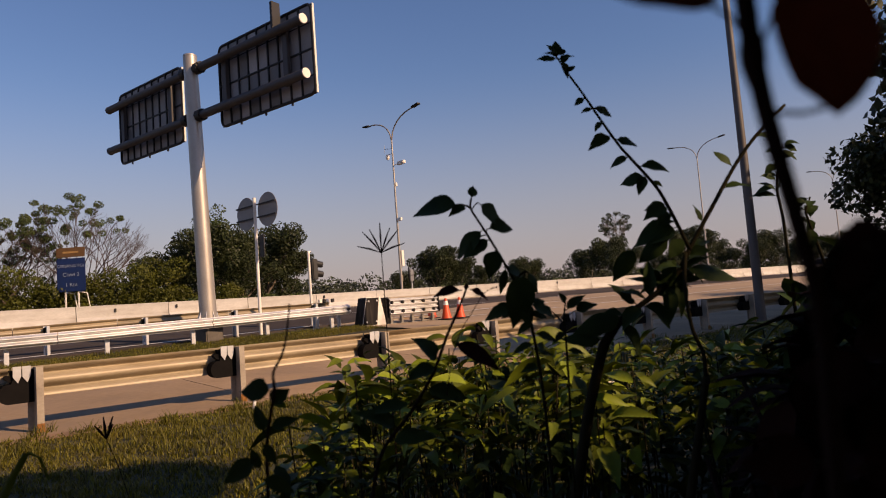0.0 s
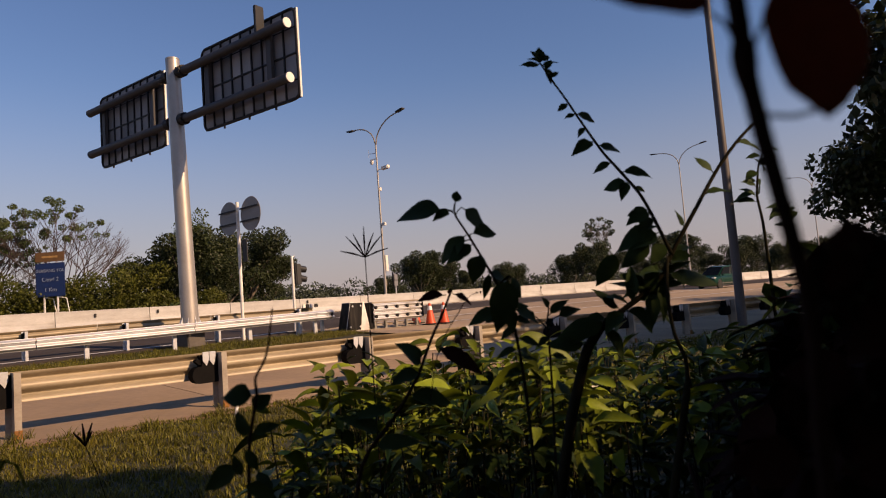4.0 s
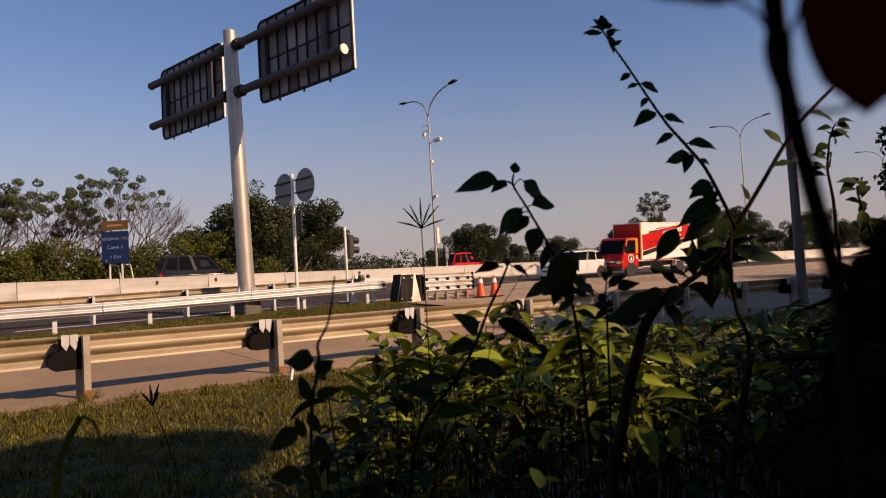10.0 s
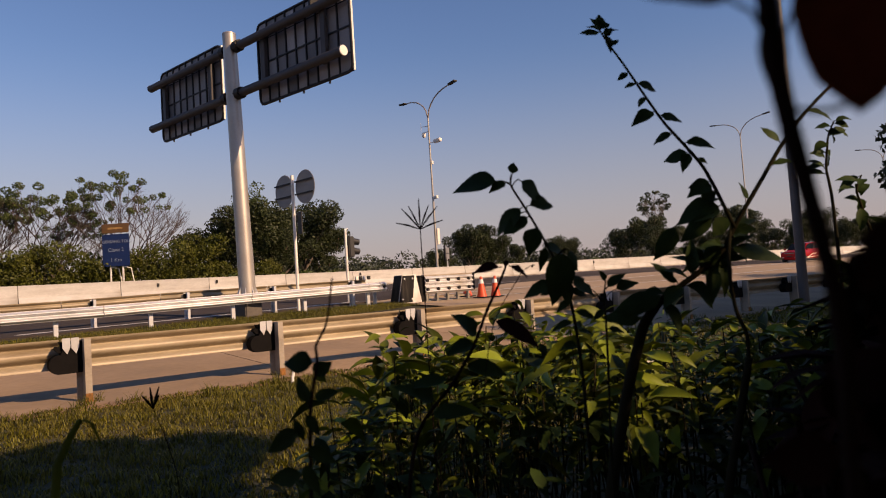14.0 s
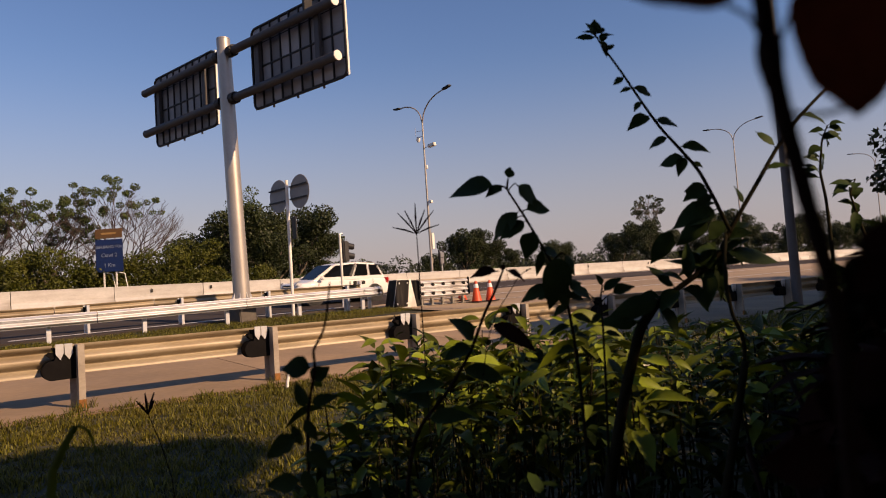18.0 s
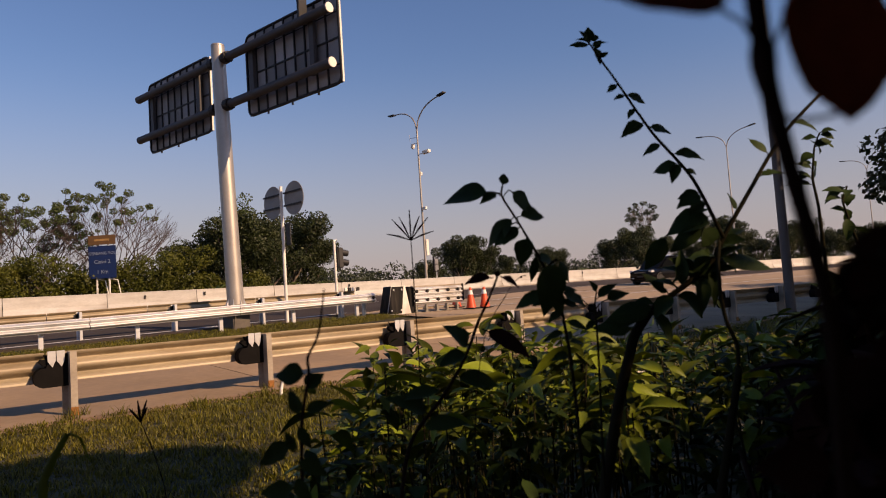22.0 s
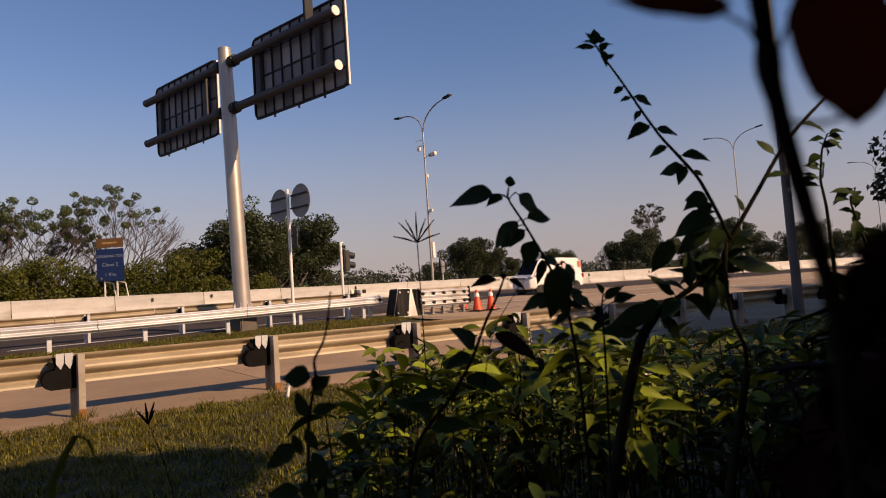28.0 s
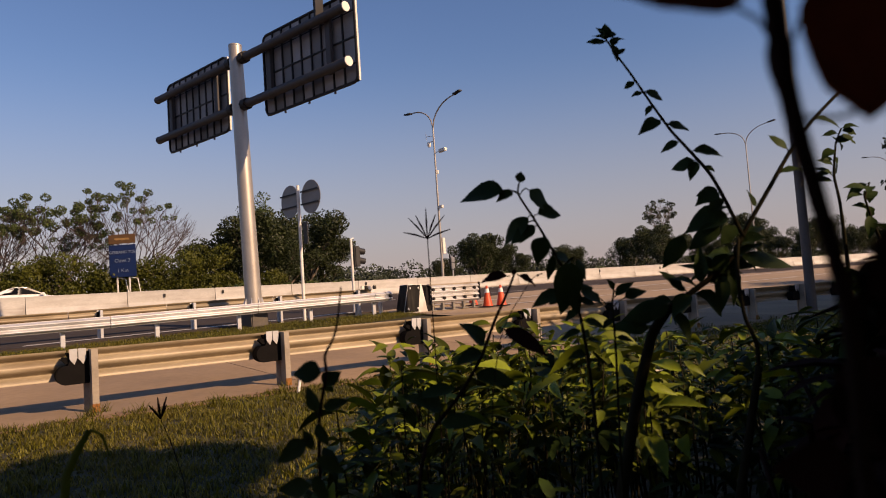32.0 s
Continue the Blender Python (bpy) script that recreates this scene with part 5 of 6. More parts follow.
        e = top + Vector((math.cos(a) * r * 0.95, (0.3 if k % 2 else -0.3) * r, abs(math.sin(a)) * r + 0.25 * r * (k % 2)))
        smooth(part("spike", tube([top, top.lerp(e, 0.5) + Vector((0, 0, 0.002)), e], [0.0012 * thick, 0.0026 * thick, 0.001 * thick], 5), "brown_stem", g))
    return g


seed_tall = seed_head([(-0.05, 1.83, 0.0), (-0.06, 1.82, 0.85), (-0.06, 1.81, 1.00), (-0.06, 1.80, 1.17), (-0.06, 1.79, 1.27)], 7, 0.066, "tall grass stalk with a fan of seed spikes")
seed_head([(-0.86, 2.26, 0.0), (-0.90, 2.24, 0.58), (-0.93, 2.23, 0.70), (-0.96, 2.22, 0.79)], 5, 0.055, "short grass stalk with a small seed fan", 1.0, 1.7)
g = thing("bent_grass", "broad grass blade bent over in an arch", "grass")
bl = [(-0.73, 1.23, 0.0), (-0.72, 1.22, 0.62), (-0.70, 1.22, 0.85), (-0.68, 1.22, 0.89), (-0.65, 1.21, 0.93), (-0.63, 1.21, 0.92), (-0.62, 1.22, 0.88)]
bm, last = bmesh.new(), None
for k in range(25):
    p = stem_point(bl, k / 24)
    w = 0.008 * (1 - (k / 24) ** 3) + 0.0006
    row = [bm.verts.new(p + Vector((dx * w, 0.004 * abs(dx), 0.0))) for dx in (-1, 0, 1)]
    if last:
        for j in (0, 1):
            bm.faces.new((last[j], last[j + 1], row[j + 1], row[j]))
    last = row
smooth(part("blade", bm, "leaf", g))

bent = thing("grass_stalk", "thin bare grass stalk bent over at its tip", "grass stalk")
stem("stalk", [(0.02, 1.30, 0.0), (0.05, 1.30, 0.90), (0.078, 1.30, 1.033), (0.103, 1.30, 1.082), (0.124, 1.30, 1.109), (0.136, 1.30, 1.127), (0.144, 1.30, 1.137), (0.155, 1.30, 1.145), (0.164, 1.30, 1.148)], 0.0009, 0.0006, bent, "brown_stem")
stem("tip", [(0.163, 1.30, 1.148), (0.165, 1.30, 1.1485), (0.168, 1.30, 1.148)], 0.0013, 0.0009, bent, "brown_stem")
# ---- low bush in front ----
rnd = random.Random(8)


def bush_top(x, y):
    """Height of the bush; nought where it has none."""
    d = y - 1.7
    left = -0.80 + 0.05 * d if y < 2.5 else -0.76 + 0.1 * (y - 2.5) if y < 3.4 else -0.9 + 0.75 * (y - 3.4)
    k = min(1.0, max(0.0, (x - left) / 0.45)) * min(1.0, max(0.0, (5.2 - y) / 0.9)) * min(1.0, max(0.0, (y - 1.5) / 0.3))
    return k * (0.86 - 0.035 * (y - 1.7) + 0.06 * math.exp(-((x - 0.3) / 0.5) ** 2 - ((y - 2.4) / 0.6) ** 2) + 0.20 * noise.noise((x * 2.1, y * 2.1, 0)) + 0.12 * noise.noise((x * 6, y * 6, 3)))


clumps = []
for k in range(720):
    y = 1.88 + 3.2 * rnd.random() ** 1.25
    x = rnd.uniform(-0.45 * y, 0.78 * y)
    h = bush_top(x, y)
    if h > 0.12:
        clumps.append((x, y, h + rnd.uniform(-0.10, 0.07)))
bush_leaf = []
for v in range(6):
    rv = random.Random(30 + v)
    places = []
    for k in range(10):
        a = 2.4 * k + rv.random()
        z = -0.01 - 0.024 * k
        r = 0.010 + 0.004 * k
        p = Vector((math.cos(a) * r, math.sin(a) * r, z))
        places.append((p, Vector((math.cos(a), math.sin(a), rv.uniform(-0.5, 0.6) - 0.02 * k)), Vector((0, 0, 1))))
    bush_leaf.append(leaf_mesh("leaves", places, "leaf", 0.082, 0.029, 0.5, 0.35, 0.5, v, True))
bush = []
clumps.sort(key=lambda c: c[1])
for i, (x, y, h) in enumerate(clumps[:300]):
    g = thing("bush_shoot", "green leafy shoot of the low bush on the verge", "bush", "shoots of the low bush")
    o = new("leaves", bush_leaf[i % 6])
    o.parent, o.matrix_basis = g, Matrix.Translation((0, 0, h)) @ Matrix.Rotation(rnd.uniform(0, 6.28), 4, "Z") @ Matrix.Rotation(rnd.uniform(-0.75, 0.75), 4, "X") @ Matrix.Scale(rnd.uniform(0.7, 1.25), 4)
    smooth(part("stem", tube([(rnd.uniform(-0.1, 0.1), rnd.uniform(-0.1, 0.1), -0.02), (rnd.uniform(-0.04, 0.04), rnd.uniform(-0.04, 0.04), h * 0.6), (0, 0, h - 0.05)], [0.004, 0.003, 0.002], 5), "stem", g))
    g.matrix_basis = Matrix.Translation((x, y, 0))
    bush.append(g)
# The farther shoots, joined
places = []
for i, (x, y, h) in enumerate(clumps[300:]):
    rv = random.Random(900 + i)
    lean = Matrix.Rotation(rv.uniform(-0.6, 0.6), 3, "X") @ Matrix.Rotation(rv.uniform(0, 6.28), 3, "Z")
    for k in range(9):
        a, r = 2.4 * k + rv.random(), 0.012 + 0.004 * k
        places.append((Vector((x, y, h)) + lean @ Vector((math.cos(a) * r, math.sin(a) * r, -0.02 - 0.02 * k)), lean @ Vector((math.cos(a), math.sin(a), rv.uniform(-0.7, 1.0) - 0.03 * k)), Vector((0, 0, 1))))
tagged(new("bush_far_shoots", leaf_mesh("bush_far_shoots", places, "leaf", 0.082, 0.031, 0.35, 0.3, 0.4, 78)), "sunlit green shoots of the low bush farther off", "bush", kind="stuff")
# Inner foliage that fills the bush, its shade put into a darker leaf colour
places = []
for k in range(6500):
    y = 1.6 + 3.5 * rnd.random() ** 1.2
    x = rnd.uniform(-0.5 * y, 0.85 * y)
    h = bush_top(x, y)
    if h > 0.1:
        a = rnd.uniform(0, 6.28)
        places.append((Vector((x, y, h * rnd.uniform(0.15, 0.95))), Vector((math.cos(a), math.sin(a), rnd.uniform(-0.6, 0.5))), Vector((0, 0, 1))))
tagged(new("undergrowth", leaf_mesh("undergrowth", places, "leaf_plain", 0.078, 0.031, 0.3, 0.3, 0.5, 77)), "dense undergrowth of pointed leaves, shade painted into their dark green", "undergrowth", kind="stuff")
# A few white blossoms among the leaves
for x, y in ((-0.12, 1.95), (0.28, 2.35), (0.62, 2.2), (0.95, 2.7)):
    g = thing("blossom", "small white blossom on the low bush", "flower", "blossoms on the bush")
    z = bush_top(x, y) + 0.005
    new("petals", leaf_mesh("petals", [((math.cos(a) * 0.003, math.sin(a) * 0.003, 0), (math.cos(a), math.sin(a), 0.5), (0, 0, 1)) for a in (0.3, 1.6, 2.8, 4.1, 5.3)], "cap", 0.014, 0.010, 0.3, 0.2, 0.2, int(x * 100))).parent = g
    part("stalk", tube([(0.01, 0.0, -0.12), (0, 0, -0.05), (0, 0, 0.002)], 0.0014, 5), "stem", g)
    g.matrix_basis = Matrix.Translation((x, y, z))

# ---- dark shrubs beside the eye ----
# The first three stand out of view, added to block sun from the bush
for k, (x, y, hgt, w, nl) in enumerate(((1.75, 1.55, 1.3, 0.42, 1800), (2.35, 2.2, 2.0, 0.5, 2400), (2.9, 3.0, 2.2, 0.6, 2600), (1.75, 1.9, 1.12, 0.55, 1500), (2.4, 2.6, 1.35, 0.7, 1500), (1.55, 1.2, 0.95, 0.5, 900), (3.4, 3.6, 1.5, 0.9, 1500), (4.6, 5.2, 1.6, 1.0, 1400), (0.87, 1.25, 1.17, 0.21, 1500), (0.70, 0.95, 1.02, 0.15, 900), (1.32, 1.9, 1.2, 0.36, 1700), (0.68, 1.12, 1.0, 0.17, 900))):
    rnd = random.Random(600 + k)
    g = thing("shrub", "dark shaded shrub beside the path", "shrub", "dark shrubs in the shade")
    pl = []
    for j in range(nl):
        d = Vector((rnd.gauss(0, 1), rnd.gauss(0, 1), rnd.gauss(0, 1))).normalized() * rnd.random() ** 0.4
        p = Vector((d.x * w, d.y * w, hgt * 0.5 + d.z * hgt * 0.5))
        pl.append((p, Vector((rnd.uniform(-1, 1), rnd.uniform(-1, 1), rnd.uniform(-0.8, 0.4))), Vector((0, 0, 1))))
    # The nearest shrubs get the near-black brown in place of real shade
    new("leaves", leaf_mesh("leaves", pl, "leaf_brown_shade" if y < 1.3 else "leaf_plain", 0.11, 0.05, 0.3, 0.3, 0.4, k)).parent = g
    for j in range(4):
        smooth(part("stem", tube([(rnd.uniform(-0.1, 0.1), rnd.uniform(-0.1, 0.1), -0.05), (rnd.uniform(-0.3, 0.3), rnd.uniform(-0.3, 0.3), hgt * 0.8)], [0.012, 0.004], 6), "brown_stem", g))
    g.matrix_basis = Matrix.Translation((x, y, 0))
# Two thin saplings at the edge of the shade
for pts, n in (([(1.14, 2.0, 0.0), (1.13, 2.00, 1.13), (1.12, 1.99, 1.31), (1.11, 1.99, 1.39), (1.12, 1.98, 1.48), (1.14, 1.98, 1.52)], 14), ([(1.26, 2.0, 0.0), (1.24, 2.0, 1.15), (1.21, 2.00, 1.26), (1.19, 1.99, 1.32), (1.21, 1.99, 1.36)], 9)):
    g = thing("sapling", "thin dark sapling at the edge of the shade", "plant", "thin saplings")
    stem("stem", pts, 0.006, 0.002, g)
    rnd = random.Random(n)
    for k in range(n):
        p = stem_point(pts, 0.55 + 0.45 * k / (n - 1))
        put_leaf(g, p, (rnd.uniform(-1, 1), rnd.uniform(-0.4, 0.4), rnd.uniform(-0.4, 0.5)), 0.06 * rnd.uniform(0.6, 1.2), 0.03, seed=k, up=(0, -0.7, 0.7))
# Trees behind and beside the eye that shade the verge and the ramp; most stay unseen
# Out of view: crowns added to keep sun and sky off the nearest plants
canopy = tree("tree", "unseen leafy tree behind the eye, added for shade", 43, 5.6, 3.7, "tree_leaf", 0.17, 15000, "bark", 0.8, 0.1, False, 0.25, "roadside trees on the near verge", 0.3)
canopy.matrix_basis = Matrix.Translation((3.5, -2.7, 0))
for x, y, turn, k in ((2.15, -0.70, 20, 0.62), (0.6, -2.6, 100, 0.95), (-2.4, -3.2, 30, 0.9), (6.4, -4.2, 200, 1.15), (2.2, -5.0, 60, 1.2), (1.5, -1.3, 250, 0.8), (-0.9, -1.8, 310, 0.8)):
    copy_thing(canopy, Matrix.Translation((x, y, 0)) @ Matrix.Rotation(radians(turn), 4, "Z") @ Matrix.Scale(k, 4))
# Out of view too: small crowns added to shade the sapling and parts of the bush
young = tree("tree", "unseen young tree with a small high crown, added for shade", 47, 4.3, 2.1, "tree_leaf", 0.16, 10000, "bark", 0.42, 0.04, False, 0.66, "roadside trees on the near verge", 0.7)
young.matrix_basis = Matrix.Translation((2.70, -0.66, 0))
for x, y, turn in ((0.9, -0.6, 0),):
    copy_thing(young, Matrix.Translation((x, y, 0)) @ Matrix.Rotation(radians(-25), 4, "X") @ Matrix.Rotation(radians(turn), 4, "Z") @ Matrix.Scale(1.3, 4))
copy_thing(young, Matrix.Translation((1.76, 1.21, 0)) @ Matrix.Rotation(radians(70), 4, "Z") @ Matrix.Scale(0.33, 4))
# Unseen high crown, added to throw shade on the grass at the left
flat_top = tree("tree", "unseen slim tree with a flat high crown, added for shade", 53, 5.55, 1.9, "tree_leaf", 0.16, 16000, "bark", 0.3, 0.05, False, 0.86, "roadside trees on the near verge", 0.89)
flat_top.matrix_basis = Matrix.Translation((4.86, 0.43, 0))
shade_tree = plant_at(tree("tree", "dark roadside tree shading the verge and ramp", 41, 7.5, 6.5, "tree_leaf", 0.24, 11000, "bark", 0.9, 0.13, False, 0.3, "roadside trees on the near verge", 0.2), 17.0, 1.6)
for t, s, turn, k in ((22, 4.0, 80, 0.85), (27, 3.0, 150, 1.2), (33, 4.8, 20, 1.15), (41, 4.0, 260, 1.3), (50, 4.6, 200, 1.3), (60, 4, 100, 1.4), (20.8, 1.6, 40, 1.2), (24.5, 6.2, 40, 0.8)):
    again(shade_tree, t, s, turn, k)

# ---- grass ----


def grass(name, label, t0, t1, s0, s1, count, h, seed, keep=lambda t, s: True):
    rg = np.random.default_rng(seed)
    tt, ss = rg.uniform(t0, t1, count), rg.uniform(s0, s1, count)
    vs, fs = [], []
    for t, s in zip(tt, ss):
        if not keep(t, s):
            continue
        p = at(t, s, ground_z(t, s) - 0.01)
        a = rg.uniform(0, 6.28)
        d = Vector((math.cos(a), math.sin(a), 0))
        side = Vector((-d.y, d.x, 0)) * 0.006
        hh = h * rg.uniform(0.5, 1.3) * (1.0 + 0.9 * noise.noise((p.x * 3.2, p.y * 3.2, 0)) + 0.5 * noise.noise((p.x * 11, p.y * 11, 5)))
        b = len(vs)
        lean = rg.uniform(0.2, 0.9)
        vs += [tuple(p - side), tuple(p + side), tuple(p + d * hh * lean * 0.4 + side * 0.7 + Vector((0, 0, hh * 0.7))), tuple(p + d * hh * lean * 0.4 - side * 0.7 + Vector((0, 0, hh * 0.7))), tuple(p + d * hh * lean + Vector((0, 0, hh * 0.95)))]
        fs += [(b, b + 1, b + 2, b + 3), (b + 3, b + 2, b + 4)]
    return tagged(part(name, (vs, fs), "grass"), label, "grass", kind="stuff")


grass("verge_grass", "short yellow-green grass on the near verge", -2.5, 8.0, 3.0, 8.85, 110000, 0.05, 1, lambda t, s: True)
grass("verge_grass_beyond", "short grass on the verge further along", 8.0, 24.0, 3.5, 8.85, 40000, 0.06, 2)
grass("gore_grass", "sunlit grass strip on the gore", -8.0, 13.0, 16.6, 21.4, 60000, 0.08, 3, lambda t, s: s < 21.4 - max(0, t - 9) * 0.2 and s > 16.6 + max(0, t - 6) * 0.3)
# Taller tufts along the ramp edge and round the posts
rg = np.random.default_rng(12)
tuft = None
for k in range(240):
    if k < 26:
        t, s = 1.5 + 2.45 * (k % 8 - 1) + rg.uniform(-0.25, 0.25), 9.05 + rg.uniform(-0.25, 0.2)
    else:
        t, s = rg.uniform(-2.0, 9.0), rg.uniform(4.5, 8.8)
    if tuft is None:
        vs, fs = [], []
        for j in range(26):
            a, hh = rg.uniform(0, 6.28), rg.uniform(0.06, 0.16)
            p = Vector((rg.normal() * 0.04, rg.normal() * 0.04, -0.01))
            d = Vector((math.cos(a), math.sin(a), 0))
            sd = Vector((-d.y, d.x, 0)) * 0.004
            b = len(vs)
            vs += [tuple(p - sd), tuple(p + sd), tuple(p + d * hh * 0.25 + sd * 0.8 + Vector((0, 0, hh * 0.6))), tuple(p + d * hh * 0.25 - sd * 0.8 + Vector((0, 0, hh * 0.6))), tuple(p + d * hh * 0.7 + Vector((0, 0, hh)))]
            fs += [(b, b + 1, b + 2, b + 3), (b + 3, b + 2, b + 4)]
        first = part("grass_tuft", (vs, fs), "grass")
        tuft = first.data
    else:
        first = new("grass_tuft", tuft)
    tagged(first, "small tuft of grass on the verge", "grass tuft", "grass tufts on the verge")
    first.matrix_basis = Matrix.Translation(at(t, s, ground_z(t, s))) @ Matrix.Rotation(rg.uniform(0, 6.28), 4, "Z") @ Matrix.Scale(rg.uniform(0.6, 1.15), 4)

# ---- vehicles ----


def wheel_part(parent, x, y, r, width=0.2, dark_rim=False):
    side = 1 if y > 0 else -1
    w = part("wheel", lathe([(r * 0.62, -width / 2), (r * 0.94, -width / 2), (r, -width * 0.3), (r, width * 0.3), (r * 0.94, width / 2), (r * 0.62, width / 2)], 28), "rubber", parent)
    smooth(w, 40)
    w.matrix_basis = pose(x, y, r, -90 * side, 0, 0)
    bm = lathe([(r * 0.66, width * 0.30), (r * 0.64, width * 0.46), (r * 0.58, width * 0.36), (r * 0.2, width * 0.40), (r * 0.14, width * 0.47)], 24)
    rim = smooth(part("rim", bm, "black_plastic" if dark_rim else "rim", w), 40)
    for k in range(5):
        a = 2 * math.pi * k / 5
        o = part("gap", extrude([(-0.05 * r / 0.3, 0.24 * r / 0.3 * 0.42), (0.05 * r / 0.3, 0.24 * r / 0.3 * 0.42), (0.065 * r / 0.3, r * 0.56), (-0.065 * r / 0.3, r * 0.56)], 0.01, None, "z", width * 0.425), "black_plastic", rim)
        o.matrix_basis = Matrix.Rotation(a, 4, "Z")
    return w


def lerp3(a, b, k):
    return Vector(a).lerp(Vector(b), k)


def pane(name, quad, material, parent, lift=0.008, a0=0.0, a1=1.0, b0=0.0, b1=1.0, thick=True, label=""):
    """A thin plate on a four-sided surface: quad is low-front, low-back, high-back, high-front."""
    p = [lerp3(lerp3(quad[0], quad[1], a), lerp3(quad[3], quad[2], a), b) for a, b in ((a0, b0), (a1, b0), (a1, b1), (a0, b1))]
    n = (p[1] - p[0]).cross(p[3] - p[0]).normalized()
    mid = (Vector(quad[0]) + Vector(quad[1]) + Vector(quad[2]) + Vector(quad[3])) / 4
    if n.dot(Vector((mid.x * 0.25, mid.y, max(0.2, mid.z - 1.0)))) < 0:
        n = -n
    bm = bmesh.new()
    v = [bm.verts.new(q + n * (lift - 0.012)) for q in p] + [bm.verts.new(q + n * lift) for q in p]
    bm.faces.new(v[4:])
    bm.faces.new(list(reversed(v[:4])))
    for k in range(4):
        bm.faces.new((v[k], v[(k + 1) % 4], v[4 + (k + 1) % 4], v[4 + k]))
    bmesh.ops.recalc_face_normals(bm, faces=bm.faces[:])
    return part(name, bm, material, parent, label)


def loft(stations, bm=None):
    """Body hull: stations are (x, half width, sill, waist, top), front first."""
    bm = bm or bmesh.new()
    rings = []
    for x, w, z0, zm, z1 in stations:
        half = [(w * 0.90, z0), (w * 0.985, z0 + 0.10), (w, zm), (w * 0.985, zm + (z1 - zm) * 0.55), (w * 0.93, z1 - 0.02), (w * 0.6, z1 + 0.012)]
        ring = [(x, y, z) for y, z in half] + [(x, -y, z) for y, z in reversed(half)]
        rings.append([bm.verts.new(p) for p in ring])
    for a, b in zip(rings, rings[1:]):
        for k in range(len(a)):
            bm.faces.new((a[k], a[(k + 1) % len(a)], b[(k + 1) % len(a)], b[k]))
    bm.faces.new(rings[0])
    bm.faces.new(rings[-1])
    bmesh.ops.recalc_face_normals(bm, faces=bm.faces[:])
    return bm


def car(label, L, W, H, body, kind, group, panes=3, wheel_r=0.32, dark=False, rails=False, lower=None):
    """A road car; x forward, y to its left, standing on z = 0."""
    g = thing({"van": "delivery_van", "sedan": "sedan", "suv": "suv", "mpv": "minivan", "pickup": "pickup_truck"}[kind], label, "car" if kind != "van" else "van", group)
    w, f, r = W / 2, L / 2, -L / 2
    belt = {"sedan": 0.93, "mpv": 1.0, "suv": 1.12, "van": 1.08, "pickup": 1.08}[kind]
    sill = 0.2 if kind in ("sedan", "mpv") else 0.28
    hood = belt - (0.08 if kind != "suv" else 0.05)
    # windscreen foot, roof front, roof back, tail foot
    a, b, c, d = {"sedan": (f - 1.20, f - 2.15, r + 1.55, r + 0.45), "mpv": (f - 0.80, f - 1.80, r + 0.50, r + 0.12), "suv": (f - 1.35, f - 1.95, r + 0.45, r + 0.12),
                  "van": (f - 0.28, f - 0.95, r + 0.12, r + 0.04), "pickup": (f - 1.3, f - 1.9, f - 3.2, f - 3.4)}[kind]
    nose = {"sedan": 0.70, "mpv": 0.84, "suv": 0.98, "van": 0.98, "pickup": 0.9}[kind]
    tail = belt + (0.10 if kind == "sedan" else 0.0)
    st = [(f, w * 0.76, sill + 0.08, 0.5, nose - 0.1), (f - 0.03, w * 0.86, sill + 0.02, 0.52, nose), (f - 0.2, w * 0.96, sill, 0.56, nose + 0.06),
          (f - 0.6 if kind != "van" else f - 0.4, w, sill, 0.58, hood - 0.03), (a, w, sill, 0.6, belt), (0, w, sill, 0.6, belt + 0.02), (r + 0.75, w, sill, 0.62, tail + 0.02), (r + 0.3, w * 0.97, sill, 0.64, tail),
          (r + 0.08, w * 0.92, sill + 0.06, 0.66, tail - 0.06), (r, w * 0.8, sill + 0.14, 0.66, tail - 0.16)]
    bd = part("body", loft(st), body, g)
    bd.modifiers.new("round", "SUBSURF").levels = 1
    bd.modifiers["round"].render_levels = 2
    smooth(bd)
    # cabin
    wb, wt = w * 0.965, w * 0.84
    zr = H - 0.03
    mid = (b + c) / 2
    bm = bmesh.new()
    low = [(a, wb * 0.86, belt - 0.05), ((a + d) / 2, wb, belt - 0.05), (d, wb * 0.92, belt - 0.05)]
    top = [(b, wt * 0.95, zr - 0.07), (mid, wt, zr), (c, wt * 0.93, zr - 0.07)]
    lo = [bm.verts.new(p) for p in low] + [bm.verts.new((x, -y, z)) for x, y, z in reversed(low)]
    hi = [bm.verts.new(p) for p in top] + [bm.verts.new((x, -y, z)) for x, y, z in reversed(top)]
    for k in range(6):
        bm.faces.new((lo[k], lo[(k + 1) % 6], hi[(k + 1) % 6], hi[k]))
    bm.faces.new((hi[0], hi[1], hi[4], hi[5]))
    bm.faces.new((hi[1], hi[2], hi[3], hi[4]))
    bm.faces.new(list(reversed(lo)))
    bmesh.ops.recalc_face_normals(bm, faces=bm.faces[:])
    bmesh.ops.bevel(bm, geom=[e for e in bm.edges if max(v.co.z for v in e.verts) > belt], offset=0.12, segments=4, affect="EDGES", clamp_overlap=True)
    smooth(part("cabin", bm, body, g), 60)
    # glass
    A, B = [(x, y, z) for x, y, z in low], [(x, y, z) for x, y, z in top]
    ws = [(a, -wb * 0.86, belt - 0.05), (a, wb * 0.86, belt - 0.05), (b, wt * 0.95, zr - 0.05), (b, -wt * 0.95, zr - 0.05)]
    pane("windscreen", ws, "glass", g, 0.007, 0.05, 0.95, 0.10, 0.93)
    rw = [(d, wb * 0.92, belt - 0.05), (d, -wb * 0.92, belt - 0.05), (c, -wt * 0.93, zr - 0.05), (c, wt * 0.93, zr - 0.05)]
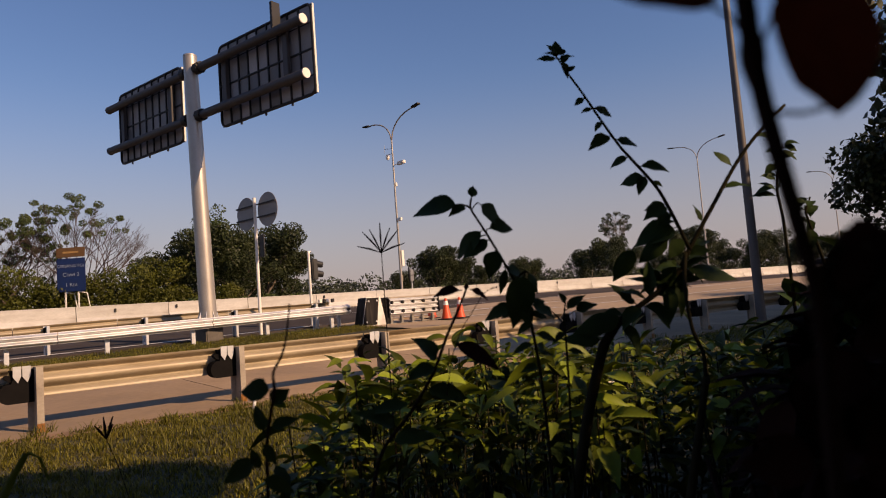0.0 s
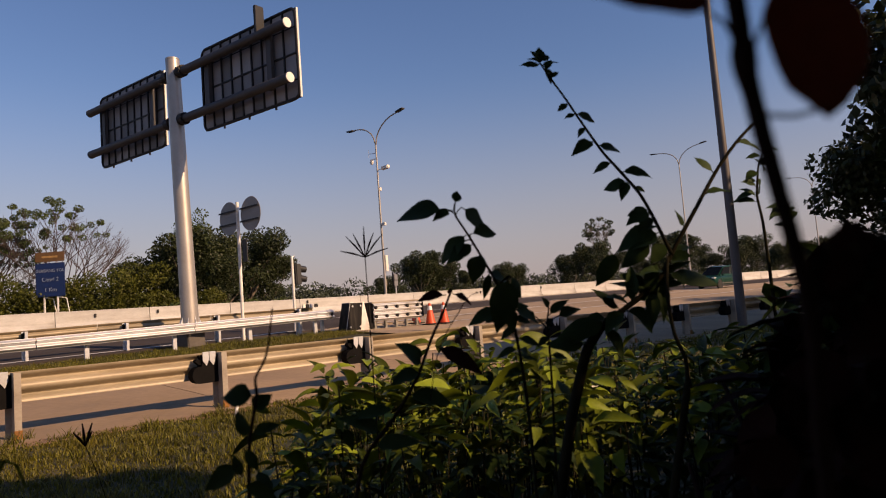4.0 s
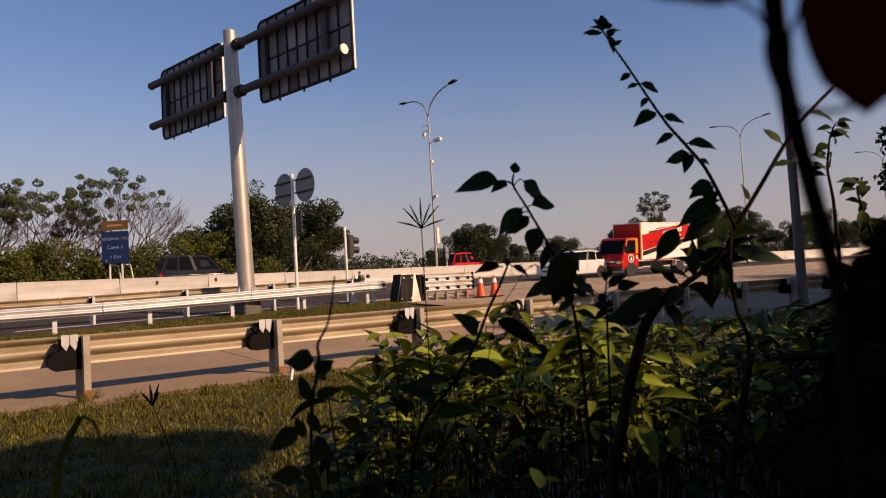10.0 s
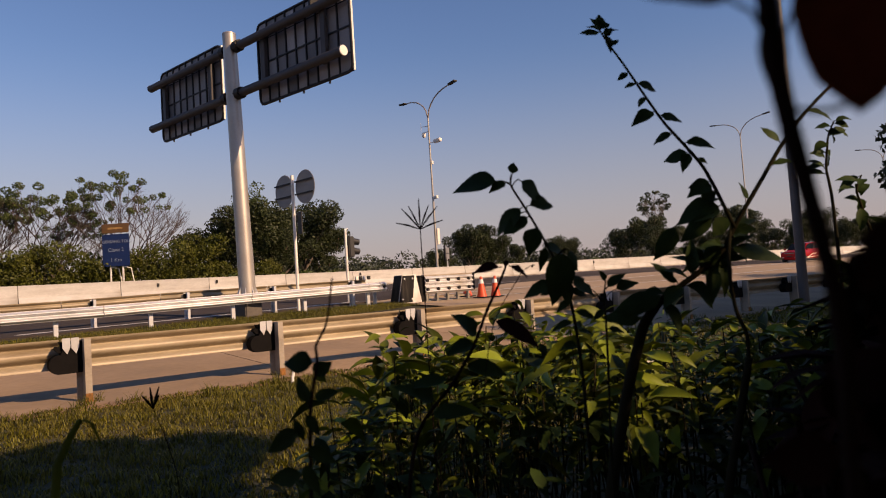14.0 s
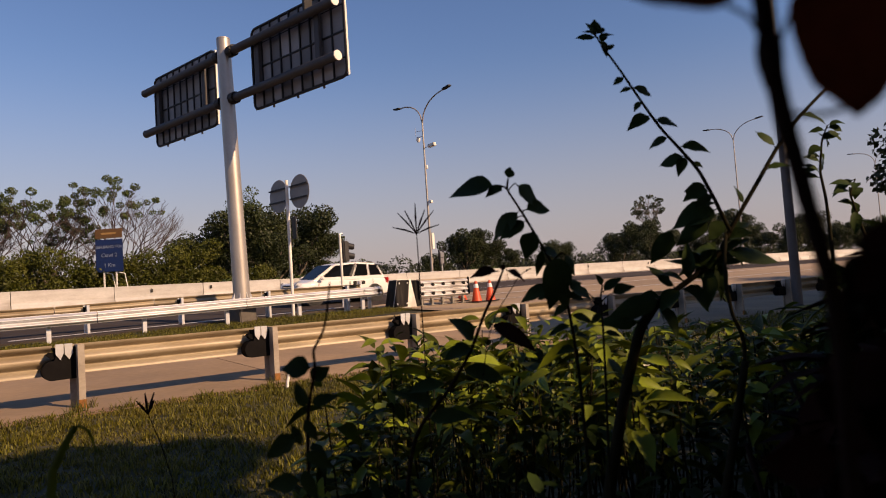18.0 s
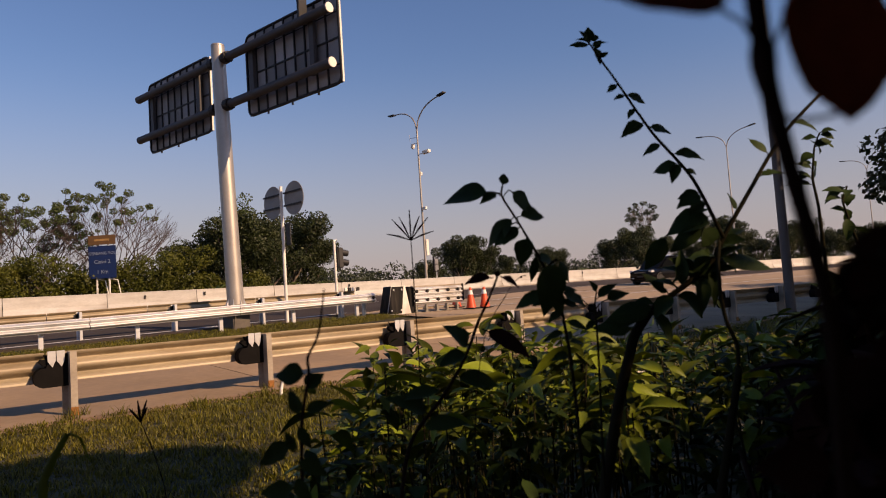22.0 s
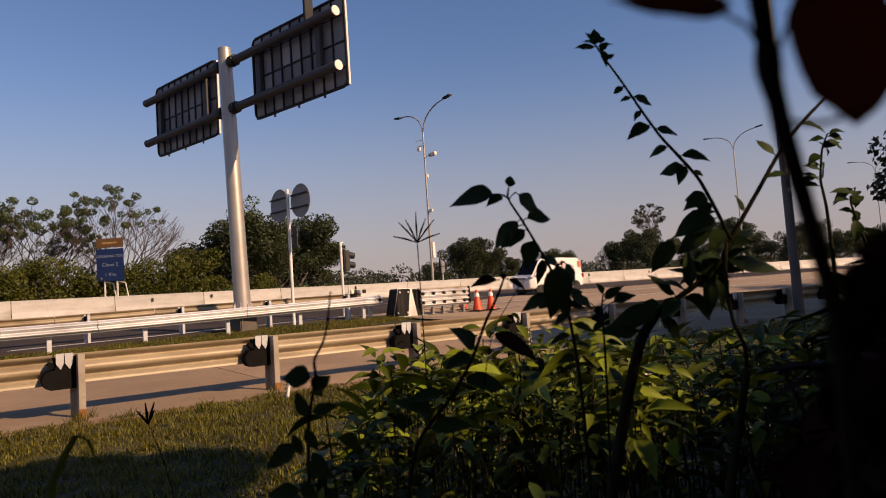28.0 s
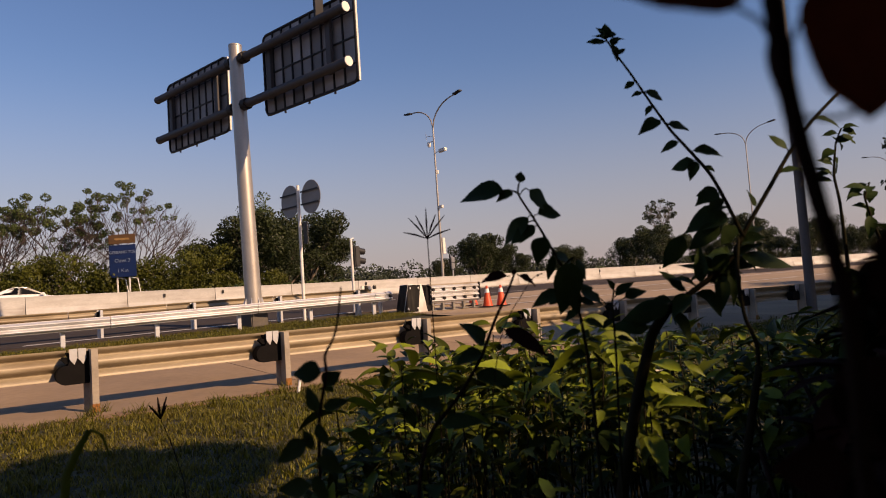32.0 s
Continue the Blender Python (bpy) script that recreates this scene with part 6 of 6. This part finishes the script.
    if kind != "van":
        pane("rear_window", rw, "glass", g, 0.007, 0.08, 0.92, 0.3, 0.9)
    for sg in (1, -1):
        qa = [(A[0][0], sg * A[0][1], A[0][2]), (A[1][0], sg * A[1][1], A[1][2]), (B[1][0], sg * B[1][1], B[1][2]), (B[0][0], sg * B[0][1], B[0][2])]
        qb = [(A[1][0], sg * A[1][1], A[1][2]), (A[2][0], sg * A[2][1], A[2][2]), (B[2][0], sg * B[2][1], B[2][2]), (B[1][0], sg * B[1][1], B[1][2])]
        pane("side_window", qa, "glass", g, 0.006, 0.12 if kind != "van" else 0.1, 0.90 if kind != "van" else 0.45, 0.20, 0.90)
        if kind != "van":
            pane("pillar", qa, "black_plastic", g, 0.005, 0.9, 0.985, 0.18, 0.92)
            if panes == 2:
                pane("side_window", qb, "glass", g, 0.006, 0.02, 0.68, 0.20, 0.90)
            else:
                pane("side_window", qb, "glass", g, 0.006, 0.02, 0.46, 0.20, 0.90)
                pane("side_window", qb, "glass", g, 0.006, 0.52, 0.90, 0.22, 0.88)
            for x in (0.15, -0.85):
                part("door_handle", box(x - 0.1, x + 0.1, sg * w * 0.98 - 0.015, sg * w * 0.98 + 0.025, belt - 0.13, belt - 0.10, 0.008), body, g)
            for x in (a - 0.2, 0.02 + (a + d) / 2, d + 0.75):
                part("door_seam", box(x - 0.006, x + 0.006, sg * w - 0.004, sg * w + 0.003, sill + 0.18, belt - 0.06), "black_plastic", g)
        else:
            part("door_seam", box(a - 1.15, a - 1.135, sg * w - 0.01, sg * w + 0.003, sill + 0.18, 1.05), "black_plastic", g)
            part("door_handle", box(a - 1.05, a - 0.9, sg * w - 0.01, sg * w + 0.02, 0.92, 0.96, 0.008), "black_plastic", g)
            part("door_handle", box(a - 1.5, a - 1.46, sg * w - 0.01, sg * w + 0.02, 0.9, 1.02, 0.008), "black_plastic", g)
        m = part("wing_mirror", box(a - 0.42, a - 0.24, sg * (w - 0.02), sg * (w + 0.16), belt - 0.02, belt + 0.13, 0.04) if sg > 0 else box(a - 0.42, a - 0.24, -w - 0.16, -w + 0.02, belt - 0.02, belt + 0.13, 0.04), body, g)
        part("headlight", box(f - 0.32, f - 0.05, *sorted((sg * w * 0.60, sg * w * 0.93)), nose - 0.09, nose + 0.06, 0.04), "lamp_glass", g, "clear headlight")
        part("tail_light", box(r + 0.02, r + 0.2, *sorted((sg * w * 0.72, sg * w * 0.955)), tail - 0.26, tail - 0.02, 0.03), "red_glass", g, "red tail light")
        part("fog_light", box(f - 0.12, f - 0.005, *sorted((sg * w * 0.5, sg * w * 0.72)), 0.36, 0.44, 0.02), "lamp_glass", g)
        part("sill_trim", box(r + 1.05, f - 1.15, *sorted((sg * (w - 0.06), sg * (w + 0.006))), sill + 0.0, sill + 0.09, 0.02), lower or "black_plastic", g)
        for x in (f - 0.82, r + 0.78):
            o = part("wheel_arch", lathe([(wheel_r + 0.085, -0.1), (wheel_r + 0.085, 0.004), (wheel_r + 0.07, 0.006)], 28), "black_plastic", g)
            o.matrix_basis = pose(x, sg * w * 0.985, wheel_r + 0.01, -90 * sg, 0, 0)
            wheel_part(g, x, sg * (w - 0.085), wheel_r, dark_rim=dark)
        if rails:
            part("roof_rail", tube([(b - 0.05, sg * wt * 0.85, zr), (b - 0.2, sg * wt * 0.85, zr + 0.07), (c + 0.2, sg * wt * 0.85, zr + 0.07), (c, sg * wt * 0.85, zr)], 0.02, 6), "black_plastic", g)
    part("grille", box(f - 0.10, f + 0.004, -w * 0.48, w * 0.48, nose - 0.16, nose - 0.03, 0.02), "black_plastic", g)
    part("grille_bar", box(f - 0.08, f + 0.014, -w * 0.45, w * 0.45, nose - 0.105, nose - 0.085, 0.006), "chrome", g)
    part("intake", box(f - 0.12, f - 0.012, -w * 0.46, w * 0.46, sill + 0.1, 0.44, 0.02), "black_plastic", g)
    part("number_plate", box(f - 0.02, f + 0.018, -0.23, 0.23, 0.46, 0.56, 0.006), "black_plastic", g)
    part("rear_bumper", box(r - 0.03, r + 0.12, -w * 0.86, w * 0.86, sill + 0.12, 0.52, 0.05), body, g)
    part("rear_plate", box(r - 0.045, r - 0.02, -0.23, 0.23, 0.62, 0.72, 0.006), "black_plastic", g)
    part("underbody", box(r + 0.3, f - 0.3, -w * 0.8, w * 0.8, 0.16, sill + 0.06), "rubber", g)
    g["half"] = f
    return g


def side_patch(g, outline, y, material, name, label=""):
    """A flat painted shape on the flank that faces left, proud by a few millimetres."""
    bm = extrude([(a, b) for a, b in outline], 0.006, None, "y", y)
    return part(name, bm, material, g, label)


def ring(cx, cz, r0, r1, y, n=28):
    bm = bmesh.new()
    i = [bm.verts.new((cx + r0 * math.cos(2 * math.pi * k / n), y, cz + r0 * math.sin(2 * math.pi * k / n))) for k in range(n)]
    o = [bm.verts.new((cx + r1 * math.cos(2 * math.pi * k / n), y, cz + r1 * math.sin(2 * math.pi * k / n))) for k in range(n)]
    for k in range(n):
        bm.faces.new((i[k], i[(k + 1) % n], o[(k + 1) % n], o[k]))
    bmesh.ops.recalc_face_normals(bm, faces=bm.faces[:])
    return bm


TRAFFIC = "traffic on the near carriageway"
AWAY = "traffic on the opposite carriageway"
mpv_grey = car("grey-bronze minivan driving along the main road", 4.5, 1.7, 1.74, P_GREY, "mpv", TRAFFIC)


def police_car():
    g = car("white patrol sedan with blue and red flanks and blue bonnet", 4.7, 1.8, 1.45, P_WHITE, "sedan", TRAFFIC, panes=2)
    g.name = "patrol_car"
    for sg in (1, -1):
        y = 0.903 if sg > 0 else -0.909
        side_patch(g, [(1.15, 0.36), (-0.35, 0.36), (-0.25, 0.86), (0.55, 0.86), (1.3, 0.60)], y, P_BLUE, "blue_panel", "blue door panel")
        side_patch(g, [(1.15, 0.36), (1.3, 0.6), (1.12, 0.7), (0.9, 0.52), (1.0, 0.36)], y + 0.004 * sg, P_BRIGHT_RED, "red_edge", "red chevron")
        side_patch(g, [(-0.36, 0.36), (-1.05, 0.36), (-0.85, 0.58), (-1.15, 0.86), (-0.26, 0.86), (-0.5, 0.6)], y, P_BRIGHT_RED, "red_panel", "red rear door panel")
        side_patch(g, [(0.42, 0.42), (0.18, 0.42), (0.14, 0.62), (0.3, 0.74), (0.46, 0.62)], y + 0.004 * sg, "cap", "emblem", "white emblem shape")
    bm = loft([(2.27, 0.5, 0.62, 0.66, 0.70), (2.1, 0.72, 0.66, 0.7, 0.775), (1.7, 0.80, 0.74, 0.79, 0.862), (1.1, 0.82, 0.82, 0.86, 0.935)])
    smooth(part("blue_bonnet", bm, P_BLUE, g, "blue bonnet"), 50)
    part("light_bar", box(-0.28, 0.08, -0.5, 0.5, 1.45, 1.54, 0.03), "blue_glass", g, "blue light bar")
    return g


police_a = police_car()
police_b = copy_thing(police_a, Matrix.Identity(4))
green_van = car("dark green older minivan with a pale sticker at the rear", 4.5, 1.7, 1.8, P_GREEN, "mpv", TRAFFIC)
part("sticker", box(-2.0, -1.85, 0.852, 0.858, 0.85, 1.0), "cap", green_van)
part("silver_stripe", box(-1.6, 1.3, 0.846, 0.853, 0.36, 0.44), "chrome", green_van)
avanza = car("white compact minivan with tinted windows", 4.6, 1.68, 1.78, P_WHITE, "mpv", TRAFFIC)
suv_black = car("large glossy black off-road wagon", 4.8, 1.86, 1.84, P_BLACK, "suv", TRAFFIC, wheel_r=0.38, rails=True)
wuling = car("silver-white minivan with roof rails", 4.7, 1.8, 1.72, P_PEARL, "mpv", TRAFFIC, rails=True)
suv_dark = car("black off-road wagon with a roof rack", 4.7, 1.84, 1.8, P_BLACK, "suv", TRAFFIC, wheel_r=0.38, rails=True)
rack = part("roof_rack", box(-1.6, 0.35, -0.6, 0.6, 1.86, 1.9, 0.01), "black_plastic", suv_dark)
for k in range(5):
    part("rack_bar", box(-1.55 + 0.45 * k, -1.5 + 0.45 * k, -0.62, 0.62, 1.9, 1.97), "black_plastic", rack)
red_wagon = car("metallic red minivan with white side stripes", 4.5, 1.7, 1.65, P_RED, "mpv", TRAFFIC)
for o in ([(1.1, 0.36), (0.9, 0.36), (-0.3, 0.72), (-0.1, 0.72)], [(0.9, 0.34), (-0.9, 0.44), (-0.9, 0.48), (0.9, 0.38)], [(-0.2, 0.6), (-0.8, 0.74), (-0.8, 0.78), (-0.2, 0.64)]):
    side_patch(red_wagon, o, 0.852, "cap", "white_stripe", "white stripe")
sienta = car("white minivan with a black nose trim", 4.4, 1.7, 1.7, P_WHITE, "mpv", TRAFFIC)
part("nose_trim", box(2.09, 2.205, -0.6, 0.6, 0.34, 0.56, 0.03), "black_plastic", sienta)
innova = car("glossy black large minivan", 4.75, 1.83, 1.8, P_BLACK, "mpv", TRAFFIC)
part("chrome_strip", box(-1.3, 1.2, 0.916, 0.924, 0.3, 0.34), "chrome", innova)
van = car("white delivery van with red lettering", 4.5, 1.67, 2.08, P_WHITE, "van", TRAFFIC, wheel_r=0.29, lower=P_WHITE)
RED_INK = mat("red_ink", (0.60, 0.06, 0.03), 0.5, vary=0.05, bump=0)
PALE_INK = mat("pale_red_ink", (0.50, 0.16, 0.11), 0.5, vary=0.05, bump=0)


def flank(x, z, lift=0.012):
    """A spot on the van's leaning upper flank."""
    k = (z - 1.03) / (1.89 - 1.03)
    return Vector((x, 0.835 * (0.965 + (0.84 - 0.965) * k) + lift, z))


lean = math.degrees(math.atan2(0.835 * (0.965 - 0.84), 0.86))
lettering("15", 0.36, Matrix.Translation(flank(-0.37, 1.42, 0.016)) @ pose(0, 0, 0, 90, 0, 180) @ pose(0, 0, 0, -lean), van, RED_INK, "number_mark")
o = part("ring_mark", ring(0, 0, 0.27, 0.3, 0), PALE_INK, van)
o.matrix_basis = Matrix.Translation(flank(-0.37, 1.56, 0.014)) @ pose(0, 0, 0, lean)
lettering("DELIVERY", 0.17, Matrix.Translation(flank(-1.04, 1.24, 0.016)) @ pose(0, 0, 0, 90, 0, 180) @ pose(0, 0, 0, -lean), van, PALE_INK, "lettering")
o = part("line_mark", box(-0.3, 0.3, -0.003, 0.003, -0.03, 0.03), PALE_INK, van)
o.matrix_basis = Matrix.Translation(flank(-1.12, 1.50, 0.014)) @ pose(0, 0, 0, lean)
o = part("line_mark", box(-0.12, 0.12, -0.003, 0.003, -0.18, 0.18), PALE_INK, van)
o.matrix_basis = Matrix.Translation(flank(-1.92, 1.64, 0.014)) @ pose(0, 0, 0, lean)
o = part("red_badge", box(-0.15, 0.15, -0.004, 0.004, -0.15, 0.15), RED_INK, van, "red square badge")
o.matrix_basis = pose(0.48, 0.838, 1.02, 0, 12, 0)
o = part("badge_mark", box(-0.06, 0.06, -0.004, 0.004, -0.02, 0.02), "cap", van)
o.matrix_basis = pose(0.48, 0.846, 1.02, 0, 40, 0)
part("lower_bar", box(0.28, 0.72, 0.838, 0.844, 0.74, 0.80), RED_INK, van)


def box_truck():
    g = thing("box_truck", "red box truck with a white and red cargo body", "truck", TRAFFIC)
    w = 1.0
    # cab
    bm = extrude([(3.6, 0.45), (3.62, 1.05), (3.45, 1.35), (3.1, 2.28), (2.95, 2.36), (2.05, 2.36), (2.0, 2.3), (2.0, 0.45)], 1.96, None, "y", -0.98)
    bmesh.ops.bevel(bm, geom=bm.edges[:], offset=0.05, segments=3, affect="EDGES", clamp_overlap=True)
    cab = smooth(part("cab", bm, P_BRIGHT_RED, g), 40)
    pane("windscreen", [(3.45, -0.88, 1.36), (3.45, 0.88, 1.36), (3.1, 0.88, 2.27), (3.1, -0.88, 2.27)], "glass", g, 0.01, 0.02, 0.98, 0.03, 0.93)
    for sg in (1, -1):
        y = sg * 0.985
        ys = sorted((y, y + 0.012 * sg))
        bm = extrude([(3.28, 1.42), (2.98, 2.18), (2.3, 2.18), (2.3, 1.42)], 0.012, None, "y", ys[0])
        part("side_window", bm, "glass", g)
        bm = extrude([(3.45, 1.34), (3.38, 1.34), (3.0, 2.3), (3.08, 2.3)], 0.012, None, "y", ys[0])
        part("yellow_pillar", bm, P_YELLOW, g, "yellow pillar")
        bm = extrude([(2.28, 1.4), (2.05, 1.4), (2.05, 2.3), (2.9, 2.3), (2.9, 2.24), (2.28, 2.24)], 0.012, None, "y", ys[0])
        part("yellow_trim", bm, P_YELLOW, g, "yellow trim round the window")
        o = part("round_badge", lathe([(0.26, 0), (0.26, 0.008)], 28), "cap", g, "white round emblem")
        o.matrix_basis = pose(2.75, y, 1.08, -90 * sg)
        o = part("badge_disc", lathe([(0.2, 0.004), (0.2, 0.014)], 28), "black_paint", g)
        o.matrix_basis = pose(2.75, y, 1.08, -90 * sg)
        o = part("badge_wedge", extrude([(-0.12, -0.1), (0.12, -0.1), (0.0, 0.15)], 0.006, None, "y", 0), "cap", g)
        o.matrix_basis = pose(2.75, y + 0.014 * sg, 1.06)
        part("white_card", box(2.1, 2.25, *ys, 1.05, 1.25), "cap", g)
        part("black_step", box(2.1, 3.3, *sorted((sg * 0.9, sg * 1.0)), 0.42, 0.66, 0.03), "black_plastic", g)
        part("wing_mirror", box(3.3, 3.38, *sorted((sg * 1.02, sg * 1.24)), 1.5, 1.85, 0.03), "black_plastic", g)
        part("mirror_arm", box(3.33, 3.36, *sorted((sg * 0.95, sg * 1.05)), 1.8, 1.83), "black_plastic", g)
        part("headlight", box(3.5, 3.65, *sorted((sg * 0.55, sg * 0.9)), 0.78, 0.96, 0.03), "lamp_glass", g, "clear headlight")
        part("indicator", box(3.45, 3.62, *sorted((sg * 0.9, sg * 0.985)), 0.8, 0.94, 0.02), "amber_glass", g)
        wheel_part(g, 2.75, sg * 0.86, 0.38, 0.22, True)
        o = part("wheel_arch", lathe([(0.47, -0.1), (0.47, 0.01)], 24), "black_plastic", g)
        o.matrix_basis = pose(2.75, sg * 0.98, 0.4, -90 * sg)
        wheel_part(g, -2.2, sg * 0.9, 0.38, 0.26, True)
        wheel_part(g, -2.2, sg * 0.62, 0.38, 0.24, True)
        for k in range(3):
            part("guard_rail", box(-0.9, 1.7, *sorted((sg * 0.96, sg * 1.0)), 0.45 + 0.16 * k, 0.5 + 0.16 * k), "dark_steel", g)
        part("mudguard", extrude([(a - 0.45, b) for a, b in ((-1.25, 0.5), (-1.35, 0.86), (-2.15, 0.86), (-2.25, 0.5), (-2.2, 0.5), (-2.12, 0.82), (-1.38, 0.82), (-1.3, 0.5))], 0.3, None, "y", 0.75 if sg > 0 else -1.05), "cap", g, "white mudguard")
    part("black_grille", box(3.55, 3.64, -0.62, 0.62, 0.8, 1.0, 0.02), "black_plastic", g)
    part("grille_bar", box(3.6, 3.66, -0.5, 0.5, 0.88, 0.93, 0.01), "chrome", g)
    part("bumper", box(3.45, 3.72, -0.98, 0.98, 0.36, 0.62, 0.04), "black_plastic", g)
    part("chassis", box(-4.0, 3.2, -0.42, 0.42, 0.55, 0.85, 0.02), "dark_steel", g)
    part("fuel_tank", box(0.6, 1.5, -0.95, -0.5, 0.45, 0.85, 0.05), "dark_steel", g)
    # cargo body
    x0, x1, z0, z1, hw = -4.15, 1.85, 0.98, 3.28, 1.07

    def cargo_patch(ob, outline, *rest):
        return side_patch(ob, [(x1 - (x1 - a) * 1.113, b) for a, b in outline], *rest)

    part("cargo_body", box(x0, x1, -hw, hw, z0, z1, 0.02), P_WHITE, g, "white cargo box")
    part("front_panel", box(x1, x1 + 0.008, -hw + 0.06, hw - 0.06, z0 + 0.1, z1 - 0.06), P_BRIGHT_RED, g, "red front of the cargo box")
    for x in (x0, x1 - 0.07):
        part("corner_post", box(x - 0.004, x + 0.08, hw, hw + 0.012, z0, z1), P_YELLOW, g, "yellow corner post")
    part("top_rail", box(x0, x1, hw, hw + 0.014, z1 - 0.08, z1 + 0.01), "cap", g)
    for k in range(7):
        part("yellow_mark", box(x0 + 0.3 + 0.9 * k, x0 + 0.6 + 0.9 * k, hw + 0.012, hw + 0.018, z1 - 0.06, z1 - 0.03), P_YELLOW, g)
    y = hw + 0.002
    cargo_patch(g, [(1.72, 1.52), (-3.45, 2.55), (-3.45, 3.14), (-1.9, 3.14), (1.72, 2.5)], y, P_BRIGHT_RED, "red_field", "red painted field")
    cargo_patch(g, [(1.72, 1.2), (-3.45, 2.28), (-3.45, 2.52), (1.72, 1.48)], y, "black_paint", "black_band", "black slanting band")
    cargo_patch(g, [(1.3, 1.1), (-1.2, 1.84), (-1.6, 1.84), (0.6, 1.1)], y, "cap", "white_streak")
    cargo_patch(g, [(0.1, 1.32), (-1.9, 1.98), (-2.0, 1.92), (-0.4, 1.32)], y + 0.004, "black_paint", "black_streak")
    cargo_patch(g, [(1.1, 2.62), (1.1, 2.72), (-1.6, 3.06), (-1.2, 2.98)], y, "black_paint", "black_streak")
    cargo_patch(g, [(0.5, 2.85), (0.4, 2.93), (-1.7, 3.1), (-1.6, 3.06)], y, P_BRIGHT_RED, "red_streak")
    # brand lettering stands as plain slanted bars
    for k in range(7):
        xx = -0.15 - 0.27 * k
        zz = 2.42 + 0.045 * k
        cargo_patch(g, [(xx, zz), (xx - 0.2, zz + 0.035), (xx - 0.28, zz + 0.33), (xx - 0.08, zz + 0.30)], y + 0.008, "cap", "logo_bar", "white logo bar")
    cargo_patch(g, [(-0.4, 2.2), (-1.9, 2.46), (-1.93, 2.56), (-0.42, 2.3)], y + 0.008, "cap", "logo_line", "small white line")
    for cx, cz in ((1.1, 1.95), (0.2, 1.72)):
        o = part("wheel_drawing", ring(cx, cz, 0.17, 0.2, 0), "black_paint", g)
        o.matrix_basis = pose(0, y + 0.012, 0)
    cargo_patch(g, [(1.1, 1.97), (0.75, 2.1), (0.3, 2.05), (0.3, 2.09), (0.75, 2.15), (1.1, 2.02)], y + 0.008, "black_paint", "frame_drawing")
    part("side_rail", box(x0 + 0.1, x1 - 0.3, hw - 0.02, hw + 0.01, z0 - 0.06, z0), "red_glass", g)
    part("tail_light", box(x0 - 0.05, x0, 0.6, 0.95, 0.75, 0.9, 0.01), "red_glass", g)
    part("rear_bumper", box(x0 - 0.02, x0 + 0.08, -0.95, 0.95, 0.5, 0.6, 0.01), "dark_steel", g)
    return g


truck = box_truck()
o_sedan = car("silver sedan on the opposite carriageway", 4.6, 1.78, 1.46, P_SILVER, "sedan", AWAY, panes=2)
o_wagon = car("grey wagon on the opposite carriageway", 4.7, 1.78, 1.72, P_GREY, "mpv", AWAY)
o_van = car("dark blue-grey minibus on the opposite carriageway", 4.7, 1.7, 2.1, P_DARK, "mpv", AWAY)
o_red = car("red minibus on the opposite carriageway", 4.2, 1.7, 2.1, P_BRIGHT_RED, "mpv", AWAY)
o_white = car("white sedan on the opposite carriageway", 4.6, 1.8, 1.46, P_WHITE, "sedan", AWAY, panes=2)

# ---- what moves ----


def lane_pose(t, s, way):
    """On the banked road at t, s; way -1 runs with the near traffic, 1 against it."""
    e = 0.2
    z = ground_z(t, s) + 0.004
    x = (at(t + e, s, ground_z(t + e, s)) - at(t - e, s, ground_z(t - e, s))).normalized() * way
    across = at(0, e) * 2 + Vector((0, 0, ground_z(t, s + e) - ground_z(t, s - e)))
    up = x.cross(across).normalized()
    up = up if up.z > 0 else -up
    y = up.cross(x)
    m = Matrix((x, y, up)).transposed().to_4x4()
    m.translation = at(t, s, z)
    return m


def drive(ob, speed, start, s):
    walk(ob, [(float(k), lane_pose(start + speed * k, s, 1 if speed > 0 else -1)) for k in range(0, 33, 2)])


def sway(ob, rows):
    walk(ob, [(t, Matrix.Translation((x, 0, z))) for t, x, z in rows])


def motions():
    drive(mpv_grey, -22.65, 71.92, 28.1)
    drive(police_a, -29.09, 179.28, 33.0)
    drive(green_van, -21.30, 139.08, 27.8)
    drive(police_b, -30.92, 268.21, 30.7)
    drive(avanza, -21.96, 214.24, 29.8)
    drive(suv_black, -30.02, 295.91, 29.3)
    drive(wuling, -28.9, 320.5, 29.0)
    drive(truck, -22.23, 259.61, 28.0)
    drive(suv_dark, -26.14, 351.63, 29.9)
    drive(red_wagon, -22.09, 368.41, 28.6)
    drive(sienta, -24.17, 449.12, 26.1)
    drive(innova, -21.87, 519.45, 26.6)
    drive(van, -26.7, 777.05, 28.7)
    drive(o_sedan, 38.30, -194.50, 43.0)
    drive(o_wagon, 35.25, -234.16, 44.0)
    drive(o_van, 28.80, -274.96, 42.0)
    drive(o_red, 36.61, -328.35, 47.0)
    drive(o_white, 24.0, -764.0, 44.0)
    sway(hanging, [(0, 0.0225, 0.0101), (1, 0.0267, 0.0119), (3, 0.028, 0.0113), (6, 0.024, 0.0097), (7, 0.0205, 0.0079), (8, 0.0147, 0.0073), (9, 0.0055, 0.0034), (9.5, 0.001, 0.0005), (11, -0.0003, 0.0), (14, 0.0028, 0.0), (18, 0.0, 0.0), (21, 0.0006, 0.0012), (25, 0.0, 0.0), (32, -0.0006, 0.0)])


motions()
